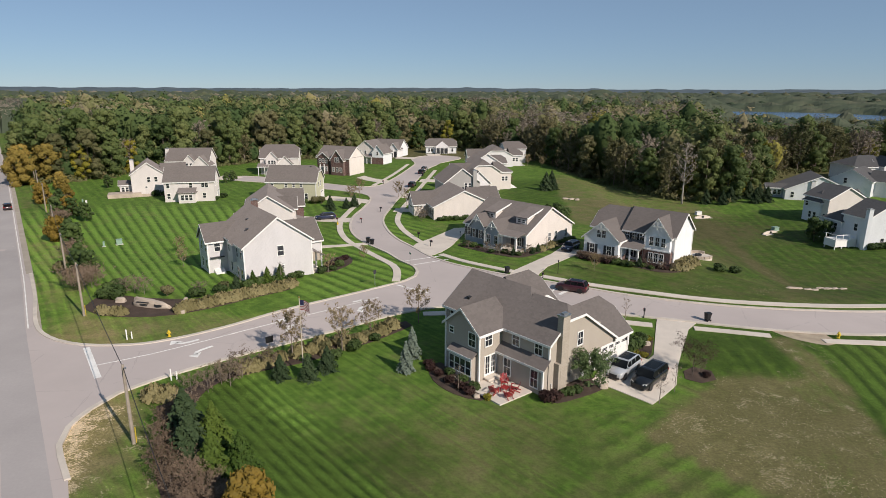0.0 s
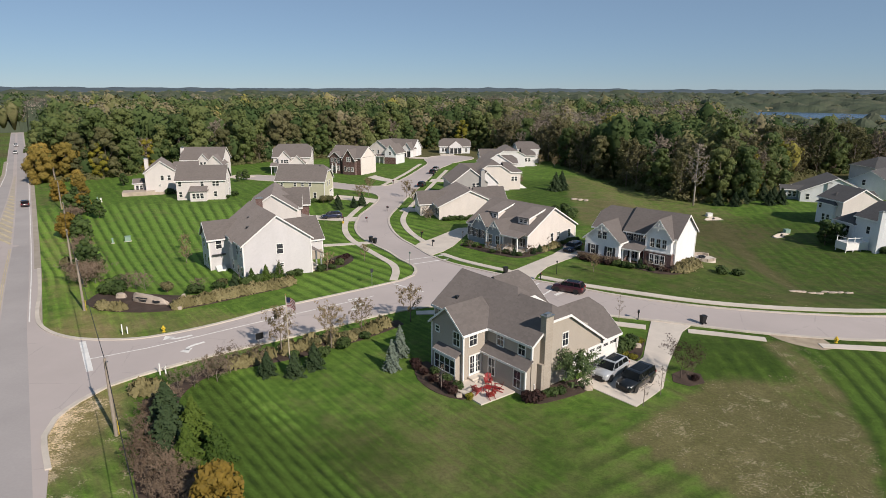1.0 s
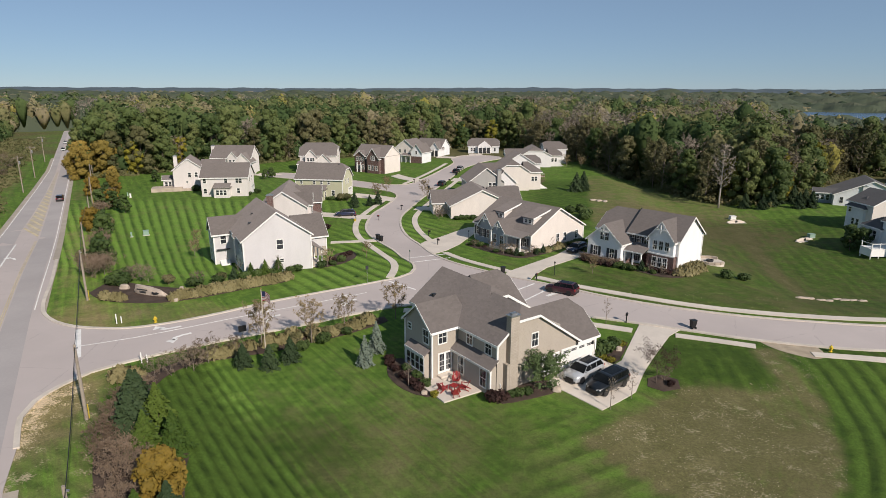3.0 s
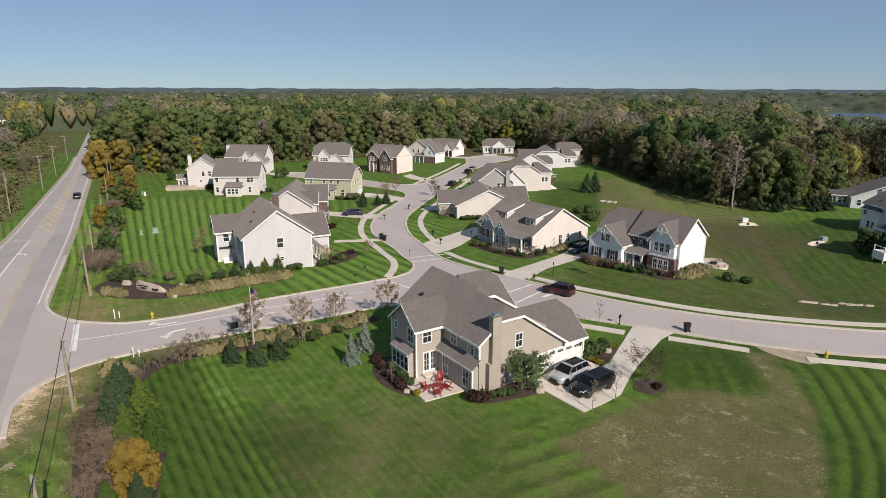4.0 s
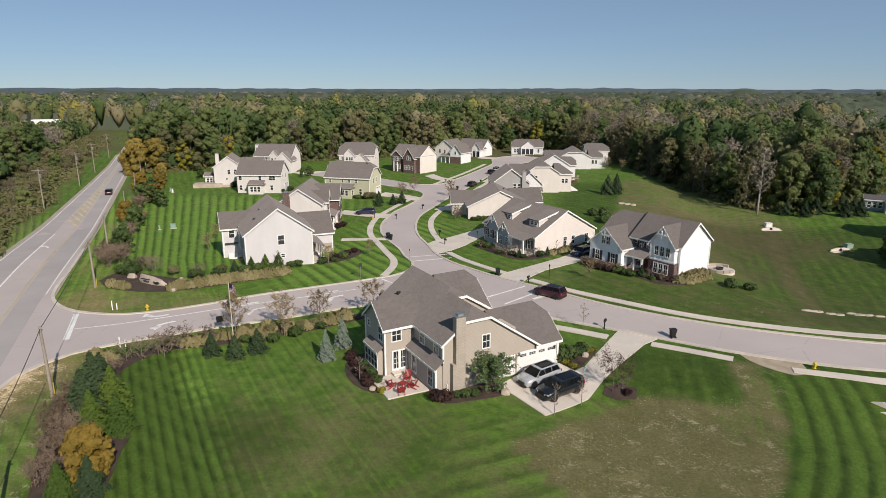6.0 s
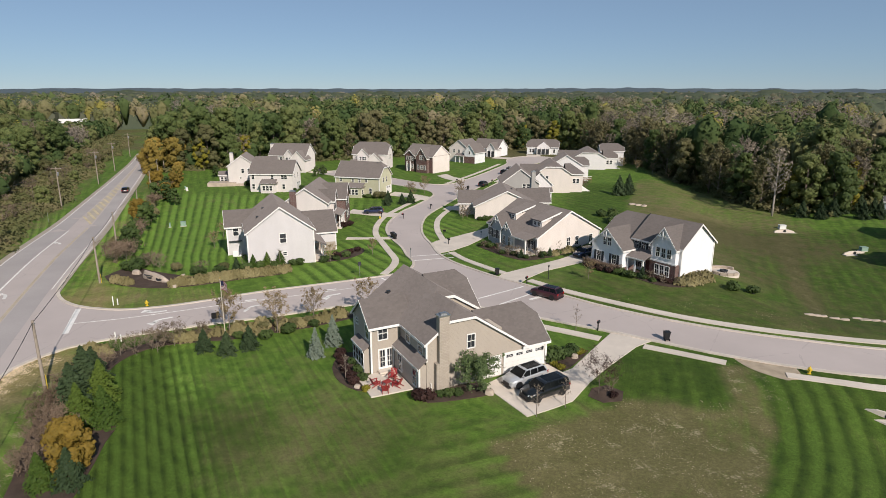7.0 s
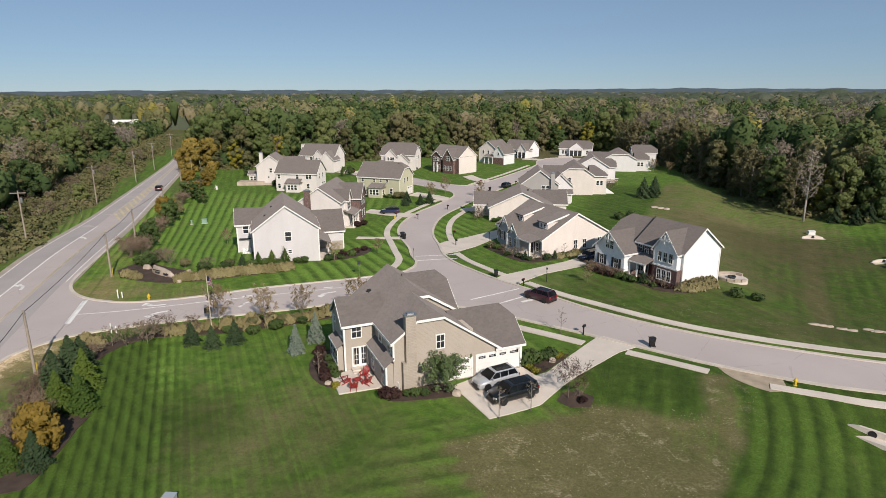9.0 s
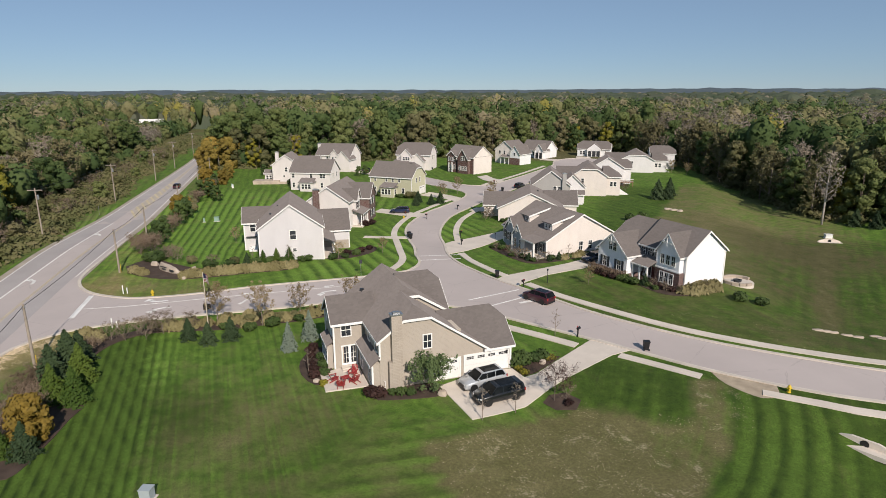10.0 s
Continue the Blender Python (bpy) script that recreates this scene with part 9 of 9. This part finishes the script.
# worn gravel where lorries crossed the verge
sheet("gravel_patch", glide([(40.2, 67.4), (41.6, 64.6), (44.6, 62.6), (46.2, 63.8), (46.0, 66.2), (43.4, 67.0), (40.2, 67.4)], 0.8)[:-1], 0.03, mottled("loose_gravel", (0.42, 0.34, 0.25), 0.95, 0.8, 10, 0.25, 0.03, use_local=False), "pale loose gravel patch at the kerb", "gravel", step=1.2, skirt=0.05)


# loose stones and clods on the unfinished lot
def litter(name, seed, n, x0, x1, y0, y1, lo, hi, material, label, within=None):
    r = np.random.default_rng(seed)
    m = Mesh()
    while n > 0:
        x, y = r.uniform(x0, x1), r.uniform(y0, y1)
        if noise.noise(Vector((x * 0.22, y * 0.22, seed))) + 0.25 * r.normal() < 0.25 or (within and not within(x, y)):
            continue
        n -= 1
        z, s, a = gz(x, y), r.uniform(lo, hi), r.uniform(0, 6)
        k = len(m.v)
        for j in range(4):
            w = s * r.uniform(0.6, 1.2)
            cx, cy = w * math.cos(j * 1.57), 0.4 * w * math.sin(j * 1.57)
            m.v.append((x + cx * math.cos(a) - cy * math.sin(a), y + cx * math.sin(a) + cy * math.cos(a), z - 0.02))
        m.v.append((x + 0.1 * s, y, z + 0.5 * s))
        m.f += [(k, k + 1, k + 4), (k + 1, k + 2, k + 4), (k + 2, k + 3, k + 4), (k + 3, k, k + 4)]
    single(name, m, material, label, "stones", "stuff")


CLOD = mottled("pale_clod", (0.40, 0.335, 0.225), 0.95, 1.2, 8, 0.25, 0.02, use_local=False)
litter("loose_stones", 3, 1100, 17, 42, 34, 57, 0.04, 0.13, CLOD, "pale straw and clods scattered on the thin lawn",
       lambda x, y: 0.756 * x + 0.655 * y > 42.6 and -0.69 * (x - 17.5) + 0.72 * (y - 45.5) < 0.3 and x + 0.0145 * min(y - 61, 0) ** 2 < 42)
litter("loose_stones", 5, 150, 38, 43.5, 57, 66, 0.03, 0.09, CLOD, "pale loose stones beside the gravel patch")
litter("loose_stones", 7, 260, 26, 52, 76, 84, 0.04, 0.11, CLOD, "pale stones along the far footpath")
litter("loose_straw", 9, 130, -33, -27, 34, 49, 0.04, 0.10, mottled("dry_straw", (0.55, 0.46, 0.28), 0.9, 1.5, 8, 0.2, 0.01, use_local=False), "pale straw scattered on the verge")
DIRT = mottled("pale_dirt", (0.40, 0.34, 0.22), 0.95, 1.5, 9, 0.25, 0.02, use_local=False)
